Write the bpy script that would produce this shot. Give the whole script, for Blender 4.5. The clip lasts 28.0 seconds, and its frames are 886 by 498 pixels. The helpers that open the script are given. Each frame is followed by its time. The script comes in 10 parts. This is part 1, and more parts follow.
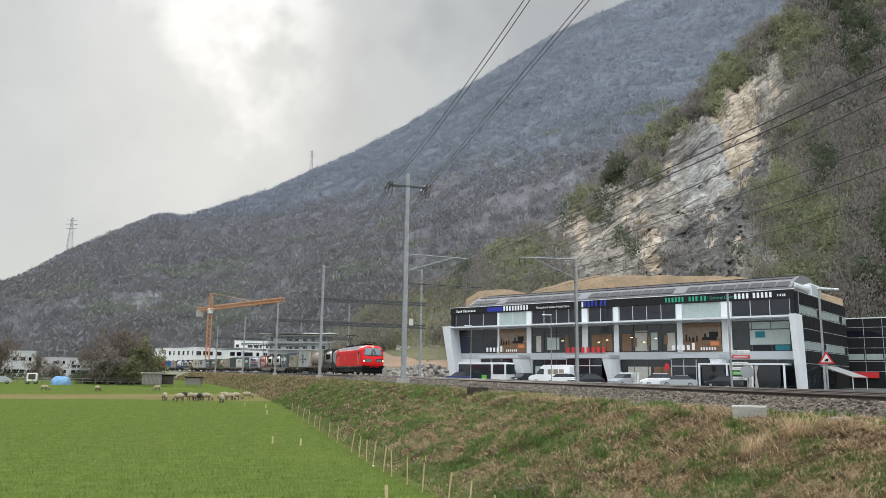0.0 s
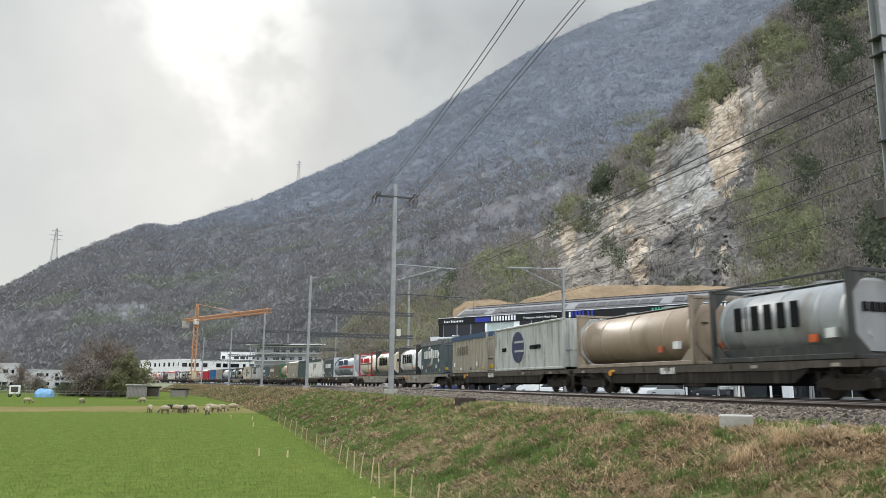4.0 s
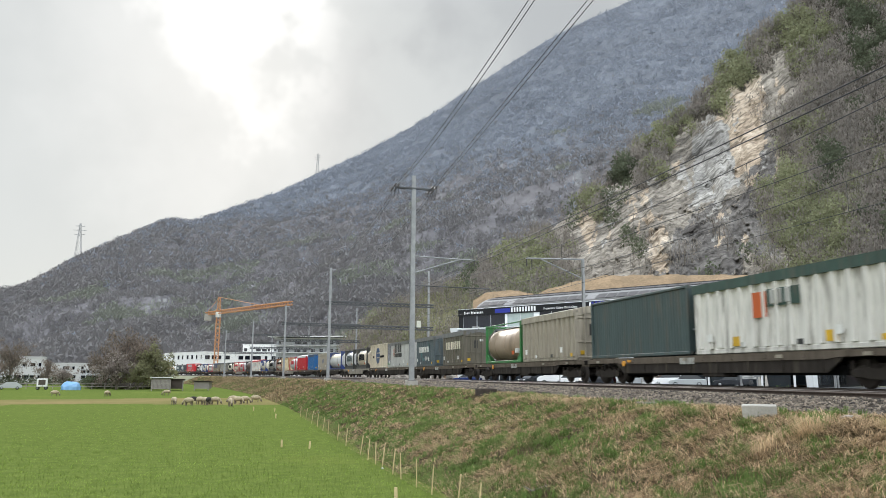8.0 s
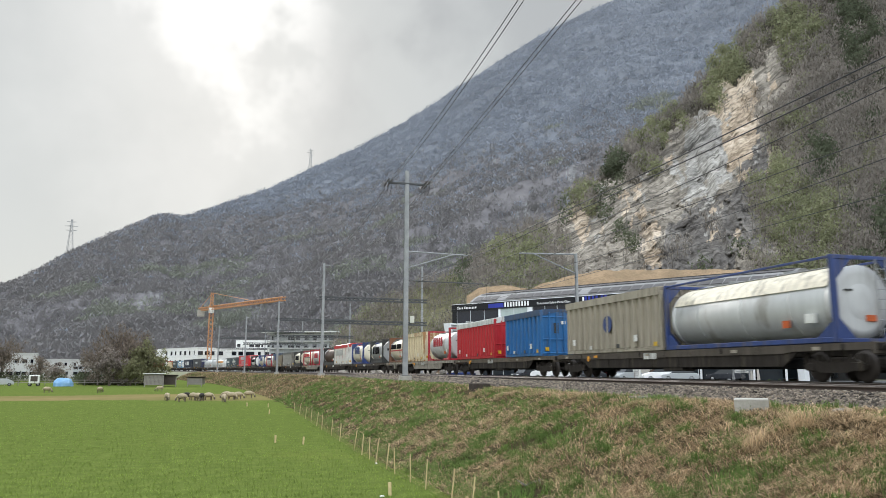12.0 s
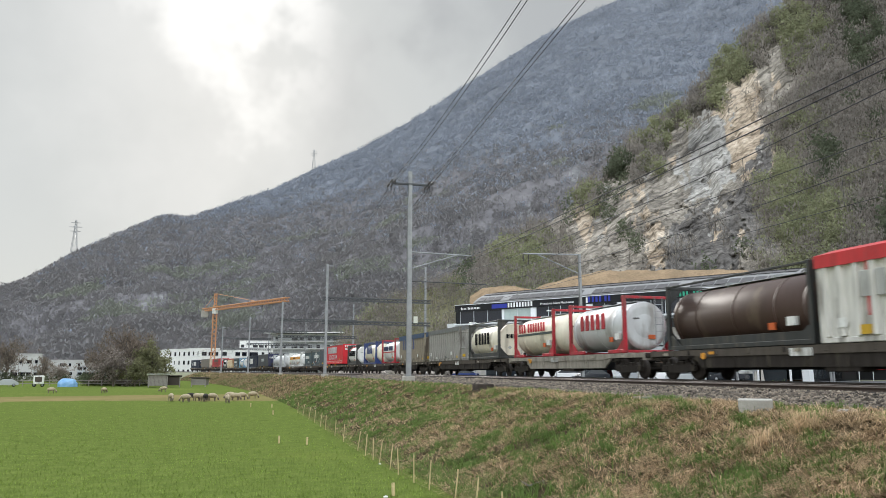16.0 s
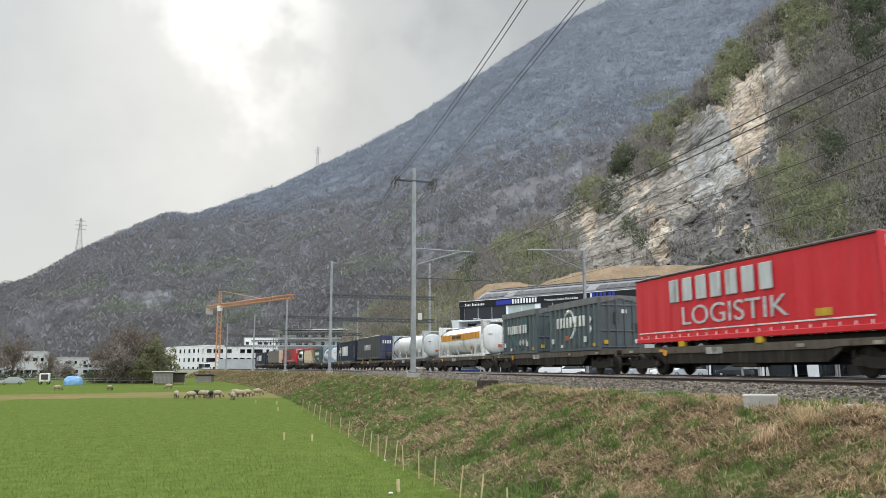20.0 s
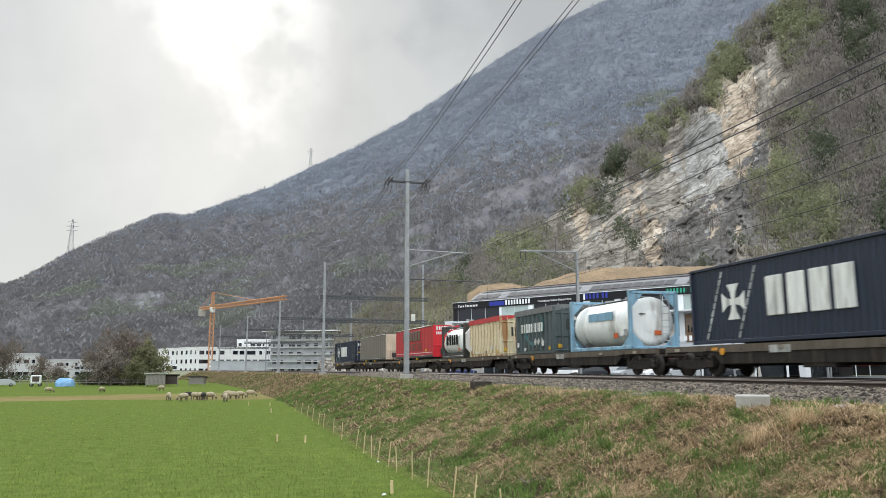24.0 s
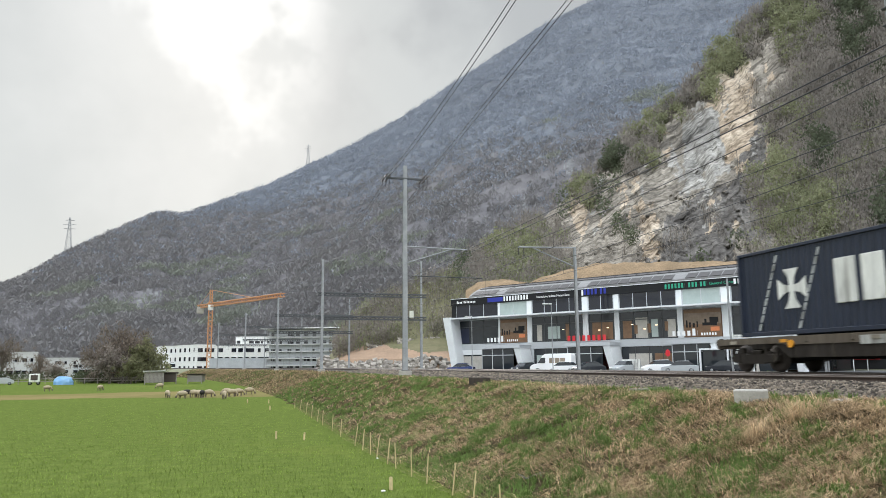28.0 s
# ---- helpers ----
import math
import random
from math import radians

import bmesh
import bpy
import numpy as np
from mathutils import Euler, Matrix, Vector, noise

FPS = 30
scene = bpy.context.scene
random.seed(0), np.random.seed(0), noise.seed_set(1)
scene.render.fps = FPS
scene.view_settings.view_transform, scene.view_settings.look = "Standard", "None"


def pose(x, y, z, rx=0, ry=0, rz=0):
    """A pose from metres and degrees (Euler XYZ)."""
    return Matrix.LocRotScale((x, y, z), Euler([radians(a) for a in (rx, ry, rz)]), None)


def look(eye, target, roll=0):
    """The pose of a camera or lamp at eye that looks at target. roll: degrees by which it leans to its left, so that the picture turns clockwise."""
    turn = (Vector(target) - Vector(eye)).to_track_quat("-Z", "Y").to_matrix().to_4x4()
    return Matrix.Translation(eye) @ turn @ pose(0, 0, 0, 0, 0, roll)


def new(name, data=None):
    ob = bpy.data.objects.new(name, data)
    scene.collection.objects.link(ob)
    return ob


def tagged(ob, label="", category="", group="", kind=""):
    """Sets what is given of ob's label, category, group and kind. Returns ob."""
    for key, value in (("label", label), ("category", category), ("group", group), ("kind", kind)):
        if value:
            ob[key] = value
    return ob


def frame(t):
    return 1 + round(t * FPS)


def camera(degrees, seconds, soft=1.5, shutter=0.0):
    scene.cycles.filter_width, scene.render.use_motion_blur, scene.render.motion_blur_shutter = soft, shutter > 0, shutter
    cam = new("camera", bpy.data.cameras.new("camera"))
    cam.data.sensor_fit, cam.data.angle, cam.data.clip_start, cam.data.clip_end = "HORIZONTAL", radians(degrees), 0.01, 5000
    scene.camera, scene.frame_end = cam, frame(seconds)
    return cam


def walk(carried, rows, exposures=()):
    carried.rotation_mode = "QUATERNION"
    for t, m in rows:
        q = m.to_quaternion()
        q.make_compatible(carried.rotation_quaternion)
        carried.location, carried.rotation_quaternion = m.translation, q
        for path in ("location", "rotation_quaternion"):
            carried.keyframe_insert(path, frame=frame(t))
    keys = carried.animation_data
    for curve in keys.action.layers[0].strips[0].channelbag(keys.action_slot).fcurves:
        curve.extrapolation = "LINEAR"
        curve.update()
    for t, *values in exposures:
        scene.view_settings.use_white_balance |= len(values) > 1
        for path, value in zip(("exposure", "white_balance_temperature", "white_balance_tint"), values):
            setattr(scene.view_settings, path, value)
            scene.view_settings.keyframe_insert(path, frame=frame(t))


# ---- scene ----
# ================= camera =================
# World: metres, the meadow lies at z = 0, the straight part of the railway runs along +y,
# rail heads at z = 2.75. The camera is held in one spot and sways a little.
EYE = (0.0, 0.0, 3.1)
RAIL = 2.75


def aim(yaw, pitch, roll):
    """Pose at the eye: yaw to the right of the track's direction, pitch up, roll, in degrees."""
    turn = Euler((radians(90 + pitch), 0, radians(-yaw)), "XYZ").to_matrix().to_4x4()
    return Matrix.Translation(EYE) @ turn @ pose(0, 0, 0, 0, 0, roll)


cam = camera(2 * math.degrees(math.atan(784 / 1320)), 28.0, soft=0.6, shutter=0.2)
SWAY = [
    (0.0, 15.69, 9.49, 0.85), (0.5, 15.64, 9.44, 0.80), (1.0, 15.82, 9.42, 0.86), (1.5, 15.98, 9.50, 0.83),
    (2.0, 16.13, 9.62, 0.75), (2.5, 16.35, 9.80, 0.73), (3.0, 16.58, 10.08, 0.76), (3.5, 16.63, 10.30, 0.68),
    (5.5, 16.59, 10.24, 0.24), (6.0, 16.45, 10.22, 0.31), (6.5, 16.13, 10.14, 0.40), (7.0, 15.64, 9.95, 0.41),
    (7.5, 15.29, 9.73, 0.35), (8.0, 15.16, 9.62, 0.31), (8.5, 15.21, 9.55, 0.27), (9.0, 15.30, 9.51, 0.27),
    (9.5, 15.34, 9.51, 0.31), (10.0, 15.42, 9.44, 0.32), (10.5, 15.43, 9.33, 0.32), (11.0, 15.49, 9.28, 0.28),
    (11.5, 15.56, 9.26, 0.19), (12.0, 15.68, 9.25, 0.11), (12.5, 15.74, 9.20, 0.07), (14.5, 15.57, 8.96, 0.05),
    (15.0, 15.56, 8.85, 0.06), (15.5, 15.51, 8.98, 0.06), (16.0, 15.42, 9.29, 0.10), (16.5, 15.37, 9.39, 0.04),
    (17.0, 15.41, 9.39, 0.01), (17.5, 15.38, 9.33, -0.11), (18.0, 15.27, 9.34, -0.07), (18.5, 15.26, 9.38, 0.06),
    (19.0, 15.30, 9.36, -0.02), (19.5, 15.29, 9.24, -0.07), (20.0, 15.11, 9.02, -0.09), (20.5, 15.09, 8.85, -0.10),
    (21.0, 15.16, 8.84, -0.15), (21.5, 15.14, 8.97, -0.23), (23.5, 15.57, 9.09, -0.20), (24.0, 15.63, 9.11, -0.19),
    (24.5, 15.63, 9.24, -0.16), (25.0, 15.63, 9.24, -0.19), (25.5, 15.63, 9.21, -0.26), (26.0, 15.77, 9.19, -0.30),
    (26.5, 15.75, 9.14, -0.41), (27.0, 15.67, 9.04, -0.51), (27.5, 15.70, 8.98, -0.47), (28.0, 15.78, 8.84, -0.49)]
walk(cam, [(t, aim(a, b, c)) for t, a, b, c in SWAY],
     exposures=[(0.0, 0.50), (3.0, 0.56), (6.0, 0.66), (8.0, 0.72), (9.0, 0.74), (11.0, 0.65), (12.5, 0.62), (15.0, 0.59), (21.0, 0.62), (24.0, 0.66), (25.0, 0.68), (26.0, 0.59), (27.0, 0.76), (28.0, 0.70)])

# ================= sky and sun =================
SUN_AZ, SUN_EL = -0.5, 23.0


def heading(az, el):
    a, e = radians(az), radians(el)
    return Vector((math.sin(a) * math.cos(e), math.cos(a) * math.cos(e), math.sin(e)))


def make_world():
    w = bpy.data.worlds.new("overcast_sky")
    scene.world = w
    w.use_nodes = True
    n, l = w.node_tree.nodes, w.node_tree.links
    n.clear()
    out = n.new("ShaderNodeOutputWorld")
    bg = n.new("ShaderNodeBackground")
    sky = n.new("ShaderNodeTexSky")
    sky.sky_type = 'NISHITA'
    sky.sun_disc = False
    sky.sun_elevation = radians(SUN_EL)
    sky.sun_rotation = radians(SUN_AZ)
    tc = n.new("ShaderNodeTexCoord")

    def math_node(op, a, b=None):
        m = n.new("ShaderNodeMath")
        m.operation = op
        for i, v in enumerate((a, b)):
            if v is None:
                continue
            if isinstance(v, (int, float)):
                m.inputs[i].default_value = v
            else:
                l.new(v, m.inputs[i])
        return m.outputs[0]

    def lobe(az, el, lo, hi):
        """1 towards one direction of the sky, falling off smoothly."""
        d = n.new("ShaderNodeVectorMath")
        d.operation = 'DOT_PRODUCT'
        l.new(wob.outputs[0], d.inputs[0])
        d.inputs[1].default_value = heading(az, el)
        r = n.new("ShaderNodeMapRange")
        r.interpolation_type = 'SMOOTHSTEP'
        l.new(d.outputs["Value"], r.inputs["Value"])
        r.inputs["From Min"].default_value = lo
        r.inputs["From Max"].default_value = hi
        return r.outputs[0]

    # cloud billows bend the directions a little, so that glow and cloud edges are ragged
    nz = n.new("ShaderNodeTexNoise")
    nz.inputs["Scale"].default_value = 3.2
    nz.inputs["Detail"].default_value = 5
    nz.inputs["Roughness"].default_value = 0.55
    l.new(tc.outputs["Generated"], nz.inputs["Vector"])
    sub = n.new("ShaderNodeVectorMath")
    sub.operation = 'SUBTRACT'
    l.new(nz.outputs["Color"], sub.inputs[0])
    sub.inputs[1].default_value = (0.5, 0.5, 0.5)
    sc = n.new("ShaderNodeVectorMath")
    sc.operation = 'SCALE'
    l.new(sub.outputs[0], sc.inputs[0])
    sc.inputs["Scale"].default_value = 0.12
    wob = n.new("ShaderNodeVectorMath")
    wob.operation = 'ADD'
    l.new(tc.outputs["Generated"], wob.inputs[0])
    l.new(sc.outputs[0], wob.inputs[1])

    nz2 = n.new("ShaderNodeTexNoise")
    nz2.inputs["Scale"].default_value = 3.0
    nz2.inputs["Detail"].default_value = 6
    l.new(wob.outputs[0], nz2.inputs["Vector"])
    ramp = n.new("ShaderNodeValToRGB")
    ramp.color_ramp.elements[0].position = 0.30
    ramp.color_ramp.elements[0].color = (0.545, 0.57, 0.572, 1)
    ramp.color_ramp.elements[1].position = 0.62
    ramp.color_ramp.elements[1].color = (0.60, 0.625, 0.622, 1)
    l.new(nz2.outputs["Fac"], ramp.inputs[0])

    def mix(fac, a, b):
        m = n.new("ShaderNodeMix")
        m.data_type = 'RGBA'
        m.clamp_factor = True
        for sock, v in ((m.inputs[0], fac), (m.inputs[6], a), (m.inputs[7], b)):
            if isinstance(v, tuple) or isinstance(v, (int, float)):
                sock.default_value = v
            else:
                l.new(v, sock)
        return m.outputs[2]

    wide = lobe(SUN_AZ - 1.5, SUN_EL, 0.960, 1.0)
    col = mix(math_node('MULTIPLY', wide, 0.42), ramp.outputs[0], (0.86, 0.865, 0.86, 1))
    glow = lobe(SUN_AZ + 2.0, SUN_EL + 0.5, 0.986, 0.9985)
    col = mix(math_node('MULTIPLY', glow, 0.56), col, (1.12, 1.12, 1.10, 1))
    glow2 = lobe(5.2, 25.8, 0.9865, 0.999)
    col = mix(math_node('MULTIPLY', glow2, 0.46), col, (1.08, 1.08, 1.06, 1))
    # grey cloud that hangs against the ridge
    for az, el, lo, hi, amt in ((11.5, 20.5, 0.980, 0.999, 0.60), (20.0, 26.5, 0.968, 0.998, 0.95), (13.5, 25.0, 0.986, 1.0, 0.40)):
        col = mix(math_node('MULTIPLY', lobe(az, el, lo, hi), amt), col, (0.445, 0.465, 0.475, 1))
    # thin veil of clear sky behind the cloud
    scl = n.new("ShaderNodeVectorMath")
    scl.operation = 'SCALE'
    l.new(sky.outputs[0], scl.inputs[0])
    scl.inputs["Scale"].default_value = 0.10
    col = mix(0.94, scl.outputs[0], col)
    # an overcast sky grows brighter towards the zenith
    sep = n.new("ShaderNodeSeparateXYZ")
    l.new(tc.outputs["Generated"], sep.inputs[0])
    up = n.new("ShaderNodeMapRange")
    l.new(sep.outputs["Z"], up.inputs["Value"])
    up.inputs["From Min"].default_value = 0.46
    up.inputs["From Max"].default_value = 1.0
    up.inputs["To Min"].default_value = 1.0
    up.inputs["To Max"].default_value = 2.9
    zen = n.new("ShaderNodeVectorMath")
    zen.operation = 'SCALE'
    l.new(col, zen.inputs[0])
    l.new(up.outputs[0], zen.inputs["Scale"])
    # the unseen sky behind the camera is brightened, to fill the faces turned towards it
    back = n.new("ShaderNodeVectorMath")
    back.operation = 'DOT_PRODUCT'
    l.new(tc.outputs["Generated"], back.inputs[0])
    back.inputs[1].default_value = heading(196.0, 22.0)
    br = n.new("ShaderNodeMapRange")
    br.interpolation_type = 'SMOOTHSTEP'
    l.new(back.outputs["Value"], br.inputs["Value"])
    br.inputs["From Min"].default_value = -0.2
    br.inputs["From Max"].default_value = 1.0
    br.inputs["To Min"].default_value = 1.0
    br.inputs["To Max"].default_value = 2.35
    zen2 = n.new("ShaderNodeVectorMath")
    zen2.operation = 'SCALE'
    l.new(zen.outputs[0], zen2.inputs[0])
    l.new(br.outputs[0], zen2.inputs["Scale"])
    # and a little bluer
    blue = n.new("ShaderNodeMapRange")
    l.new(sep.outputs["Z"], blue.inputs["Value"])
    blue.inputs["From Min"].default_value = 0.46
    blue.inputs["From Max"].default_value = 0.75
    tint = n.new("ShaderNodeMix")
    tint.data_type = 'RGBA'
    tint.blend_type = 'MULTIPLY'
    l.new(blue.outputs[0], tint.inputs[0])
    l.new(zen2.outputs[0], tint.inputs[6])
    tint.inputs[7].default_value = (0.95, 0.99, 1.09, 1)
    col = tint.outputs[2]
    l.new(col, bg.inputs["Color"])
    bg.inputs["Strength"].default_value = 0.70
    l.new(bg.outputs[0], out.inputs[0])


make_world()
sun = new("sun", bpy.data.lights.new("sun", 'SUN'))
sun.data.energy = 1.2
sun.data.angle = radians(14)
sun.data.color = (1.0, 0.96, 0.90)
sun.matrix_world = look(tuple(heading(SUN_AZ, SUN_EL) * 100), (0, 0, 0))


# ================= materials =================
def mat(name, base, dark=None, rough=0.8, scale=4.0, amount=0.5, metal=0.0, bump=0.0, bscale=40.0, fine=0.3,
        spots=None, spot_scale=1.0, spot_amt=0.5, spot_lo=0.56, coords="Object", island=0.0, stretch=None, spec=0.5, thin=0.0):
    """Base colour with wear at two scales: broad stains and fine grain, plus relief."""
    m = bpy.data.materials.new(name)
    m.use_nodes = True
    n, l = m.node_tree.nodes, m.node_tree.links
    p = n["Principled BSDF"]
    p.inputs["Roughness"].default_value = rough
    p.inputs["Metallic"].default_value = metal
    p.inputs["Specular IOR Level"].default_value = spec
    tc = n.new("ShaderNodeTexCoord")
    src = tc.outputs[coords]
    if stretch:
        mp = n.new("ShaderNodeMapping")
        mp.inputs["Scale"].default_value = stretch
        l.new(src, mp.inputs[0])
        src = mp.outputs[0]
    dark = dark or tuple(c * 0.62 for c in base)

    def noise_node(s, detail=5.0, rough_=0.6):
        t = n.new("ShaderNodeTexNoise")
        t.inputs["Scale"].default_value = s
        t.inputs["Detail"].default_value = detail
        t.inputs["Roughness"].default_value = rough_
        l.new(src, t.inputs["Vector"])
        return t.outputs["Fac"]

    def ranged(v, lo, hi, to=1.0):
        r = n.new("ShaderNodeMapRange")
        l.new(v, r.inputs["Value"])
        r.inputs["From Min"].default_value = lo
        r.inputs["From Max"].default_value = hi
        r.inputs["To Max"].default_value = to
        return r.outputs[0]

    def mix(fac, a, b):
        x = n.new("ShaderNodeMix")
        x.data_type = 'RGBA'
        for sock, v in ((x.inputs[0], fac), (x.inputs[6], a), (x.inputs[7], b)):
            if isinstance(v, tuple):
                sock.default_value = v
            else:
                l.new(v, sock)
        return x.outputs[2]

    col = mix(ranged(noise_node(scale), 0.35, 0.68, amount), (*base, 1), (*dark, 1))
    grain = noise_node(scale * 9, 3.0)
    col = mix(ranged(grain, 0.4, 0.75, fine), col, (*[c * 0.55 for c in dark], 1))
    if spots:
        col = mix(ranged(noise_node(spot_scale, 6.0), spot_lo, spot_lo + 0.10, spot_amt), col, (*spots, 1))
    if island:
        g = n.new("ShaderNodeNewGeometry")
        hsv = n.new("ShaderNodeHueSaturation")
        r = n.new("ShaderNodeMapRange")
        l.new(g.outputs["Random Per Island"], r.inputs["Value"])
        r.inputs["To Min"].default_value = 1 - island
        r.inputs["To Max"].default_value = 1 + island
        l.new(r.outputs[0], hsv.inputs["Value"])
        l.new(col, hsv.inputs["Color"])
        col = hsv.outputs[0]
    l.new(col, p.inputs["Base Color"])
    if thin:
        # thin leaves and twigs let light through
        tr = n.new("ShaderNodeBsdfTranslucent")
        l.new(col, tr.inputs["Color"])
        ms = n.new("ShaderNodeMixShader")
        ms.inputs[0].default_value = thin
        l.new(p.outputs[0], ms.inputs[1])
        l.new(tr.outputs[0], ms.inputs[2])
        l.new(ms.outputs[0], n["Material Output"].inputs["Surface"])
    if bump:
        b = n.new("ShaderNodeBump")
        b.inputs["Strength"].default_value = bump
        b.inputs["Distance"].default_value = 0.05
        l.new(noise_node(bscale, 4.0), b.inputs["Height"])
        l.new(b.outputs[0], p.inputs["Normal"])
    return m


def glass(name, tint=(0.05, 0.06, 0.07), rough=0.05):
    """Dark window glass over an unlit room: glossy, almost black."""
    m = mat(name, tint, tuple(c * 0.7 for c in tint), rough=rough, scale=0.6, amount=0.6, fine=0.05)
    return m


def glow(name, colour, strength):
    m = bpy.data.materials.new(name)
    m.use_nodes = True
    p = m.node_tree.nodes["Principled BSDF"]
    p.inputs["Base Color"].default_value = (*colour, 1)
    p.inputs["Emission Color"].default_value = (*colour, 1)
    p.inputs["Emission Strength"].default_value = strength
    return m


M = {}
M["meadow"] = mat("meadow_grass", (0.140, 0.178, 0.046), (0.086, 0.118, 0.028), 1.0, 1.8, 1.0, bump=0.7, bscale=9.0, fine=0.6, spots=(0.16, 0.18, 0.045), spot_scale=0.05, spot_amt=0.4, spec=0.0)
# bank soil, darkened further for the shadow in the gaps between stems
M["bank"] = mat("dry_bank", (0.105, 0.080, 0.046), (0.040, 0.036, 0.020), 1.0, 2.2, 0.9, bump=1.0, bscale=14.0, fine=0.8, spots=(0.070, 0.105, 0.030), spot_scale=0.9, spot_amt=0.75, spec=0.0)
M["pasture"] = mat("worn_pasture", (0.217, 0.174, 0.081), (0.140, 0.140, 0.051), 1.0, 0.08, 0.8, fine=0.3, spec=0.0)
M["far_ground"] = mat("far_ground", (0.13, 0.14, 0.07), (0.10, 0.10, 0.06), 0.95, 0.02, 0.7, fine=0.3)
M["yard"] = mat("yard_asphalt", (0.09, 0.09, 0.09), (0.06, 0.06, 0.06), 0.9, 0.4, 0.6, bump=0.2)
# bed near black: shade in the gaps between the stones is in the colour
M["ballast"] = mat("ballast", (0.040, 0.031, 0.024), (0.016, 0.013, 0.010), 0.95, 1.4, 0.9, bump=0.8, bscale=14, fine=0.5, island=0.45)
M["rail"] = mat("rusty_rail", (0.085, 0.062, 0.050), (0.05, 0.038, 0.032), 0.75, 2, 0.7, metal=0.3)
M["rail_head"] = mat("polished_rail_head", (0.20, 0.18, 0.165), (0.15, 0.13, 0.12), 0.5, 3, 0.4, metal=0.6)
M["sleeper"] = mat("concrete_sleeper", (0.192, 0.176, 0.160), None, 0.95, 2, 0.8, bump=0.3)
M["concrete"] = mat("weathered_concrete", (0.425, 0.408, 0.365), (0.289, 0.272, 0.238), 0.9, 2.5, 0.7, bump=0.35, bscale=30)
M["steel"] = mat("galvanised_steel", (0.357, 0.365, 0.370), (0.212, 0.221, 0.230), 0.5, 1.2, 0.8, metal=0.15, fine=0.2)
M["dark_steel"] = mat("dark_steel", (0.10, 0.105, 0.11), None, 0.55, 2, 0.6, metal=0.5)
M["wire"] = mat("wire", (0.045, 0.045, 0.05), None, 0.6, 5, 0.3)
M["insulator"] = mat("insulator", (0.07, 0.06, 0.055), None, 0.35, 5, 0.3)
M["post_wood"] = mat("pale_wood", (0.64, 0.51, 0.28), (0.46, 0.36, 0.19), 0.85, 6, 0.7)
M["netting"] = mat("fence_netting", (0.23, 0.22, 0.075), None, 0.8, 6, 0.5)
M["wool"] = mat("sheep_wool", (0.44, 0.36, 0.235), (0.30, 0.245, 0.17), 0.98, 6, 0.8, bump=0.9, bscale=18)
M["wool_dark"] = mat("dark_wool", (0.035, 0.03, 0.026), None, 0.98, 6, 0.8, bump=0.9, bscale=18)
M["face"] = mat("sheep_face", (0.16, 0.13, 0.10), None, 0.9, 8, 0.6)


# ================= mesh helpers =================
def BM():
    return bmesh.new()


def box(bm, x0, x1, y0, y1, z0, z1):
    v = [bm.verts.new(c) for c in ((x0, y0, z0), (x1, y0, z0), (x1, y1, z0), (x0, y1, z0),
                                   (x0, y0, z1), (x1, y0, z1), (x1, y1, z1), (x0, y1, z1))]
    for f in ((3, 2, 1, 0), (4, 5, 6, 7), (0, 1, 5, 4), (1, 2, 6, 5), (2, 3, 7, 6), (3, 0, 4, 7)):
        bm.faces.new([v[i] for i in f])
    return v


def rbox(bm, x0, x1, y0, y1, z0, z1, r=0.03):
    """A box with chamfered edges."""
    v = box(bm, x0, x1, y0, y1, z0, z1)
    es = {e for a in v for e in a.link_edges}
    bmesh.ops.bevel(bm, geom=list(es), offset=r, segments=1, affect='EDGES', profile=0.5)


def prism(bm, pts, axis, a, b):
    """A closed outline (pairs) swept along an axis from a to b. Axis x: pairs are (y, z); y: (x, z); z: (x, y)."""
    def place(p, t):
        return {"x": (t, p[0], p[1]), "y": (p[0], t, p[1]), "z": (p[0], p[1], t)}[axis]
    lo = [bm.verts.new(place(p, a)) for p in pts]
    hi = [bm.verts.new(place(p, b)) for p in pts]
    k = len(pts)
    fs = [bm.faces.new(lo[::-1]), bm.faces.new(hi)]
    for i in range(k):
        fs.append(bm.faces.new((lo[i], lo[(i + 1) % k], hi[(i + 1) % k], hi[i])))
    bmesh.ops.recalc_face_normals(bm, faces=fs)


def rod(bm, p0, p1, r, n=8, r1=None):
    """A round bar between two points, tapered if r1 is given."""
    p0, p1 = Vector(p0), Vector(p1)
    r1 = r if r1 is None else r1
    d = (p1 - p0).normalized()
    a = d.orthogonal().normalized()
    b = d.cross(a)
    ring0, ring1 = [], []
    for i in range(n):
        q = a * math.cos(2 * math.pi * i / n) + b * math.sin(2 * math.pi * i / n)
        ring0.append(bm.verts.new(p0 + q * r))
        ring1.append(bm.verts.new(p1 + q * r1))
    for i in range(n):
        bm.faces.new((ring0[i], ring0[(i + 1) % n], ring1[(i + 1) % n], ring1[i]))
    bm.faces.new(ring0[::-1])
    bm.faces.new(ring1)


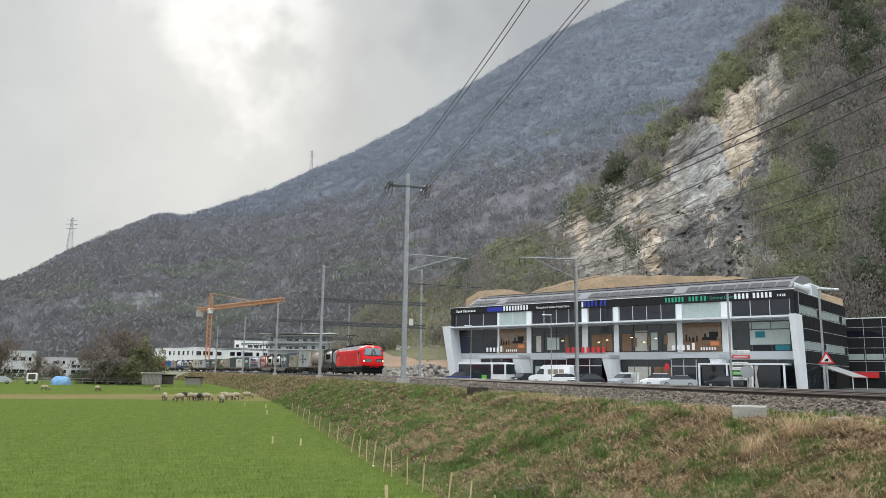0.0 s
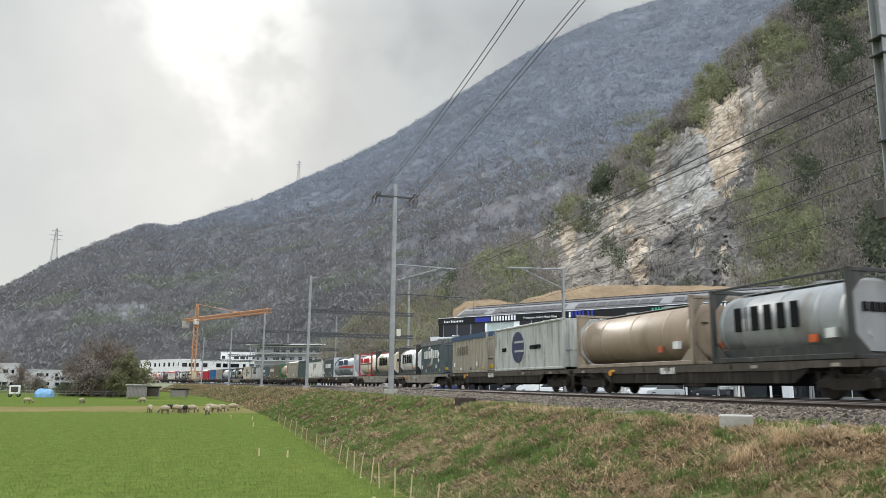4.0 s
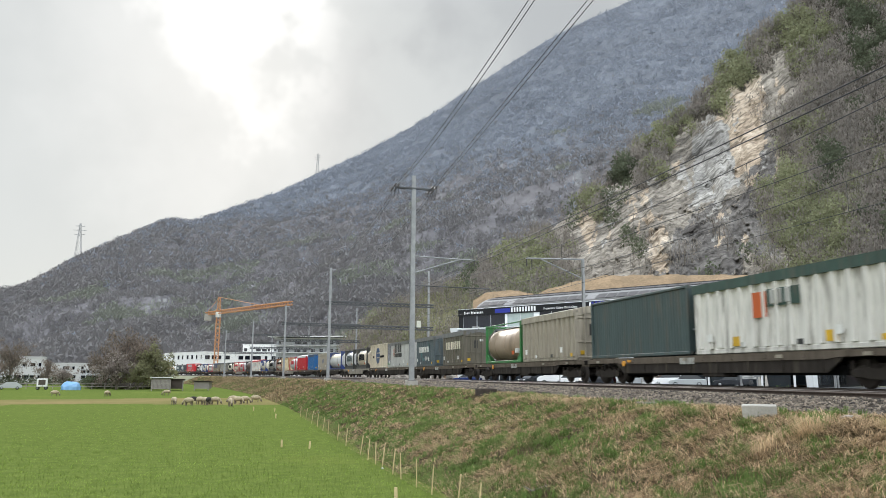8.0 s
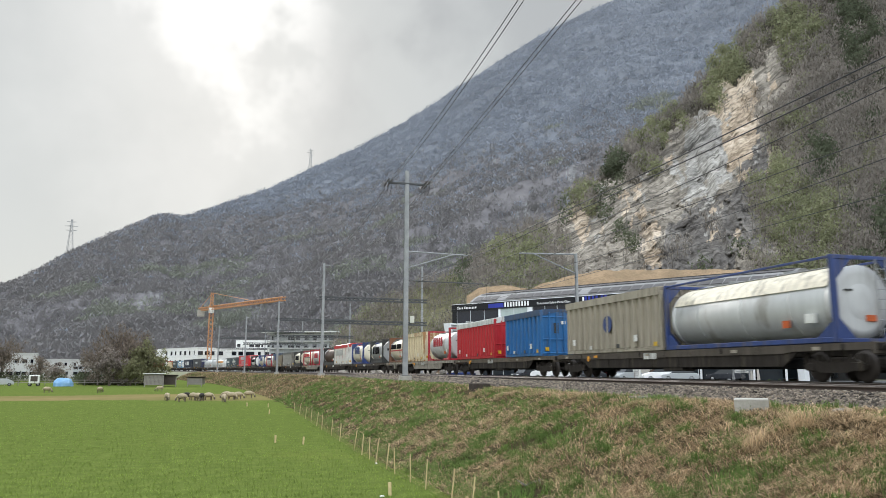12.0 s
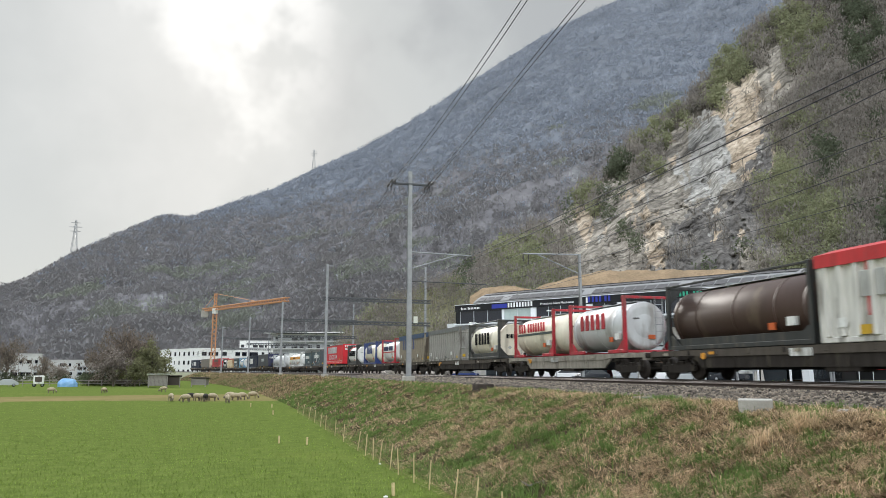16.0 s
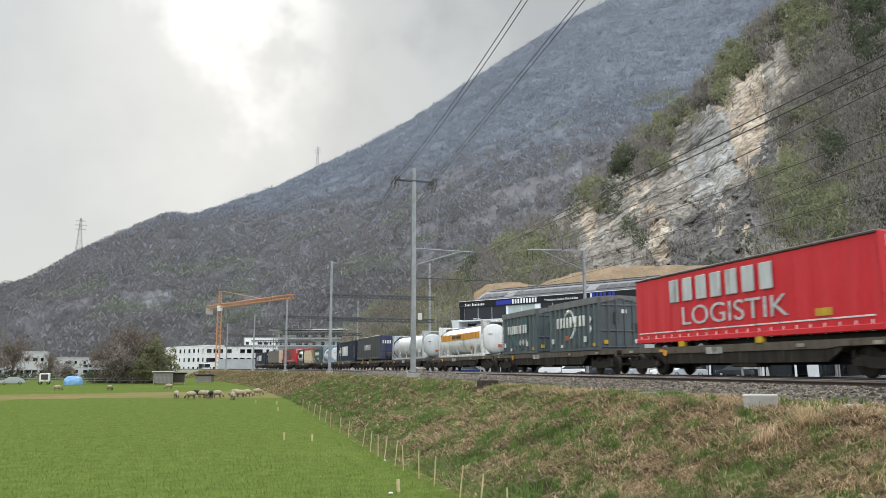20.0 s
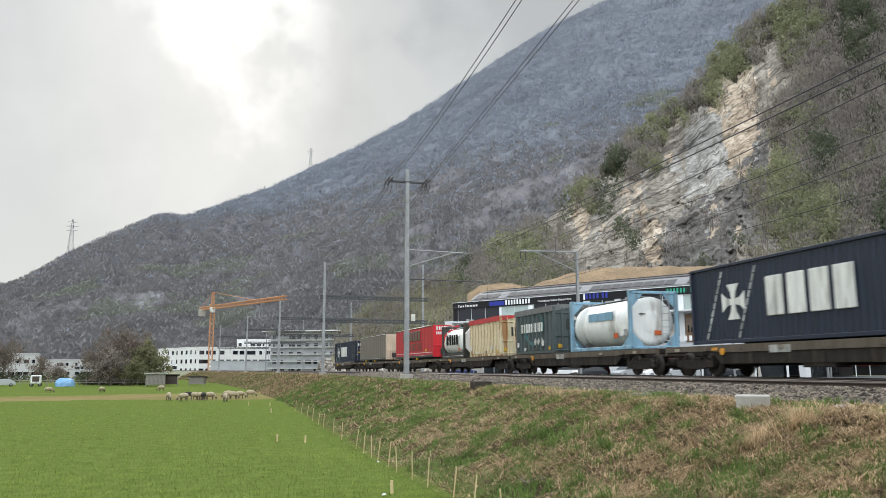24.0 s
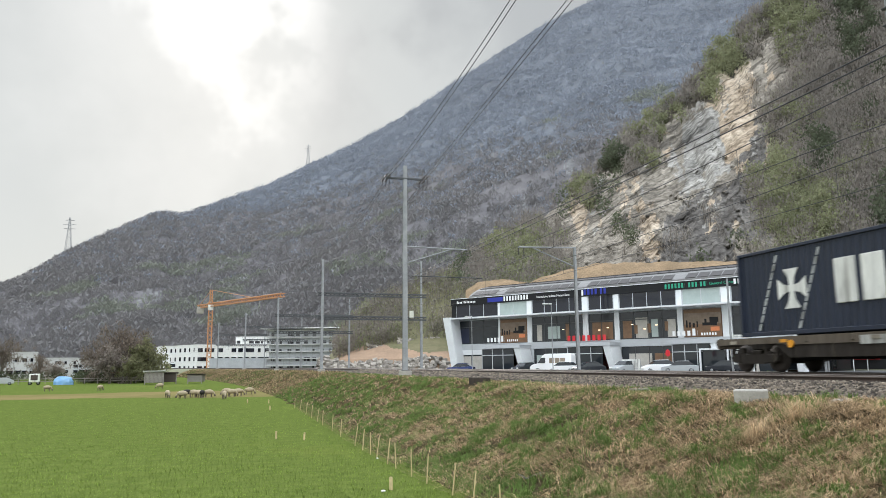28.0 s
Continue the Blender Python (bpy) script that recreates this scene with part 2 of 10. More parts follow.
def lathe(bm, profile, axis="y", n=24, centre=(0, 0, 0), smooth=True):
    """Profile of (along, radius) turned round an axis through the centre."""
    rings = []
    cx, cy, cz = centre
    for t, r in profile:
        ring = []
        for i in range(n):
            a = 2 * math.pi * i / n
            u, v = r * math.cos(a), r * math.sin(a)
            c = {"y": (cx + u, cy + t, cz + v), "x": (cx + t, cy + u, cz + v), "z": (cx + u, cy + v, cz + t)}[axis]
            ring.append(bm.verts.new(c))
        rings.append(ring)
    fs = []
    for p, q in zip(rings, rings[1:]):
        for i in range(n):
            f = bm.faces.new((p[i], p[(i + 1) % n], q[(i + 1) % n], q[i]))
            f.smooth = smooth
            fs.append(f)
    fs.append(bm.faces.new(rings[0][::-1]))
    fs.append(bm.faces.new(rings[-1]))
    bmesh.ops.recalc_face_normals(bm, faces=fs)


def mesh_of(name, bm, material):
    me = bpy.data.meshes.new(name)
    bm.to_mesh(me)
    bm.free()
    for m in (material if isinstance(material, (list, tuple)) else (material,)):
        me.materials.append(m)
    return me


def part(name, bm, material, parent, label="", at=None):
    """Links a bmesh (or a ready mesh) as one mesh object under a thing or a part."""
    me = bm if isinstance(bm, bpy.types.Mesh) else mesh_of(name, bm, material)
    ob = new(name, me)
    ob.parent = parent
    if at is not None:
        ob.matrix_basis = at
    if label:
        ob["label"] = label
    return ob


def thing(name, label, category, group="", kind="", at=None):
    ob = new(name)
    ob.empty_display_size = 0.3
    if at is not None:
        ob.matrix_basis = at
    return tagged(ob, label, category, group, kind)


def solo(name, bm, material, label, category, group="", kind="", at=None):
    """A thing that is one mesh."""
    me = bm if isinstance(bm, bpy.types.Mesh) else mesh_of(name, bm, material)
    ob = new(name, me)
    if at is not None:
        ob.matrix_basis = at
    return tagged(ob, label, category, group, kind)


def raw_mesh(name, verts, faces, material, smooth=False, normals=None):
    """A mesh from arrays: verts (n, 3), faces (m, 3 or 4)."""
    verts, faces = np.asarray(verts, np.float32), np.asarray(faces, np.int32)
    me = bpy.data.meshes.new(name)
    k = faces.shape[1]
    me.vertices.add(len(verts))
    me.vertices.foreach_set("co", verts.ravel())
    me.loops.add(faces.size)
    me.loops.foreach_set("vertex_index", faces.ravel())
    me.polygons.add(len(faces))
    me.polygons.foreach_set("loop_start", np.arange(0, faces.size, k, dtype=np.int32))
    me.polygons.foreach_set("loop_total", np.full(len(faces), k, np.int32))
    if smooth:
        me.polygons.foreach_set("use_smooth", np.ones(len(faces), bool))
    for m in (material if isinstance(material, (list, tuple)) else (material,)):
        me.materials.append(m)
    me.update(calc_edges=True)
    if normals is not None:
        me.polygons.foreach_set("use_smooth", np.ones(len(faces), bool))
        me.normals_split_custom_set_from_vertices(np.asarray(normals, np.float32))
    return me


def vnoise(x, y, seed=0, octaves=4, rough=0.5):
    """Smooth value noise on arrays, about -1 to 1."""
    out, amp, tot = np.zeros_like(x, dtype=float), 1.0, 0.0
    for o in range(octaves):
        xi, yi = np.floor(x).astype(np.int64), np.floor(y).astype(np.int64)
        fx, fy = x - xi, y - yi
        fx, fy = fx * fx * (3 - 2 * fx), fy * fy * (3 - 2 * fy)

        def h(a, b):
            k = (a * 374761393 + b * 668265263 + (seed + o) * 1442695041) & 0x7fffffff
            k = ((k ^ (k >> 13)) * 1274126177) & 0x7fffffff
            return ((k ^ (k >> 16)) & 0xffff) / 32767.5 - 1.0
        v = (h(xi, yi) * (1 - fx) + h(xi + 1, yi) * fx) * (1 - fy) + (h(xi, yi + 1) * (1 - fx) + h(xi + 1, yi + 1) * fx) * fy
        out += v * amp
        tot += amp
        amp *= rough
        x, y = x * 2.03 + 17.1, y * 2.03 + 9.7
    return out / tot


# ================= the railway's line =================
CX, CY = -986.95, 45.0     # centre of the far curve
TRACK_FAR, TRACK_NEAR = 19.05, 15.25


def on_line(e, s):
    """Place and heading of the point s metres along the line, e metres to its side; s is y on the straight."""
    if s <= CY:
        return e, s, 0.0
    f = (s - CY) / (TRACK_FAR - CX)
    return CX + (e - CX) * math.cos(f), CY + (e - CX) * math.sin(f), f


def across(x, y):
    """How far to the side of the line a place lies (the e of on_line); arrays."""
    return np.where(y <= CY, x, np.hypot(x - CX, y - CY) + CX)


def foot(y):
    """Where the bank's foot lies, across the line."""
    return np.interp(y, [5, 12, 17.8, 21, 24, 31, 200], [5.6, 5.4, 5.42, 5.24, 5.1, 5.0, 5.1])


def ground_z(x, y):
    x, y = np.asarray(x, float), np.asarray(y, float)
    e = across(x, y)
    lip = 0.10 * vnoise(x * 0.35, y * 0.35, 3) + 0.05 * vnoise(x * 1.3, y * 1.3, 4)
    u = (e - foot(y)) / (10.9 - foot(y))
    low = np.interp(u, [0, 0.1, 0.6, 1.0], [0, 0.14, 1.33, 2.22])
    bank = np.where(e < 10.9, low, np.interp(e, [10.9, 12.6, 13.55, 17.2, 20.8, 21.6, 25.5, 27, 60], [2.22, 2.33, 2.50, 2.53, 2.50, 2.3, 2.2, 1.9, 1.85]))
    w = np.clip(u * 4, 0, 1) * np.clip((12.2 - e) / 1.5, 0, 1)
    mound = 1.5 * np.exp(-((x * x + y * y) / 36.0))
    return bank + lip * (0.15 + 1.1 * w) * (e < 12.4) + mound


def make_ground():
    xs = np.unique(np.concatenate([-np.geomspace(30, 4000, 26), np.arange(-30, 3, 1.5), np.arange(3, 13.8, 0.3), np.arange(13.8, 26, 0.9), np.geomspace(26, 4000, 30)]))
    ys = np.unique(np.concatenate([-np.geomspace(12, 4000, 26), np.arange(-12, 75, 0.5), np.arange(75, 130, 1.0), np.arange(130, 300, 2.5), np.geomspace(300, 4000, 26)]))
    # far columns follow the curve, so that the bank keeps its shape there
    X, Y = np.meshgrid(xs, ys)
    f = np.clip((Y - CY), 0, 330) / (TRACK_FAR - CX)
    shift = (TRACK_FAR - CX) * (1 - 1 / np.cos(np.clip(f, 0, 0.36)))
    fade = np.clip((300 - np.abs(X)) / 200, 0, 1)
    X = X + shift * fade
    Z = ground_z(X, Y)
    n, m = X.shape
    idx = np.arange(n * m).reshape(n, m)
    faces = np.stack([idx[:-1, :-1], idx[:-1, 1:], idx[1:, 1:], idx[1:, :-1]], -1).reshape(-1, 4)
    me = raw_mesh("ground", np.stack([X, Y, Z], -1).reshape(-1, 3), faces, [M["meadow"], M["bank"], M["yard"], M["far_ground"], M["pasture"]], True)
    ctr = np.stack([X, Y], -1).reshape(-1, 2)[faces].mean(1)
    e = across(ctr[:, 0], ctr[:, 1])
    d = np.hypot(ctr[:, 0], ctr[:, 1])
    k = np.where(e < foot(ctr[:, 1]) + 0.15 + 0.4 * vnoise(ctr[:, 0] * 0.4, ctr[:, 1] * 0.4, 8), 0, np.where(e < 13.4, 1, 2))
    wob = d + 9 * vnoise(ctr[:, 0] * 0.06, ctr[:, 1] * 0.12, 9)
    k = np.where((k == 0) & (wob > 84) & (wob < 104), 4, k)
    k = np.where((d > 260) | ((e > 90)), 3, k)
    me.polygons.foreach_set("material_index", k.astype(np.int32))
    solo("ground", me, None, "level green meadow rising into a dry grassy railway bank", "ground", kind="structure")


make_ground()


# ================= railway track =================
def sweep(profile, e, s0, s1, step):
    """A mesh of an outline (side, height) drawn along the line."""
    ss = np.arange(s0, s1 + step * 0.5, step)
    verts, faces, k = [], [], len(profile)
    for s in ss:
        for a, z in profile:
            x, y, _ = on_line(e + a, s)
            verts.append((x, y, z))
    for i in range(len(ss) - 1):
        for j in range(k):
            p, q = i * k + j, i * k + (j + 1) % k
            faces.append((p, q, q + k, p + k))
    return np.array(verts), np.array(faces)


RAIL_OUTLINE = [(-0.07, -0.17), (0.07, -0.17), (0.07, -0.15), (0.012, -0.13), (0.012, -0.05), (0.036, -0.04), (0.036, -0.012),
                (-0.036, -0.012), (-0.036, -0.04), (-0.012, -0.05), (-0.012, -0.13), (-0.07, -0.15)]


def make_track(e, label):
    t = thing("railway_track", label, "railway track", "railway tracks", "structure")
    for side in (-0.753, 0.753):
        v, f = sweep([(a, RAIL + z) for a, z in RAIL_OUTLINE], e + side, -760, 760, 5)
        part("rail", raw_mesh("rail", v, f[:, ::-1], M["rail"]), None, t, "rust-brown steel rail")
        v, f = sweep([(-0.034, RAIL - 0.012), (0.034, RAIL - 0.012), (0.026, RAIL), (-0.026, RAIL)], e + side, -760, 760, 5)
        part("rail_head", raw_mesh("rail_head", v, f[:, ::-1], M["rail_head"]), None, t, "worn shiny running surface")
    bm = BM()
    prism(bm, [(-1.3, -0.33), (1.3, -0.33), (1.28, -0.16), (0.5, -0.19), (-0.5, -0.19), (-1.28, -0.16)], "y", -0.13, 0.13)
    me = mesh_of("sleeper", bm, M["sleeper"])
    for i in range(150):
        x, y, f = on_line(e, 6 + i * 0.6)
        part("sleeper", me, None, t, at=pose(x, y, RAIL, 0, 0, math.degrees(f)))
    # the sleepers further along, joined
    bm = BM()
    for i in range(150, 480):
        x, y, f = on_line(e, 6 + i * 0.6)
        c = math.cos(f)
        box(bm, x - 1.3 * c, x + 1.3 * c, y - 0.13, y + 0.13, RAIL - 0.33, RAIL - 0.17)
    far = part("far_sleepers", bm, M["sleeper"], t)
    far["kind"] = "stuff"
    return t


make_track(TRACK_NEAR, "empty railway track with rusty rails on ballast")
make_track(TRACK_FAR, "railway track on ballast carrying the goods train")
v, f = sweep([(12.75, 2.28), (13.5, 2.505), (13.7, 2.56), (20.7, 2.56), (21.3, 2.3), (21.3, 2.0), (12.75, 2.0)], 0.0, -760, 760, 4)
solo("ballast_bed", raw_mesh("ballast_bed", v, f[:, ::-1], M["ballast"]), None, "bed of grey-brown crushed stone under both tracks", "ballast", kind="structure")


M["stone"] = mat("ballast_stone", (0.178, 0.146, 0.112), (0.060, 0.048, 0.037), 0.95, 6, 0.8, fine=0.3, island=0.85)


def stones(rng, count):
    """Loose ballast stones on the near shoulder and between the rails."""
    base = np.array([(-1, -1, -1), (1, -1, -1), (1, 1, -1), (-1, 1, -1), (-1, -1, 1), (1, -1, 1), (1, 1, 1), (-1, 1, 1)], float)
    quads = np.array([(3, 2, 1, 0), (4, 5, 6, 7), (0, 1, 5, 4), (1, 2, 6, 5), (2, 3, 7, 6), (3, 0, 4, 7)])
    s = 6 + 74 * rng.random(count) ** 2.1
    e = np.where(rng.random(count) < 0.8, 12.35 + 1.7 * rng.random(count), 13.7 + 3.2 * rng.random(count))
    z = np.interp(e, [12.3, 12.75, 13.5, 13.7, 20], [2.30, 2.31, 2.51, 2.565, 2.565])
    verts, faces = [], []
    for i in range(count):
        x, y, _ = on_line(e[i], s[i])
        r = (0.016 + 0.024 * rng.random()) * (1 + max(0.0, s[i] - 25) / 40) * np.array((1.25, 1.0, 0.75)) * (0.7 + 0.6 * rng.random(3))
        p = base * r * (0.65 + 0.7 * rng.random((8, 3)))
        a, b = rng.random(2) * 6.28
        ca, sa, cb, sb = math.cos(a), math.sin(a), math.cos(b), math.sin(b)
        p = p @ np.array([[ca, -sa, 0], [sa, ca, 0], [0, 0, 1]]) @ np.array([[1, 0, 0], [0, cb, -sb], [0, sb, cb]])
        verts.append(p + (x, y, z[i] + 0.008 + 0.03 * rng.random()))
        faces.append(quads + 8 * i)
    solo("ballast_stones", raw_mesh("ballast_stones", np.concatenate(verts), np.concatenate(faces), M["stone"]), None,
         "loose angular grey-brown ballast stones", "ballast stones", kind="stuff")


stones(np.random.default_rng(5), 44000)


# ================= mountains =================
# far slope: distance haze is put into greyed colours, bluer high up
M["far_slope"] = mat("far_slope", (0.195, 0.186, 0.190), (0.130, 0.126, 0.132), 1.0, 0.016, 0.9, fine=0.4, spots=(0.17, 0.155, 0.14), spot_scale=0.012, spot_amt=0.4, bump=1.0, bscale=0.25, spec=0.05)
M["high_slope_hazed"] = mat("high_slope_hazed", (0.180, 0.194, 0.218), (0.122, 0.131, 0.148), 1.0, 0.007, 0.9, fine=0.2, bump=0.5, bscale=0.2, spec=0.1)
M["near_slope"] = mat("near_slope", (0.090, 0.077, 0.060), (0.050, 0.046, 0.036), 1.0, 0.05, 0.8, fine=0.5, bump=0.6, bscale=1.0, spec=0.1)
M["outcrop"] = mat("pale_outcrop", (0.27, 0.268, 0.265), (0.13, 0.13, 0.133), 1.0, 0.09, 1.0, fine=0.5, bump=1.0, bscale=0.4, spec=0.05, stretch=(1, 1, 0.35))
M["mound"] = mat("straw_mound", (0.345, 0.250, 0.160), (0.215, 0.160, 0.105), 1.0, 0.25, 0.9, fine=0.6, bump=1.0, bscale=1.0, spec=0.0)
M["terrace"] = mat("terrace_slope", (0.187, 0.169, 0.101), (0.122, 0.126, 0.065), 1.0, 0.08, 0.9, fine=0.4, bump=0.6, bscale=1.2, spec=0.1)
M["earth"] = mat("bare_earth", (0.37, 0.255, 0.175), (0.25, 0.178, 0.125), 1.0, 0.2, 0.8, fine=0.3, spec=0.1)


def rock_material(name, low, mid, high):
    """Quarried gneiss: grey and pale slabs, ochre stains and dark seams that dip across the face; shade of its cracks
    and relief is painted in.
    """
    m = mat(name, (0.4, 0.38, 0.35), rough=0.95, bump=1.0, bscale=0.9, spec=0.05)
    n, l = m.node_tree.nodes, m.node_tree.links
    tc = n.new("ShaderNodeTexCoord")

    def layer(scale, stretch, turn, detail=8.0):
        mp = n.new("ShaderNodeMapping")
        mp.vector_type = 'TEXTURE'
        mp.inputs["Scale"].default_value = stretch
        mp.inputs["Rotation"].default_value = turn
        l.new(tc.outputs["Object"], mp.inputs[0])
        t = n.new("ShaderNodeTexNoise")
        t.inputs["Scale"].default_value = scale
        t.inputs["Detail"].default_value = detail
        t.inputs["Roughness"].default_value = 0.68
        l.new(mp.outputs[0], t.inputs["Vector"])
        return t.outputs["Fac"]

    def ramp(fac, stops):
        r = n.new("ShaderNodeValToRGB")
        while len(r.color_ramp.elements) < len(stops):
            r.color_ramp.elements.new(0.5)
        for e, (p, c) in zip(r.color_ramp.elements, stops):
            e.position, e.color = p, (*c, 1)
        l.new(fac, r.inputs[0])
        return r.outputs[0]

    def mix(fac, a, b, kind='MIX'):
        x = n.new("ShaderNodeMix")
        x.data_type = 'RGBA'
        x.blend_type = kind
        for sock, v in ((x.inputs[0], fac), (x.inputs[6], a), (x.inputs[7], b)):
            if isinstance(v, (tuple, float)):
                sock.default_value = v
            else:
                l.new(v, sock)
        return x.outputs[2]

    face = -0.576            # the cliff faces the meadow
    slabs = ramp(layer(0.055, (1, 1, 2.6), (0, 0.25, face), 10.0), [(0.34, low), (0.48, mid), (0.62, high)])
    # streaks paint the light and dark sides of upright relief into the colour
    streaks = ramp(layer(0.45, (1, 1, 5.0), (0, 0.10, face)), [(0.38, (0.40, 0.39, 0.38)), (0.54, (1.1, 1.1, 1.1))])
    col = mix(0.8, slabs, streaks, 'MULTIPLY')
    seams = ramp(layer(0.16, (1, 1, 9.0), (0.0, 0.75, face)), [(0.40, (0.26, 0.25, 0.24)), (0.47, (1, 1, 1))])
    col = mix(0.8, col, seams, 'MULTIPLY')
    grit = ramp(layer(1.1, (1, 1, 1.5), (0, 0.3, 0), 4.0), [(0.38, (0.55, 0.55, 0.55)), (0.6, (1.2, 1.2, 1.2))])
    col = mix(0.4, col, grit, 'MULTIPLY')
    l.new(col, n["Principled BSDF"].inputs["Base Color"])
    return m


# the kinds of rock in the quarried face
ROCKS = [rock_material("grey_rock", (0.100, 0.090, 0.078), (0.235, 0.210, 0.176), (0.365, 0.330, 0.278)),
         rock_material("pale_rock", (0.13, 0.125, 0.116), (0.295, 0.283, 0.26), (0.45, 0.432, 0.395)),
         rock_material("ochre_rock", (0.16, 0.122, 0.085), (0.39, 0.315, 0.235), (0.56, 0.475, 0.375)),
         rock_material("dark_rock", (0.055, 0.05, 0.046), (0.14, 0.13, 0.12), (0.24, 0.225, 0.205))]


def blocks(a, e, wide, tall, seed):
    """Broken rock: cells of about wide by tall degrees, each with a random depth, tilt and draw."""
    g, h = a / wide, e / tall
    ci, cj = np.floor(g).astype(np.int64), np.floor(h).astype(np.int64)
    best = np.full(a.shape, 1e9)
    depth, draw = np.zeros(a.shape), np.zeros(a.shape)

    def rnd(i, j, k):
        v = np.sin(i * 127.1 + j * 311.7 + (seed + k) * 74.7) * 43758.5453
        return v - np.floor(v)
    for di in (-1, 0, 1):
        for dj in (-1, 0, 1):
            i, j = ci + di, cj + dj
            dx, dy = g - (i + rnd(i, j, 1)), h - (j + rnd(i, j, 2))
            q = dx * dx + dy * dy
            w = q < best
            best = np.where(w, q, best)
            depth = np.where(w, rnd(i, j, 3) - 0.5 + 1.1 * (rnd(i, j, 4) - 0.5) * dx + 0.9 * (rnd(i, j, 5) - 0.35) * dy, depth)
            draw = np.where(w, rnd(i, j, 6), draw)
    return depth, draw


def rock_kind(az, el):
    """Which of the rocks shows: ochre in tall streaks, pale slabs in the middle, dark rubble low down."""
    az, el = az + 0.25 * vnoise(az * 3, el * 3, 303, 3), el + 0.4 * vnoise(az * 3, el * 3, 304, 3)
    _, big = blocks(az + 0.15 * el, el, 0.8, 3.6, 301)
    _, small = blocks(0.82 * az + 0.57 * el, 0.82 * el - 0.57 * az, 1.3, 0.4, 302)
    draw = 0.6 * big + 0.4 * small
    slope = np.interp(az, ROCK_AZ, ROCK_TOP) - el        # degrees below the upper rim
    ochre = np.exp(-((az - 38.3) / 1.6) ** 2 - ((el - 17.5) / 3.6) ** 2) + 0.62 * np.exp(-((az - 30.6) / 0.9) ** 2 - ((el - 13.0) / 2.2) ** 2) + 0.5 * np.exp(-((az - 26.5) / 1.2) ** 2 - ((el - 11.2) / 2.0) ** 2) + 0.75 * np.exp(-((az - 31.2) / 0.7) ** 2 - ((el - 8.5) / 2.4) ** 2)
    pale = 1.1 * np.exp(-((az - 35.8) / 2.2) ** 2 - ((el - 15.5) / 3.4) ** 2) + 0.5 * np.exp(-((az - 27) / 4) ** 2 - ((slope - 2.0) / 2.0) ** 2)
    dark = np.exp(-((slope - 10) / 4.5) ** 2) * np.clip((az - 29) / 4, 0, 1)
    jit = draw - 0.5
    k = np.zeros(az.shape, np.int32)
    k[dark + 1.1 * jit > 0.55] = 3
    k[pale + 1.1 * jit > 0.55] = 1
    k[ochre - 1.2 * jit > 0.50] = 2
    return k





def polar(az, d):
    return np.sin(np.radians(az)) * d, np.cos(np.radians(az)) * d


RIDGE_AZ = [-60, -30, -15.1, -11.1, -8.6, -5.5, -3.7, -1.0, 2.3, 5.3, 9.1, 12.6, 16.2, 19.9, 23.5, 27.1, 30.3, 45, 75]
RIDGE_EL = [1.0, 2.6, 5.3, 7.95, 9.4, 11.05, 11.0, 12.2, 13.5, 15.15, 16.95, 18.9, 21.1, 23.25, 25.05, 26.4, 27.3, 29.5, 30]


def far_place(az, u):
    """A point of the far mountainside: azimuth and 0 to 1 from foot to ridge."""
    el = np.interp(az, RIDGE_AZ, RIDGE_EL)
    d0 = np.interp(az, [-60, -12, 0, 10, 75], [520, 470, 430, 330, 330])
    d1 = np.interp(az, [-60, -11, 5, 30, 75], [1300, 1400, 1850, 2000, 2000])
    d = d0 + (d1 - d0) * u
    top = d1 * np.tan(np.radians(el)) + 3.1
    z = 1.0 + (top - 1.0) * (0.75 * u + 0.25 * u * u)
    x, y = polar(az, d)
    fade = np.clip(u * 6, 0, 1) * np.clip((1 - u) * 5, 0.12, 1)
    z = z + fade * (26 * vnoise(x * 0.006, y * 0.006, 21, 4) + 7 * vnoise(x * 0.03, y * 0.03, 22, 3))
    return x, y, z


def outcrop(az, u):
    """Above 0 where small pale crags break through the woods of the far mountainside."""
    n = vnoise(az * 0.55, u * 7, 57, 3, 0.6) + 0.75 * vnoise(az * 3.4, u * 26, 58, 3, 0.65)
    return n - 0.58 - 1.1 * np.abs(u - 0.26)


HILL_AZ = [12, 14.5, 16, 18.6, 23, 27.3, 30, 33.9, 36, 38.1, 40.2, 42.2, 50, 60, 85]
HILL_EL = [1.2, 3.0, 6.2, 8.4, 10.6, 14.0, 16.5, 19.0, 21.1, 22.7, 24.1, 25.3, 29, 31, 31]
ROCK_AZ = [21.0, 23.4, 25.6, 29.0, 31.7, 33.4, 36.0, 38.5, 40.6, 43.0]
ROCK_TOP = [8.5, 11.6, 12.8, 14.0, 15.6, 17.0, 18.8, 21.2, 21.6, 19.5]


def rockiness(az, el):
    """How bare the near hill is at a direction: above 0 is rock."""
    top = np.interp(az, ROCK_AZ, ROCK_TOP, left=0, right=0)
    a = np.minimum(top - el, (az - np.interp(el, [6, 9, 12], [25.0, 23.9, 22.9])) * 1.2)
    a = np.minimum(a, np.interp(el, [6, 12, 16, 20, 23], [39.2, 39.6, 40.8, 42.3, 42.3]) - az)
    patch = vnoise(az * 0.75 + 0.3 * el, el * 0.5, 31, 4) * 2.6
    return np.minimum(a * 0.6, 1.5) + patch * 0.7 - 0.15


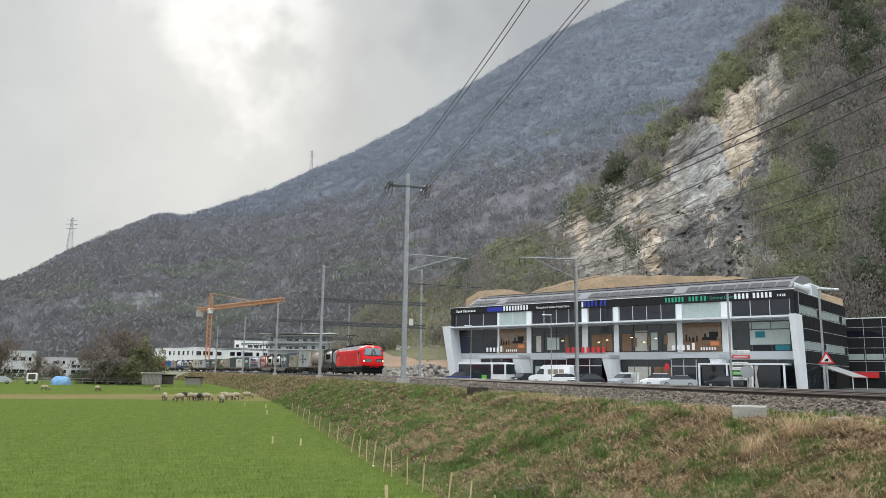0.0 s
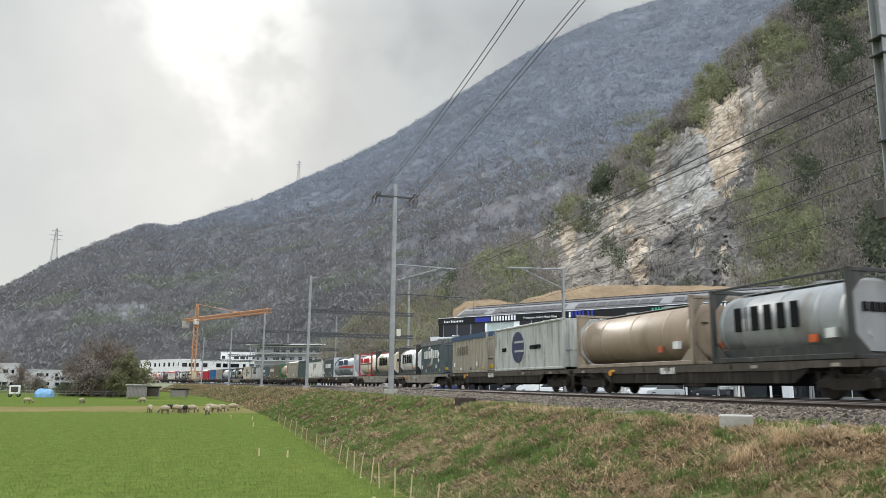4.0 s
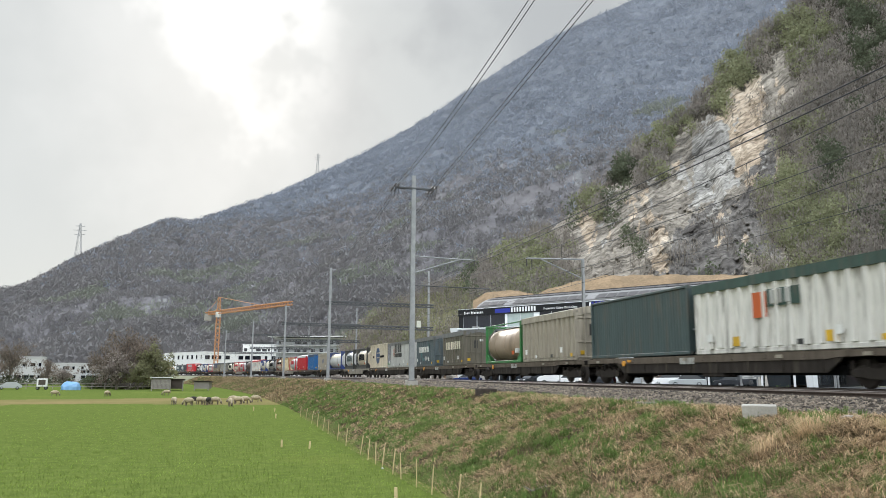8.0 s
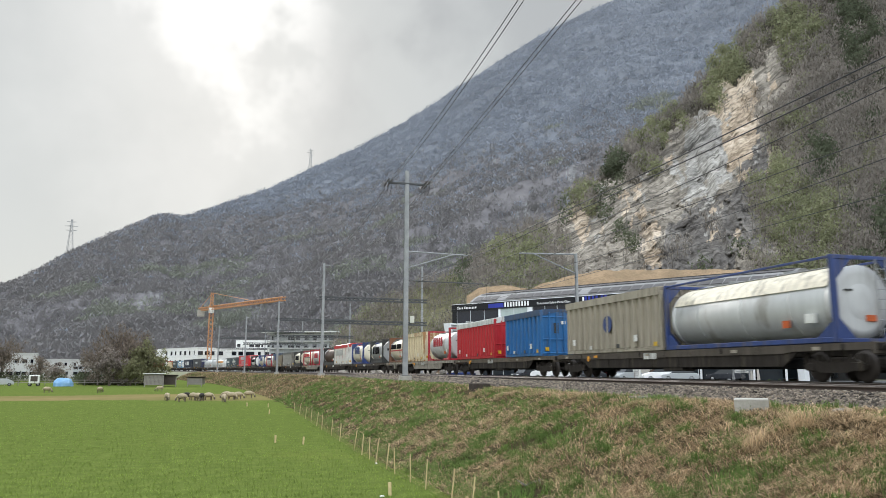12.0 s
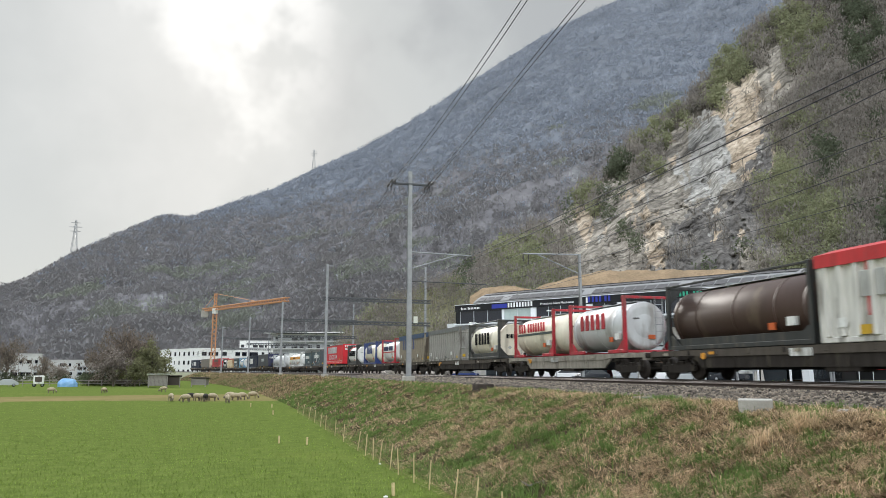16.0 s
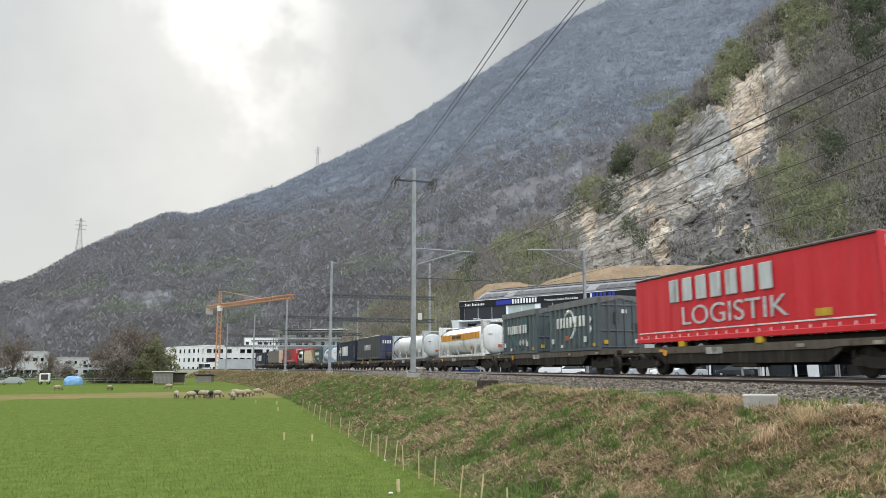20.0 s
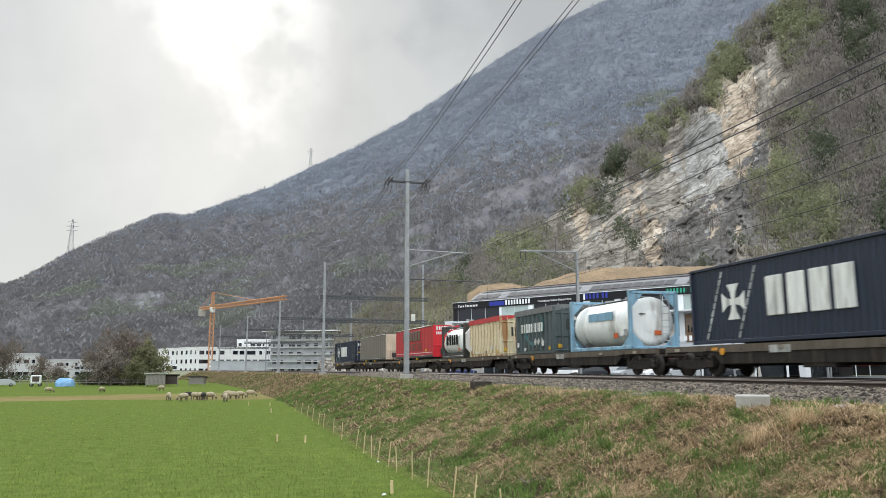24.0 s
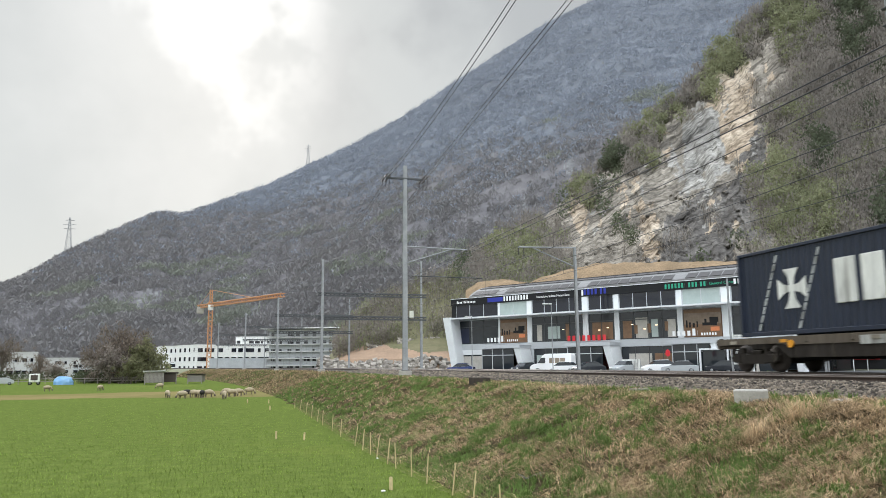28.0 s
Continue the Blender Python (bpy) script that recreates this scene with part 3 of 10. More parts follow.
def hill_place(az, v, relief=True):
    """A point of the near rocky hill: azimuth and 0 to 1 up to its skyline."""
    top = np.interp(az, HILL_AZ, HILL_EL)
    el = 0.3 + (top - 0.3) * v
    d0 = np.interp(az, [12, 20, 30, 45, 85], [250, 215, 200, 190, 190])
    d1 = np.interp(az, [12, 16, 25, 35, 45, 85], [300, 340, 420, 480, 500, 500])
    d = d0 + (d1 - d0) * np.power(v, 1.7)
    if relief:
        r = np.clip(rockiness(az, el), 0, 1)
        jag = 0.35 * vnoise(az * 2.5, el * 2.5, 39, 3)
        lean_ = az + 0.22 * el + jag
        ribs = vnoise(lean_ * 0.55, el * 0.10, 311, 3)
        fins = 1 - 2 * np.abs(vnoise(lean_ * 1.5, el * 0.22, 314, 3))
        slabs = blocks(lean_, el + jag, 0.95, 4.2, 312)[0]
        strata = blocks(0.72 * az - 0.69 * el + 0.5 * jag, 0.72 * el + 0.69 * az, 0.42, 2.6, 315)[0]
        chips = blocks(az + 0.2 * el + 0.6 * jag, el - 0.2 * az + jag, 0.30, 1.1, 313)[0]
        d = d + r * (-8 * ribs - 4 * fins + 3.6 * slabs + 1.8 * strata + 0.6 * chips + 0.5 * vnoise(az * 6, el * 4, 36, 3)) * np.clip(v * 8, 0, 1) * np.clip((1 - v) * 6, 0, 1)
        d = d + (1 - r) * 7 * vnoise(az * 0.7, el * 0.7, 37, 4) * np.clip((1 - v) * 6, 0, 1)
    x, y = polar(az, d)
    return x, y, 3.1 + d * np.tan(np.radians(el)), el


def grid_faces(n, m):
    i = np.arange(n * m).reshape(n, m)
    return np.stack([i[:-1, :-1], i[:-1, 1:], i[1:, 1:], i[1:, :-1]], -1).reshape(-1, 4)


def make_mountains():
    A, U = np.meshgrid(np.concatenate([np.linspace(-60, -20, 60), np.linspace(-19.8, 46, 560), np.linspace(46.5, 75, 50)]), np.linspace(0, 1, 200))
    x, y, z = far_place(A, U)
    # the far side falls away behind the ridge
    x = np.vstack([x, x[-1:] * 1.25])
    y = np.vstack([y, y[-1:] * 1.25])
    z = np.vstack([z, z[-1:] * 0.5])
    me = raw_mesh("mountain", np.stack([x, y, z], -1).reshape(-1, 3), grid_faces(*x.shape), [M["far_slope"], M["high_slope_hazed"], M["outcrop"]], True)
    # faces high on the slope take the haze-tinted colour
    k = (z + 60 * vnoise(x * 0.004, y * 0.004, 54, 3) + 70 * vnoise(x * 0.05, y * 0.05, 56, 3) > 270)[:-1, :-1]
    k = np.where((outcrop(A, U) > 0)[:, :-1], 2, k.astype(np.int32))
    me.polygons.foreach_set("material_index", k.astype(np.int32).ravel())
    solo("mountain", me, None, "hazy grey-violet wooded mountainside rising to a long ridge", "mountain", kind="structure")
    A, V = np.meshgrid(np.concatenate([np.arange(12, 21, 0.25), np.arange(21, 44, 0.075), np.arange(44, 85, 0.5)]), np.linspace(0, 1, 260))
    x, y, z, el = hill_place(A, V)
    rock = rockiness(A, el)
    x, y, z = (np.vstack([q, q[-1:] * k]) for q, k in ((x, 1.5), (y, 1.5), (z, 0.7)))
    me = raw_mesh("rocky_hill", np.stack([x, y, z], -1).reshape(-1, 3), grid_faces(*x.shape), [M["near_slope"]] + ROCKS, False)
    k = np.zeros((x.shape[0] - 1, x.shape[1] - 1), np.int32)
    k[:rock.shape[0] - 1, :] = np.where(rock > 0.05, 1 + rock_kind(A, el), 0)[:-1, :-1]
    me.polygons.foreach_set("material_index", k.ravel())
    solo("rocky_hill", me, None, "steep hill with a pale grey and ochre quarried cliff", "hill", kind="structure")


make_mountains()


def make_mound():
    """Heaped straw-coloured earth behind the commercial building, and the terraced slope beside it."""
    A, V = np.meshgrid(np.linspace(17.5, 44, 150), np.linspace(0, 1, 30))
    crest = np.interp(A, [17.5, 18.5, 20.5, 22.3, 23.2, 25.5, 28, 32, 36, 40, 44], [5.6, 6.35, 6.55, 6.15, 6.55, 7.15, 7.5, 7.42, 7.25, 6.9, 5.4])
    d = 172 + 26 * V + 3 * vnoise(A * 0.8, V * 3, 41)
    z = 2.4 + ((172 + 26) * np.tan(np.radians(crest)) + 0.5) * np.sin(V * math.pi / 2) + 0.5 * vnoise(A * 1.5, V * 5, 42) * V
    z = np.where(V == 0, 1.0, z)
    x, y = polar(A, d)
    x, y, z = np.vstack([x, x[-1:] * 1.08]), np.vstack([y, y[-1:] * 1.08]), np.vstack([z, z[-1:] * 0.9])
    solo("earth_mound", raw_mesh("earth_mound", np.stack([x, y, z], -1).reshape(-1, 3), grid_faces(*x.shape), M["mound"], True), None,
         "long heap of straw-coloured dry earth below the cliff", "mound", kind="structure")
    A, V = np.meshgrid(np.linspace(6.8, 21.5, 130), np.linspace(0, 1, 60))
    top = np.interp(A, [6.8, 8.0, 9.5, 11, 14, 17, 19, 21.5], [0.4, 2.4, 4.0, 4.9, 6.5, 6.5, 5.6, 3.6])
    d = 165 + 75 * V
    z = 2.3 + (240 * np.tan(np.radians(top))) * (0.15 * V + 0.85 * V ** 1.5) + 0.7 * vnoise(A * 1.2, V * 8, 43) * V
    z = np.where(V == 0, 1.0, z)
    x, y = polar(A, d)
    me = raw_mesh("terraced_slope", np.stack([x, y, z], -1).reshape(-1, 3), grid_faces(*x.shape), [M["terrace"], M["earth"]], True)
    k = ((V < np.interp(A, [7, 10.5, 13, 22], [0.50, 0.42, 0.26, 0.20]) + 0.07 * vnoise(A, V * 4, 44)) & (A > 6.5))[:-1, :-1]
    me.polygons.foreach_set("material_index", k.astype(np.int32).ravel())
    solo("terraced_slope", me, None, "terraced slope of dry brown grass and bare earth", "slope", kind="structure")


make_mound()


# ================= woods =================
def crowns(rng, centre, size, per, flat=1.0, quad=0.35, vertical=0.0, even=0.0):
    """Loose crowns: many small leaf or twig plates round each centre. centre (n, 3), size (n,) radius."""
    n = len(centre)
    p = rng.normal(size=(n, per, 3))
    p /= np.linalg.norm(p, axis=2, keepdims=True)
    p *= (rng.random((n, per, 1)) ** 0.45)
    p[:, :, 2] *= flat
    c = centre[:, None, :] + p * size[:, None, None]
    a = rng.normal(size=(n, per, 3))
    a[:, :, 2] += vertical * np.sign(a[:, :, 2])
    a /= np.linalg.norm(a, axis=2, keepdims=True)
    b = np.cross(a, rng.normal(size=(n, per, 3)))
    b /= np.linalg.norm(b, axis=2, keepdims=True) + 1e-9
    s = size[:, None, None] * np.reshape(quad, (-1, 1, 1)) * (0.5 + rng.random((n, per, 1)))
    wide = 1.0 if vertical == 0 else 0.42
    # each plate takes its shading from the round of the crown, and is wound to face outwards; even swaps in one shared
    # normal, which flattens light and shade
    out = (1 - even) * (p + 0.35 * rng.normal(size=p.shape)) + np.array((0, -0.45 * even, 0.35 + 0.65 * even))
    out /= np.linalg.norm(out, axis=2, keepdims=True) + 1e-9
    b = np.where((np.cross(a, b) * out).sum(2, keepdims=True) < 0, -b, b)
    q = np.stack([c - a * s, c + a * s, c + b * s * wide * 1.6], 2).reshape(-1, 3)
    return q, np.arange(len(q)).reshape(-1, 3), np.repeat(out.reshape(-1, 3), 3, 0)


LEAF = dict(rough=1.0, spec=0.0, thin=0.5)
# far woods let more light through, to flatten contrast as haze does
FAR_LEAF = dict(rough=1.0, spec=0.0, thin=0.7)
# far woods are greyed, the high ones blued, to stand for haze
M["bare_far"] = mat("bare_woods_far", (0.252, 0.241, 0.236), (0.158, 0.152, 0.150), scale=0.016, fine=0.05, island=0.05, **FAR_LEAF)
M["bare_high_hazed"] = mat("bare_woods_high_hazed", (0.290, 0.312, 0.350), (0.200, 0.215, 0.243), scale=0.007, fine=0.05, island=0.04, **FAR_LEAF)
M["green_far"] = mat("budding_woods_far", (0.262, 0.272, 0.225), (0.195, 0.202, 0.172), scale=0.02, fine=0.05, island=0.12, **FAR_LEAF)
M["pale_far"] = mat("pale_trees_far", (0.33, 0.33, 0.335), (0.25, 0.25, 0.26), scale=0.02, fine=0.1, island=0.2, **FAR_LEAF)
M["bare_near"] = mat("bare_woods_near", (0.292, 0.262, 0.226), (0.165, 0.149, 0.131), scale=0.03, fine=0.1, island=0.16, **LEAF)
M["green_near"] = mat("budding_woods_near", (0.283, 0.292, 0.170), (0.185, 0.192, 0.118), scale=0.05, fine=0.1, island=0.22, **LEAF)
M["dark_near"] = mat("evergreen_near", (0.135, 0.152, 0.098), (0.085, 0.098, 0.066), scale=0.03, fine=0.15, island=0.28, **LEAF)
M["bark"] = mat("bark", (0.14, 0.115, 0.09), None, 0.95, 3, 0.7, bump=0.5)
M["bark_pale"] = mat("pale_bark", (0.24, 0.22, 0.195), None, 0.95, 3, 0.7)


def trunks(rng, base, height, r):
    """Thin three-sided trunks under the crowns."""
    n = len(base)
    ang = np.array([0, 2.09, 4.19])
    ring = np.stack([np.cos(ang), np.sin(ang), np.zeros(3)], -1)
    lean = rng.normal(size=(n, 1, 3)) * 0.08 * height[:, None, None]
    lean[:, :, 2] = 0
    lo = base[:, None, :] + ring * r[:, None, None]
    hi = base[:, None, :] + ring * r[:, None, None] * 0.4 + lean
    hi[:, :, 2] += height[:, None]
    v = np.concatenate([lo, hi], 1).reshape(-1, 3)
    k = np.arange(n)[:, None] * 6
    f = np.concatenate([np.stack([k[:, 0] + i, k[:, 0] + (i + 1) % 3, k[:, 0] + 3 + i], -1) for i in range(3)] + [np.stack([k[:, 0] + (i + 1) % 3, k[:, 0] + 3 + (i + 1) % 3, k[:, 0] + 3 + i], -1) for i in range(3)])
    return v, f, np.repeat(np.concatenate([ring, ring])[None], n, 0).reshape(-1, 3)


def join(*pairs):
    vs, fs, ns, k = [], [], [], 0
    for v, f, q in pairs:
        vs.append(v)
        ns.append(q)
        fs.append(f + k)
        k += len(v)
    return np.concatenate(vs), np.concatenate(fs), np.concatenate(ns)


def woods(name, v, f, normals, material, label):
    solo(name, raw_mesh(name, v, f, material, normals=normals), None, label, "woods", kind="stuff")


def make_far_woods():
    rng = np.random.default_rng(11)
    n = 52000
    az = rng.uniform(-20, 46, n)
    u = rng.random(n) ** 1.25
    x, y, z = far_place(az, u)
    keep = z > 3
    open_ = vnoise(x * 0.008, y * 0.008, 51, 3) + 0.4 * vnoise(x * 0.03, y * 0.03, 52, 2)
    keep &= ~((open_ > 0.50) & (u > 0.05) & (u < 0.5) & (rng.random(n) < 0.5))
    keep &= ~((outcrop(az, u) > -0.05) & (rng.random(n) < 0.93))
    green = (vnoise(x * 0.012, y * 0.012, 53, 3) > 0.30) & (u < 0.45)
    pale = rng.random(n) < 0.006 + 0.014 * (u < 0.5)
    # trees above about this height get the haze-tinted copy
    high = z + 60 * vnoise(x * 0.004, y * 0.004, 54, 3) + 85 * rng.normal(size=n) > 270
    h = (3.4 + 2.2 * rng.random(n)) * (0.8 + 0.35 * u)
    c = np.stack([x, y, z + h * 0.8 * np.clip((1 - u) * 12, 0.35, 1)], -1)
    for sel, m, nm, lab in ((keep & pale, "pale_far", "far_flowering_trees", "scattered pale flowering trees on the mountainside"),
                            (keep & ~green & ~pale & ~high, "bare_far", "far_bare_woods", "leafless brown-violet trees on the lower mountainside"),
                            (keep & ~green & ~pale & high, "bare_high_hazed", "far_high_woods_hazed", "leafless blue-grey beeches high on the mountainside"),
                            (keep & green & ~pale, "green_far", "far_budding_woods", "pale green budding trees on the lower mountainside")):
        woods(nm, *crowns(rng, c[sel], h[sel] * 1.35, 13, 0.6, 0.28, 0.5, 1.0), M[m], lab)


def make_near_woods():
    rng = np.random.default_rng(12)
    n = 15500
    az = rng.uniform(13, 60, n)
    v = rng.random(n) ** 0.8
    x, y, z, el = hill_place(az, v)
    rock = rockiness(az, el)
    keep = (rock < 0.0) | ((rock < 0.9) & (rng.random(n) < 0.10))
    keep &= ~((el < np.interp(az, [17, 24, 40], [5.5, 6.0, 5.0])) & (rng.random(n) < 0.5))
    # taller, rounder trees along the skyline
    crest = np.clip(1 - (np.interp(az, HILL_AZ, HILL_EL) - el) / 6.0, 0, 1) * (az > 20)
    keep &= rng.random(n) > 0.25 * crest
    h = (2.2 + 2.2 * rng.random(n) ** 1.5) * (1 + 0.30 * crest)
    patch = vnoise(az * 0.35, el * 0.35, 55, 3)
    # spring green along the lower left flank, up the left skyline and below the cliff on the right
    lean = 0.14 * np.exp(-((az - 19.5) / 4.0) ** 2) + 0.85 * np.exp(-((az - 42.2) / 2.4) ** 2 - ((el - 10.4) / 2.8) ** 2) - 0.25 * np.clip((az - 42) / 3, 0, 1) + 0.46 * np.exp(-((el - np.interp(az, HILL_AZ, HILL_EL) + 2.0) / 2.8) ** 2) * np.clip((az - 20) / 5, 0, 1)
    dark = keep & (patch + 0.15 * crest - 0.40 * np.clip((az - 43.0) / 3, 0, 1) < -0.36)
    green = keep & ~dark & (patch + lean + 0.2 * rng.normal(size=n) > 0.42)
    bare = keep & ~dark & ~green
    c = np.stack([x, y, z + h * 1.1], -1)
    b = np.stack([x, y, z - 0.5], -1)
    plate = 0.06 + 0.06 * np.clip((np.hypot(x, y) - 190) / 200, 0, 1)
    woods("hill_bare_trees", *join(crowns(rng, c[bare], h[bare], 52, 1.3, plate[bare] * 1.6, 1.6, 0.55), trunks(rng, b[bare], h[bare] * 2.0, h[bare] * 0.05)), M["bare_near"], "leafless brown trees and scrub on the hill")
    woods("hill_green_trees", *join(crowns(rng, c[green], h[green], 108, 1.0, plate[green] * 1.05, 0.0, 0.25), trunks(rng, b[green], h[green] * 1.4, h[green] * 0.05)), M["green_near"], "fresh green spring trees on the hill")
    woods("hill_dark_trees", *crowns(rng, c[dark], h[dark], 95, 1.3, 0.13), M["dark_near"], "dark evergreen trees and ivy on the hill")
    # scrub on the terraced slope and round the foot
    n = 2000
    az = rng.uniform(7.6, 20, n)
    w = rng.random(n)
    top = np.interp(az, [6.8, 8.0, 9.5, 11, 14, 17, 19, 21.5], [0.4, 2.4, 4.0, 4.9, 6.5, 6.5, 5.6, 3.6])
    d = 165 + 75 * w
    z = 2.3 + (240 * np.tan(np.radians(top))) * (0.15 * w + 0.85 * w ** 1.5)
    x, y = polar(az, d)
    keep = (w > 0.40) & ((az < 13) | (w > 0.9) | (rng.random(n) < 0.35))
    h = 0.9 + 1.6 * rng.random(n)
    c, b = np.stack([x, y, z + h * 1.3], -1), np.stack([x, y, z - 0.3], -1)
    leafy = keep & (rng.random(n) < 0.2)
    for sel, nm, m, lab in ((keep & ~leafy, "slope_scrub", "bare_near", "thin leafless scrub on the terraced slope"), (leafy, "slope_bushes", "green_near", "pale green budding bushes on the terraced slope")):
        woods(nm, *join(crowns(rng, c[sel], h[sel], 40, 1.4, 0.16, 1.6), trunks(rng, b[sel], h[sel] * 2.0, h[sel] * 0.05)), M[m], lab)


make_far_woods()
make_near_woods()


# ================= overhead line =================
def mast(x, y, z0, z1, rz=0.0, label="tall galvanised steel railway mast on a concrete footing", half=(0.135, 0.10)):
    t = thing("catenary_mast", label, "railway mast", "railway masts", at=pose(x, y, z0, 0, 0, rz))
    h = z1 - z0
    bm = BM()
    a, b = half
    # H section: two flanges and a web, slightly tapered
    for s in (-1, 1):
        v = box(bm, -a, a, s * b - 0.011, s * b + 0.011, 0, h)
        for q in v[4:]:
            q.co.x *= 0.72
    v = box(bm, -0.014, 0.014, -b + 0.012, b - 0.012, 0, h)
    part("post", bm, M["steel"], t)
    bm = BM()
    rbox(bm, -0.40, 0.40, -0.40, 0.40, -0.9, 0.40, 0.03)
    part("footing", bm, M["concrete"], t, "pale concrete footing")
    bm = BM()
    rbox(bm, -0.3, 0.3, -0.22, 0.22, 0.40, 0.44, 0.01)
    part("base_plate", bm, M["dark_steel"], t)
    return t


def insulator(bm, p, q, r=0.055):
    """Ribbed insulator between two points."""
    p, q = Vector(p), Vector(q)
    rod(bm, p, q, r * 0.45, 6)
    for i in range(1, 6):
        c = p.lerp(q, i / 6)
        d = (q - p).normalized() * 0.018
        rod(bm, c - d, c + d, r, 8)


def cantilever(t, x1, z_top, z_low, z0, low=True):
    """Bracket arm over a track, in the mast's space: reaches to x1."""
    s = 1 if x1 > 0 else -1
    bm = BM()
    rod(bm, (0.1 * s, 0, z_top - z0), (x1, 0, z_top - z0 - 0.1), 0.05)
    part("top_tube", bm, M["steel"], t)
    bm = BM()
    rod(bm, (0.1 * s, 0, z_top - 1.25 - z0), (x1 * 0.76, 0, z_top - z0 - 0.08), 0.045)
    part("stay_tube", bm, M["steel"], t)
    if low:
        bm = BM()
        rod(bm, (0.1 * s, 0, z_low - z0), (x1 * 1.24, 0, z_low - z0 - 0.06), 0.04)
        rod(bm, (x1 * 1.2, 0, z_low - z0 - 0.05), (x1 * 0.9, 0, z_low - 0.5 - z0), 0.018, 6)
        part("registration_arm", bm, M["dark_steel"], t)
    ends = [((x1 * 0.9, 0, z_top - z0 - 0.12), (x1 * 0.9, 0, z_top - z0 - 0.75)), ((x1 * 0.99, 0, z_top - z0 - 0.12), (x1 * 0.99, 0, z_top - z0 - 0.6))]
    if low:
        ends.append(((0.15 * s, 0, z_low - z0), (0.75 * s, 0, z_low - z0 - 0.02)))
    for p, q in ends:
        bm = BM()
        insulator(bm, p, q)
        part("insulator", bm, M["insulator"], t)


def cross_arm(t, z, half, rise=(0.0, 0.0)):
    """Level arm with tension strings on both sides and jumper loops below."""
    bm = BM()
    for dy in (-0.1, 0.1):
        rbox(bm, -half, half, dy - 0.03, dy + 0.03, z - 0.06, z + 0.06, 0.01)
    part("cross_arm", bm, M["dark_steel"], t)
    for s in (-1, 1):
        for dx in (-0.12, 0.12):
            x = s * half + dx
            for sy in (-1, 1):
                bm = BM()
                insulator(bm, (x, sy * 0.1, z), (x, sy * 0.95, z + rise[0 if sy < 0 else 1]), 0.07)
                part("insulator", bm, M["insulator"], t)
            bm = BM()
            pts = [(x, -0.95, z + rise[0]), (x, -0.6, z - 0.6), (x, 0, z - 0.85), (x, 0.6, z - 0.6), (x, 0.95, z + rise[1])]
            for p, q in zip(pts, pts[1:]):
                rod(bm, p, q, 0.018, 5)
            part("jumper_loop", bm, M["wire"], t)


SPANS = [10.75, 53.9, 96.2, 139.0, 182.0, 225.0]
NEAR_E = 12.3
masts_near = []
for s in [-31.0] + SPANS:
    x, y, f = on_line(NEAR_E, s)
    top = 21.2 if s < 50 else 18.1 if s < 60 else 16.7 if s < 100 else 15.5
    m_ = mast(x, y, 2.32, top, math.degrees(f), half=(0.185, 0.115))
    masts_near.append(m_)
    if s < 60:
        cross_arm(m_, (17.1 if s > 50 else 20.2) - 2.32, 1.45, (0.05, -0.08) if s > 50 else (0.0, -0.1))
        cantilever(m_, 4.9, 11.9, 9.7, 2.32)
    else:
        bm = BM()
        rbox(bm, -0.1, 0.8, -0.04, 0.04, top - 2.6, top - 2.5, 0.01)
        part("bracket", bm, M["steel"], m_)
# switch box and small sign on the masts beside the footbridge side
bm = BM()
rbox(bm, -0.40, -0.17, -0.02, 0.2, 3.95, 4.35, 0.02)
part("switch_box", bm, M["insulator"], masts_near[1], "dark grey switch box clamped to the mast")
for z in (7.6, 7.25, 5.5):
    bm = BM()
    rbox(bm, -0.23, 0.23, -0.17, 0.17, z, z + 0.03, 0.008)
    part("clamp_band", bm, M["dark_steel"], masts_near[1])
bm = BM()
rbox(bm, 0.30, 0.62, -0.16, -0.14, 4.25, 4.75, 0.01)
part("number_plate", bm, mat("plate_white", (0.7, 0.7, 0.62), None, 0.6, 3, 0.3), masts_near[2], "small off-white plate")

# masts on the far side of the line
x, y, f = on_line(21.65, 44.6)
fm = mast(x, y, 2.3, 10.75, 0, "shorter galvanised mast with a bracket arm over the far track", half=(0.095, 0.085))
cantilever(fm, -4.0, 10.7, 8.9, 2.3, False)
x, y, f = on_line(21.65, 2.0)
cantilever(mast(x, y, 2.3, 10.75, 0, "shorter galvanised mast with a bracket arm over the far track", half=(0.095, 0.085)), -4.0, 10.7, 8.9, 2.3, False)


def portal(s, tall):
    """Two level beams from the near mast to a far mast across all tracks."""
    xa, ya, f = on_line(NEAR_E, s)
    xb, yb, _ = on_line(25.5, s)
    mast(xb, yb, 2.3, tall, math.degrees(f), "tall galvanised portal mast beyond the tracks", half=(0.15, 0.1))
    t = thing("portal_beams", "two dark level steel beams spanning the tracks between masts", "portal beams", "portal beams", at=pose(xa, ya, 0, 0, 0, math.degrees(f)))
    for z in (12.2, 9.2):
        bm = BM()
        for dz in (-0.17, 0.17):
            rbox(bm, -0.6, 13.9, -0.12, 0.12, z + dz - 0.09, z + dz + 0.09, 0.01)
        k = 24
        for i in range(k):
            a = -0.5 + 14.2 * i / k
            rod(bm, (a, 0, z - 0.14 if i % 2 else z + 0.14), (a + 14.2 / k, 0, z + 0.14 if i % 2 else z - 0.14), 0.05, 5)
        part("beam", bm, M["dark_steel"], t)
        for a in (3.0, 6.8):
            bm = BM()
            insulator(bm, (a, 0, z - 0.2), (a, 0, z - 1.0))
            part("insulator", bm, M["insulator"], t)


portal(96.2, 16.9)
portal(139.0, 15.5)
portal(182.0, 15.0)
portal(225.0, 15.0)


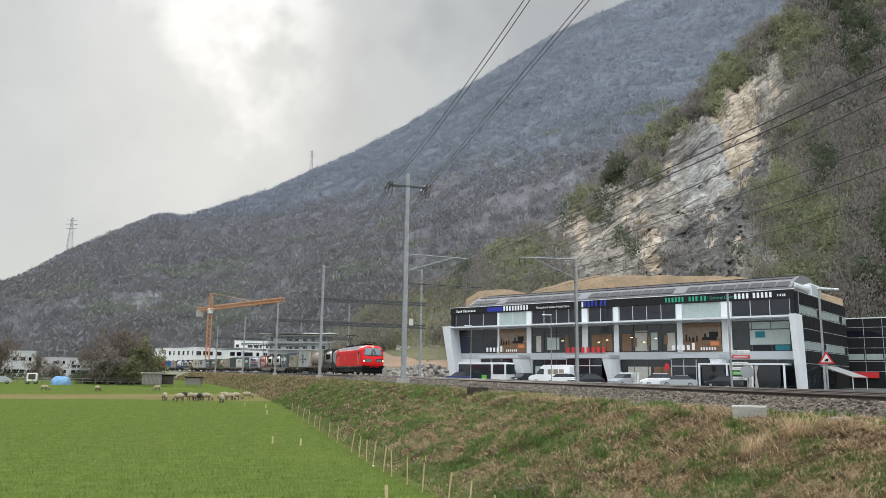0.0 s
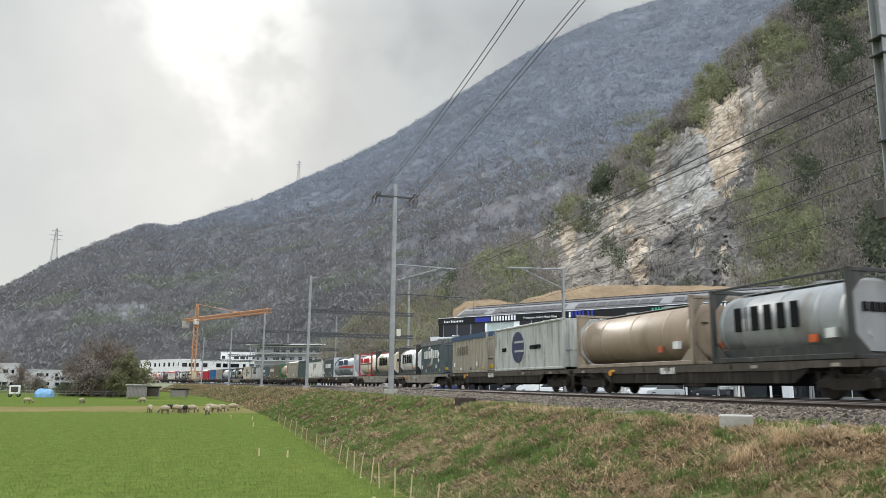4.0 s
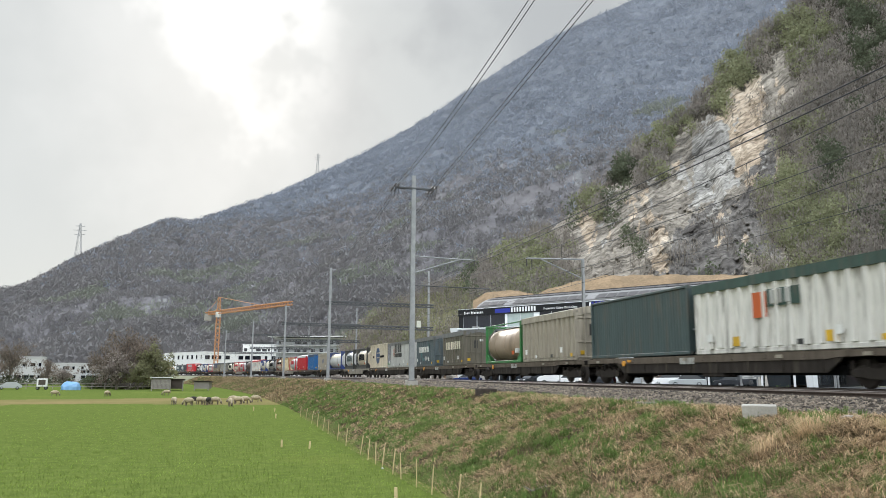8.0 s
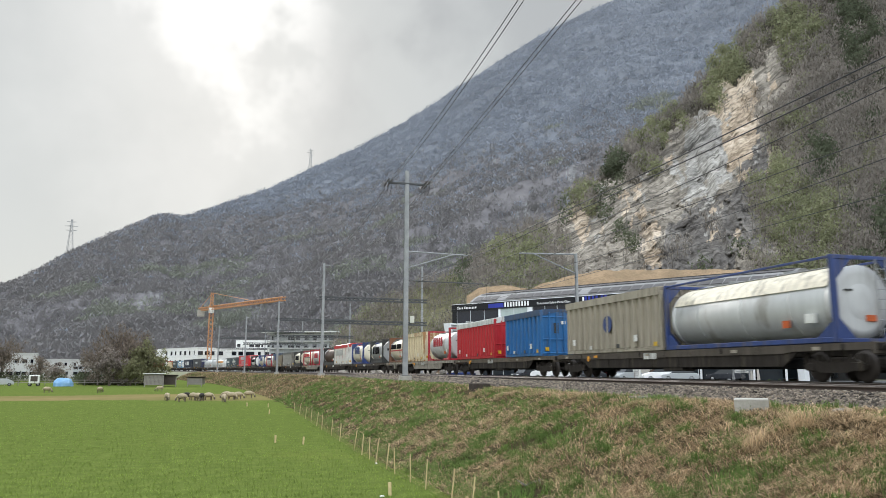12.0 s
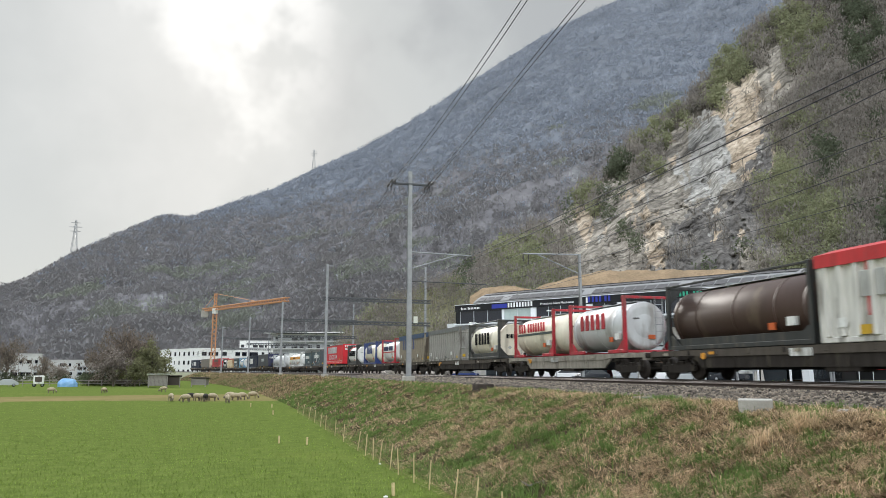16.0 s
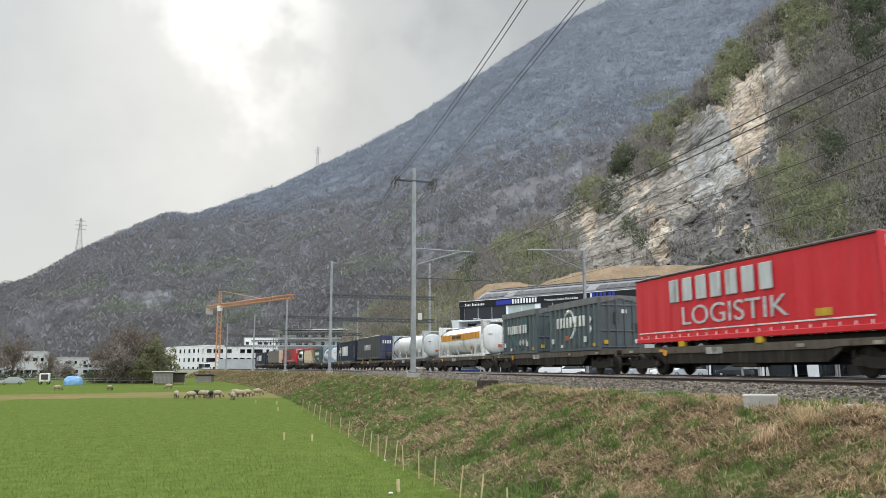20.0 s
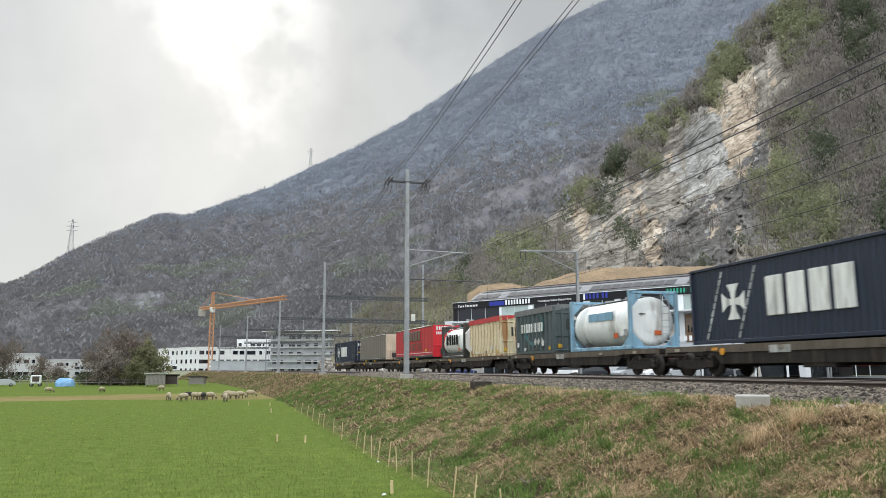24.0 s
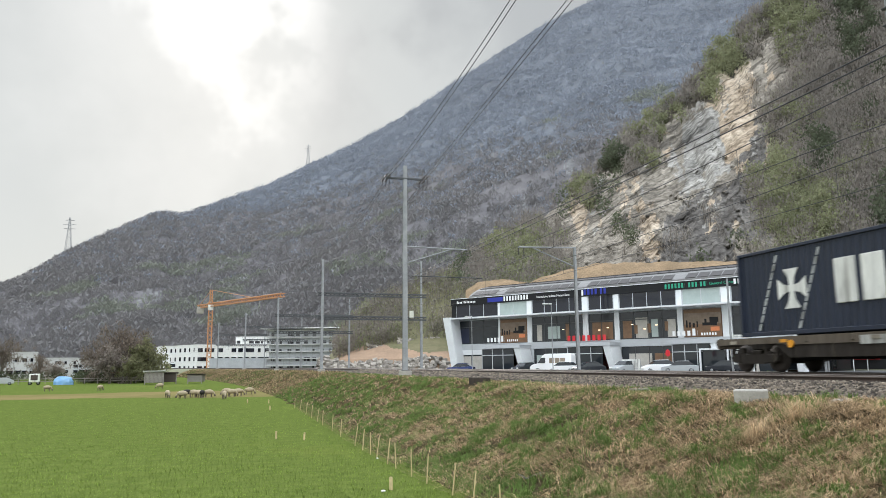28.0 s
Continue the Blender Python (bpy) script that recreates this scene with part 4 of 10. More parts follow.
def wire(name, label, e, z_of, s0, s1, r, step=3.0):
    pts = [on_line(e, s)[:2] + (z_of(s),) for s in np.arange(s0, s1 + 0.1, step)]
    cu = bpy.data.curves.new(name, 'CURVE')
    cu.dimensions = '3D'
    cu.bevel_depth = r
    cu.bevel_resolution = 1
    sp = cu.splines.new('POLY')
    sp.points.add(len(pts) - 1)
    for p, q in zip(sp.points, pts):
        p.co = (*q, 1)
    cu.materials.append(M["wire"])
    ob = new(name, cu)
    return tagged(ob, label, "wire", "overhead wires")


def sag(z, depth):
    """Height of a wire that hangs between the masts."""
    def f(s):
        ks = [-74.0, -31.0] + SPANS + [268.0, 311.0]
        for a, b in zip(ks, ks[1:]):
            if a <= s <= b:
                u = (s - a) / (b - a)
                return z - depth * 4 * u * (1 - u)
        return z
    return f


for e, low, high, dip in ((TRACK_NEAR, 8.85, 10.2, 0.65), (TRACK_FAR, 8.45, 9.9, 0.65)):
    wire("contact_wire", "dark contact wire above the rails", e, lambda s: low, -31, 311, 0.012, 10.0)
    mz = sag(high, dip)
    wire("catenary_wire", "sagging carrier wire above the contact wire", e, mz, -31, 311, 0.014)
    bm = BM()
    for i in range(-3, 34):
        s = 5.35 + i * 7.1
        x, y, _ = on_line(e, s)
        rod(bm, (x, y, low), (x, y, mz(s)), 0.008, 5)
    t = solo("droppers", bm, M["wire"], "thin upright dropper wires between carrier and contact wire", "dropper wires", "overhead wires", "stuff")
for z in (11.8, 11.5):
    wire("feeder_wire", "dark feeder cable hung from the bracket arms", NEAR_E + 4.85, sag(z, 0.12), -31, 225, 0.022)


def climb(lift, bend):
    """Height of a power line that rises from the cross arm towards the taller mast near the eye; lift and bend are set
    to fit the camera's view.
    """
    def f(s):
        u = max(0.0, min(43.15, 53.9 - s))
        return 17.1 + lift * u + bend * u * u if s > 10.75 else 20.2 - 0.6 * math.sin(math.pi * min(1, (10.75 - s) / 41.75))
    return f


for e, lift, bend in ((NEAR_E - 1.45, -0.012, 0.00195), (NEAR_E + 1.45, 0.060, 0.00027)):
    for d in (-0.12, 0.12):
        wire("power_line", "dark power line hanging from the mast's cross arm", e + d, climb(lift, bend), -31, 53, 0.02, 2.0)
        wire("power_line", "dark power line running on beyond the mast", e + d, sag(16.9, 1.2), 54.8, 139, 0.022)


# ================= commercial building =================
M["black_panel"] = mat("black_cladding", (0.014, 0.0145, 0.017), (0.010, 0.010, 0.011), 0.5, 0.3, 0.5, fine=0.15, spec=0.25)
M["white_trim"] = mat("white_metal", (0.80, 0.82, 0.83), (0.68, 0.70, 0.72), 0.5, 0.5, 0.5, fine=0.1)
M["grey_panel"] = mat("grey_panel", (0.52, 0.54, 0.56), (0.44, 0.46, 0.48), 0.55, 0.5, 0.5, fine=0.1)
M["pane_dark"] = glass("dark_pane", (0.010, 0.012, 0.020))
M["pane_pale"] = glass("pale_pane", (0.40, 0.47, 0.45), 0.12)
M["pane_mid"] = glass("shop_pane", (0.020, 0.025, 0.030), 0.08)
M["zinc"] = mat("zinc_roof", (0.275, 0.273, 0.270), (0.21, 0.208, 0.205), 0.6, 0.3, 0.6, metal=0.1, spec=0.2)
M["solar"] = mat("solar_panel", (0.085, 0.080, 0.080), (0.060, 0.057, 0.058), 0.5, 0.5, 0.5, spec=0.25)
M["letter_white"] = mat("white_letters", (0.85, 0.85, 0.85), None, 0.6, 3, 0.1, fine=0.05)
M["letter_green"] = mat("green_letters", (0.03, 0.36, 0.22), None, 0.6, 3, 0.1)
M["letter_blue"] = mat("blue_letters", (0.02, 0.035, 0.33), None, 0.5, 3, 0.1)
M["letter_red"] = mat("red_letters", (0.70, 0.03, 0.04), None, 0.5, 3, 0.1)
M["wood_brown"] = mat("brown_wood", (0.23, 0.13, 0.07), (0.14, 0.08, 0.045), 0.6, 1.5, 0.7)
M["letter_navy"] = mat("navy_print", (0.012, 0.018, 0.05), None, 0.5, 3, 0.2)
M["crimson_cloth"] = mat("crimson_cloth", (0.10, 0.012, 0.016), None, 0.9, 3, 0.6, stretch=(4, 1, 0.2))
M["teal"] = mat("teal_fabric", (0.02, 0.20, 0.24), None, 0.8, 3, 0.4)
M["sepia"] = mat("sepia_print", (0.27, 0.205, 0.155), (0.17, 0.125, 0.09), 0.7, 1.2, 0.8, fine=0.2)
M["orange"] = mat("orange_sign", (0.75, 0.25, 0.10), None, 0.6, 3, 0.2)
M["curtain"] = mat("pale_curtain", (0.55, 0.52, 0.47), None, 0.9, 2, 0.5)
M["shop_light"] = glow("warm_shop_light", (1.0, 0.72, 0.45), 1.5)
M["awning"] = mat("awning_cloth", (0.40, 0.39, 0.37), None, 0.9, 1, 0.5)


def words(bm, text, x, z, size, y, gap=0.30):
    """A row of plain letter-sized bars standing for a name; wall along x, facing -y."""
    for ch in text:
        w = size * (0.30 if ch in "iIl!." else 0.5 if ch == " " else 0.74)
        if ch != " ":
            t = size * (0.72 if ch.islower() else 1.0)
            rbox(bm, x, x + w - size * gap, y - 0.05, y, z, z + t, min(0.02, size * 0.05))
        x += w
    return x


def real_text(name, text, size, material, parent, at, label="", depth=0.01, width=None):
    """Raised readable lettering, in the built-in font, turned into a mesh."""
    cu = bpy.data.curves.new(name, 'FONT')
    cu.body = text
    cu.size = size
    cu.extrude = depth
    tmp = bpy.data.objects.new(name, cu)
    scene.collection.objects.link(tmp)
    dg = bpy.context.evaluated_depsgraph_get()
    me = bpy.data.meshes.new_from_object(tmp.evaluated_get(dg))
    bpy.data.objects.remove(tmp)
    me.materials.clear()
    me.materials.append(material)
    if width:
        xs = [v.co.x for v in me.vertices]
        k = width / (max(xs) - min(xs))
        for v in me.vertices:
            v.co.x *= k
    return part(name, me, None, parent, label, at)


B_AT = Matrix.Translation((36.7, 124.7, 0)) @ pose(0, 0, 0, 0, 0, -55.7)
bld = thing("commercial_building", "three-storey black and glass commercial building with white trim", "building", at=B_AT)
BL, BD, G0 = 56.0, 26.0, 1.85


def slab(name, x0, x1, y0, y1, z0, z1, m, label="", parent=None, r=0.02):
    bm = BM()
    rbox(bm, x0, x1, y0, y1, z0, z1, r)
    return part(name, bm, m, parent or bld, label)


# core walls stand behind the glazing; the front is built in bays
slab("back_wall", 0.3, BL - 0.3, BD - 0.4, BD, G0 - 0.3, 14.2, M["black_panel"])
slab("side_wall", 0, 0.35, 0.4, BD - 0.4, G0 - 0.3, 14.2, M["black_panel"])
slab("floor_slab", 0.4, BL - 0.4, 0.5, BD - 0.4, 6.0, 6.4, M["grey_panel"])
slab("floor_slab", 0.4, BL - 0.4, 0.5, BD - 0.4, 10.4, 10.8, M["grey_panel"])
slab("inner_wall", 0.4, BL - 0.4, 6.0, 6.2, G0, 13.8, M["wood_brown"], "dim interior wall behind the shop windows")
slab("roof_deck", 0, BL, 0.2, BD, 13.9, 14.1, M["zinc"])
slab("parapet", -0.05, BL + 0.05, -0.12, 0.2, 13.22, 14.32, M["black_panel"], "black sign band along the top of the front")
slab("parapet_cap", -0.08, BL + 0.08, -0.18, 0.3, 14.325, 14.40, M["white_trim"])
# top storey: windows between black piers, pale glass in two wide bays
TOP = [(1.0, 9.84, 3, "pane_dark"), (10.3, 15.5, 2, "pane_pale"), (16.6, 25.6, 4, "pane_dark"), (26.7, 30.8, 2, "pane_dark"),
       (31.8, 40.4, 4, "pane_dark"), (41.4, 46.6, 2, "pane_pale"), (48.1, 55.4, 3, "pane_dark")]


def bay(x0, x1, n, m, z0, z1, y=0.12, t=0.09, trim=None):
    """One window strip: panes, each with mullions at its sides."""
    w = (x1 - x0) / n
    win = slab("window", x0 - 0.05, x1 + 0.05, y - 0.02, y + 0.14, z0 - 0.09, z0, trim or M["grey_panel"])
    for i in range(n):
        part("pane", (lambda b: (box(b, x0 + i * w + t / 2, x0 + (i + 1) * w - t / 2, y, y + 0.03, z0, z1), b)[1])(BM()), M[m], win)
    for i in range(n + 1):
        part("mullion", (lambda b: (box(b, x0 + i * w - t / 2, x0 + i * w + t / 2, y - 0.05, y + 0.08, z0, z1), b)[1])(BM()), trim or M["grey_panel"], win)
    return win


for x0, x1, n, m in TOP:
    bay(x0, x1, n, m, 11.15, 13.2)
for x0, x1 in ((0.0, 1.0), (55.45, 56.0)):
    slab("pier", x0, x1, 0.0, 0.4, 10.9, 13.2, M["black_panel"])
for x0, x1 in ((9.88, 10.25), (15.6, 16.5), (25.65, 26.6), (30.9, 31.7), (40.5, 41.3), (46.7, 48.0)):
    slab("pier", x0, x1, 0.0, 0.4, 6.5, 13.2, M["white_trim"], "white pier")
slab("spandrel", 0.0, BL, 0.02, 0.4, 10.5, 11.04, M["grey_panel"])
# long white canopy and the two leaning end fins
bm = BM()
prism(bm, [(-2.3, 10.72), (-2.3, 10.92), (0.0, 11.02), (0.0, 10.74)], "x", 0.4, 56.2)
part("canopy", bm, M["white_trim"], bld, "long thin white canopy")
for i in range(12):
    slab("canopy_rib", 2.5 + i * 4.6, 2.62 + i * 4.6, -2.2, -0.02, 10.6, 10.71, M["white_trim"])
for xt, xb in ((0.1, 1.3), (55.9, 56.1)):
    bm = BM()
    k = 1.5 if xt < 5 else 0.8
    v = box(bm, 0, k, -2.5, 0.35, G0, 11.05)
    for q in v:
        q.co.x += xt if q.co.z > 5 else xb
        if q.co.z < 5 and q.co.y < -1:
            q.co.y += 0.9
    part("fin", bm, M["white_trim"], bld, "white leaning end fin")
# middle storey shop windows
MID = [(1.0, 9.7, 3, "pane_mid"), (16.6, 25.5, 4, "pane_mid"), (26.7, 30.8, 2, "pane_mid"), (31.8, 40.4, 4, "pane_mid"), (48.1, 55.4, 3, "pane_mid")]
for x0, x1, n, m in MID:
    w = bay(x0, x1, n, m, 6.6, 10.45, trim=M["dark_steel"])
    part("transom", (lambda b: (box(b, x0, x1, 0.05, 0.2, 9.3, 9.42), b)[1])(BM()), M["dark_steel"], w)
# big printed boards
for x0, x1 in ((10.3, 15.5), (41.4, 46.6)):
    brd = slab("printed_board", x0, x1, 0.0, 0.2, 6.6, 10.4, M["wood_brown"], "large printed board showing a kitchen interior")
    slab("print_field", x0 + 0.05, x1 - 0.05, -0.012, 0.0, 8.3, 10.3, M["sepia"], "", brd, 0.002)
    slab("print_field", x0 + 0.1, x1 - 0.1, -0.018, -0.0125, 9.85, 10.25, M["wood_brown"], "", brd, 0.002)
    for k, (a, b, c, d) in enumerate(((0.3, 0.55, 7.9, 8.9), (0.75, 1.0, 7.9, 8.6), (1.25, 1.55, 7.9, 8.5), (1.8, 2.0, 7.9, 8.7), (2.6, 4.6, 8.1, 8.5), (2.9, 3.2, 8.5, 9.0), (3.6, 4.8, 8.5, 9.2))):
        slab("print_shape", x0 + a, x0 + b, -0.018, -0.0125, c, d, M["black_panel"], "", brd, 0.002)
    slab("print_field", x1 - 1.5, x1 - 0.3, -0.022, -0.0185, 7.35, 7.9, M["orange"], "orange block", brd, 0.002)
slab("band", 0.0, BL, 0.0, 0.4, 5.5, 6.55, M["grey_panel"], "pale grey band between the storeys")
# ground floor
for x0, x1, n in ((1.5, 9.5, 3), (16.8, 25.3, 4), (31.9, 40.3, 4), (47.5, 55.6, 4)):
    bay(x0, x1, n, "pane_mid", G0 + 0.35, 5.45, trim=M["dark_steel"])
for x0, x1 in ((0, 1.4), (9.6, 10.2), (15.8, 16.7), (25.4, 26.0), (31.0, 31.8), (40.4, 41.0), (46.8, 47.4), (55.7, 56.0)):
    slab("pier", x0, x1, 0.02, 0.4, G0, 5.5, M["grey_panel"])
slab("sign_strip", 1.1, 9.3, -0.03, 0.02, 4.75, 5.55, M["white_trim"], "white sign strip")


def entrance(x0, x1):
    """Glass porch with a leaning white side wall and a flat roof."""
    e = thing("entrance_porch", "projecting glass entrance porch with a white leaning side wall", "porch", "entrance porches", at=B_AT)
    slab("porch_roof", x0 - 0.3, x1 + 0.3, -3.2, -0.03, 5.62, 6.15, M["grey_panel"], "", e)
    bm = BM()
    v = box(bm, x1 - 0.9, x1 + 0.2, -3.1, -0.03, G0, 5.61)
    for q in v[:4]:
        q.co.x += 0.75
        if q.co.y < -1:
            q.co.y += 0.6
    part("side_wall", bm, M["white_trim"], e, "white leaning side wall")
    for i in range(3):
        a = x0 + (x1 - 1.0 - x0) * i / 3
        b = x0 + (x1 - 1.0 - x0) * (i + 1) / 3
        part("pane", (lambda q: (box(q, a + 0.05, b - 0.05, -2.9, -2.87, G0, 5.55), q)[1])(BM()), M["pane_mid"], e)
        part("mullion", (lambda q: (box(q, a - 0.05, a + 0.05, -2.96, -2.82, G0, 5.6), q)[1])(BM()), M["grey_panel"], e)
    slab("transom", x0, x1 - 1.0, -2.98, -2.905, 4.5, 4.62, M["grey_panel"], "", e)


entrance(8.7, 15.9)
entrance(24.6, 31.4)
entrance(40.8, 46.9)
# cafe front by the right-hand end
cafe = thing("cafe_front", "white framed cafe front with tied pale curtains", "cafe front", at=B_AT)
slab("lintel", 44.6, 55.4, -3.4, -0.5, 4.75, 4.95, M["white_trim"], "", cafe)
for x in (44.6, 48.2, 51.3, 55.1):
    slab("post", x, x + 0.22, -3.4, -3.15, G0, 4.75, M["white_trim"], "", cafe)
for i in range(3):
    x = 45.0 + i * 3.4
    part("pane", (lambda q: (box(q, x, x + 2.9, -3.1, -3.07, G0, 4.7), q)[1])(BM()), M["pane_mid"], cafe)
for x in (48.6, 50.9, 51.7):
    bm = BM()
    prism(bm, [(x, 4.7), (x + 0.5, 4.7), (x + 0.22, 3.6), (x + 0.42, G0), (x, G0), (x + 0.08, 3.6)], "y", -3.3, -3.2)
    part("curtain", bm, M["curtain"], cafe, "pale tied curtain")
# names along the sign band, as plain bars
def sign_bars(text, x, z, size, y, material, label):
    for ch in text:
        bm = BM()
        x1 = words(bm, ch, x, z, size, y)
        if ch == " ":
            bm.free()
        else:
            part("letter_bar", bm, material, bld, label)
        x = x1


for txt, x, size, m, lab in (("Oooo Ooooooooi", 1.3, 0.42, "letter_white", "white lettering bars"), ("OOOOOOOOO", 11.2, 0.72, "letter_white", "white lettering bars"),
                             ("OOOOIOO", 26.1, 0.80, "letter_blue", "blue lettering bars"),
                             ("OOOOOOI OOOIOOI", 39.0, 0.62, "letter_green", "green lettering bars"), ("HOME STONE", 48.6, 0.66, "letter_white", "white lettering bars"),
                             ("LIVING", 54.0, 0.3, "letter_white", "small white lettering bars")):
    sign_bars(txt, x, 13.5 if size < 0.5 else 13.42, size * 1.05, -0.13, M[m], lab)
slab("sign_patch", 7.9, 11.0, -0.14, -0.12, 13.4, 14.1, M["letter_blue"], "blue sign patch", r=0.004)
slab("sign_mark", 25.7, 26.0, -0.14, -0.12, 13.35, 14.2, M["letter_white"], "white mark", r=0.004)
real_text("sign_text", "Protezione Solare Metal-Glass", 0.50, M["letter_white"], bld, pose(17.5, -0.13, 13.5, 90), "small white lettering")
real_text("sign_text", "General Contractor", 0.55, M["letter_green"], bld, pose(45.3, -0.13, 13.55, 90), "green lettering")
for x in (8.3, 40.1):
    sign_bars("evenTi", x, 6.75, 0.95, -0.9, M["letter_white"], "white lettering bar over the entrance")
    sign_bars("arredo", x + 4.0, 6.75, 0.5, -0.9, M["letter_white"], "white lettering bar over the entrance")
sign_bars("francesci", 23.3, 6.5, 1.15, -0.6, M["letter_red"], "bright red lettering bar")
# shop displays behind the glass line
slab("display_board", 50.4, 53.3, 0.06, 0.095, 7.4, 9.25, M["pane_pale"], "pale display board with a teal picture", r=0.004)
for x0, x1, z0, z1, mm in ((48.3, 50.2, 6.7, 9.2, "pane_mid"), (50.3, 55.2, 7.4, 10.3, "pane_pale"), (50.4, 53.4, 6.65, 7.3, "black_panel"), (17.4, 18.3, 6.7, 9.2, "curtain"), (19.4, 21.6, 7.0, 8.9, "pane_pale"),
                           (22.6, 23.3, 6.7, 9.2, "wood_brown"), (1.2, 3.7, 6.7, 9.2, "letter_navy"), (34.2, 36.2, 6.7, 9.6, "curtain"), (36.6, 37.6, 6.8, 9.3, "pane_pale"), (32.2, 33.6, 6.7, 9.2, "wood_brown"),
                           (27.2, 30.6, 6.7, 9.2, "wood_brown"), (39.0, 40.2, 6.7, 9.2, "curtain")):
    slab("shop_display", x0, x1, 0.098, 0.116, z0, z1, M[mm], "", r=0.004)
for x0, x1, mm in ((2.0, 9.0, "curtain"), (17.2, 20.5, "pane_pale"), (26.6, 30.6, "crimson_cloth"), (33.0, 36.5, "curtain"), (36.9, 40.0, "wood_brown"), (48.0, 51.0, "curtain")):
    slab("shop_display", x0, x1, 0.098, 0.116, G0 + 0.5, 4.5, M[mm], "", r=0.004)
slab("display_picture", 51.0, 52.2, 0.03, 0.06, 8.3, 9.1, M["teal"], "teal picture", r=0.004)
slab("display_sofa", 53.4, 55.2, 0.02, 0.08, 6.65, 7.3, M["teal"], "teal sofa in the window", r=0.01)
for x, z in ((28.0, 7.4), (29.4, 7.5), (34.0, 7.3), (36.0, 7.4), (38.6, 7.6)):
    slab("lit_display", x, x + 0.5, 0.08, 0.11, z, z + 1.3, M["wood_brown"], "", r=0.004)
for x, z in ((28.2, 8.0), (29.6, 8.3), (33.5, 8.6), (35.4, 7.9), (37.2, 8.4), (22.0, 8.3)):
    slab("shop_lamp", x, x + 0.35, 0.07, 0.11, z, z + 0.12, M["shop_light"], "small warm shop lamp", r=0.004)
# side wall on the right, cladding panels and ribbon windows
side = slab("end_wall", BL, BL + 0.35, 0.2, BD, G0 - 0.3, 14.1, M["black_panel"], "black clad end wall")
me_panel = mesh_of("cladding_panel", (lambda b: (rbox(b, 0, 0.06, 0, 2.02, 0, 1.55, 0.015), b)[1])(BM()), M["black_panel"])
me_win = mesh_of("end_window", (lambda b: (rbox(b, 0, 0.05, 0, 0.98, 0, 0.95, 0.01), b)[1])(BM()), M["pane_pale"])
seam = M["grey_panel"]
for i in range(12):
    y = 0.6 + i * 2.1
    for z in (12.45, 9.55, 7.9, 5.1):
        part("cladding_panel", me_panel, None, side, at=pose(BL + 0.36, y, z))
    for j in range(2):
        for z in (11.35, 6.85):
            if (i + (z > 8)) % 6 != 5:
                part("end_window", me_win, None, side, at=pose(BL + 0.36, y + j * 1.05, z))
for i in range(13):
    slab("seam", BL + 0.36, BL + 0.40, 0.5 + i * 2.1, 0.55 + i * 2.1, 5.0, 14.0, seam, "", side, 0.005)
for z in (14.05, 12.38, 11.22, 9.48, 7.85, 6.7, 5.02):
    slab("seam", BL + 0.36, BL + 0.42, 0.4, BD - 0.2, z, z + 0.05, seam, "", side, 0.005)
for i in range(6):
    slab("ground_window", BL + 0.36, BL + 0.4, 1.6 + i * 2.6, 3.8 + i * 2.6, G0 + 0.3, 4.7, M["pane_mid"], "", side, 0.01)
bm = BM()
prism(bm, [(BL + 0.4, 4.9), (BL + 4.2, 3.5), (BL + 4.2, 3.42), (BL + 0.4, 4.8)], "y", 9.0, 18.0)
part("awning", bm, M["awning"], bld, "sloping grey awning")
for y in (9.2, 17.8):
    slab("awning_pole", BL + 4.05, BL + 4.15, y, y + 0.1, G0, 3.45, M["white_trim"])
# arched solar roof set back from the front
bm = BM()
arc = [(1.2 + 13.8 * i / 12, 13.95 + 2.95 * math.sin(math.pi * (0.04 + 0.92 * i / 12)) ** 0.6) for i in range(13)]
prism(bm, [(1.2, 14.1)] + arc + [(15.0, 14.1)], "x", 3.0, 55.5)
part("roof_vault", bm, M["zinc"], bld, "low vaulted metal roof")
me_sol = mesh_of("solar_panel", (lambda b: (rbox(b, 0, 1.56, 0, 1.66, 0, 0.06, 0.012), b)[1])(BM()), M["solar"])
for r in range(3):
    a, b = arc[r * 2], arc[r * 2 + 2]
    tilt = math.degrees(math.atan2(b[1] - a[1], b[0] - a[0]))
    for i in range(30):
        if r == 0 and (i % 9) in (3,):
            continue
        part("solar_panel", me_sol, None, bld, at=pose(3.6 + i * 1.72, a[0], a[1] + 0.06, tilt))
for x in (13, 27, 41):
    slab("skylight", x, x + 2.2, 1.7, 3.2, 14.1, 14.75, M["white_trim"], "white roof light", r=0.15)
bm = BM()
rod(bm, (55.3, 2.2, 15.15), (55.3, 6.2, 15.15), 0.42, 14)
rod(bm, (55.3, 6.2, 15.15), (55.0, 9.0, 15.3), 0.42, 14, 0.85)
part("roof_duct", bm, M["white_trim"], bld, "white ventilation duct")
slab("vent_unit", 54.0, 55.9, 9.0, 14.0, 14.1, 16.0, M["white_trim"], "white ventilation unit with louvres", r=0.05)
for i in range(9):
    slab("louvre", 55.91, 55.96, 9.3 + i * 0.5, 9.6 + i * 0.5, 14.5, 15.8, M["grey_panel"], r=0.005)

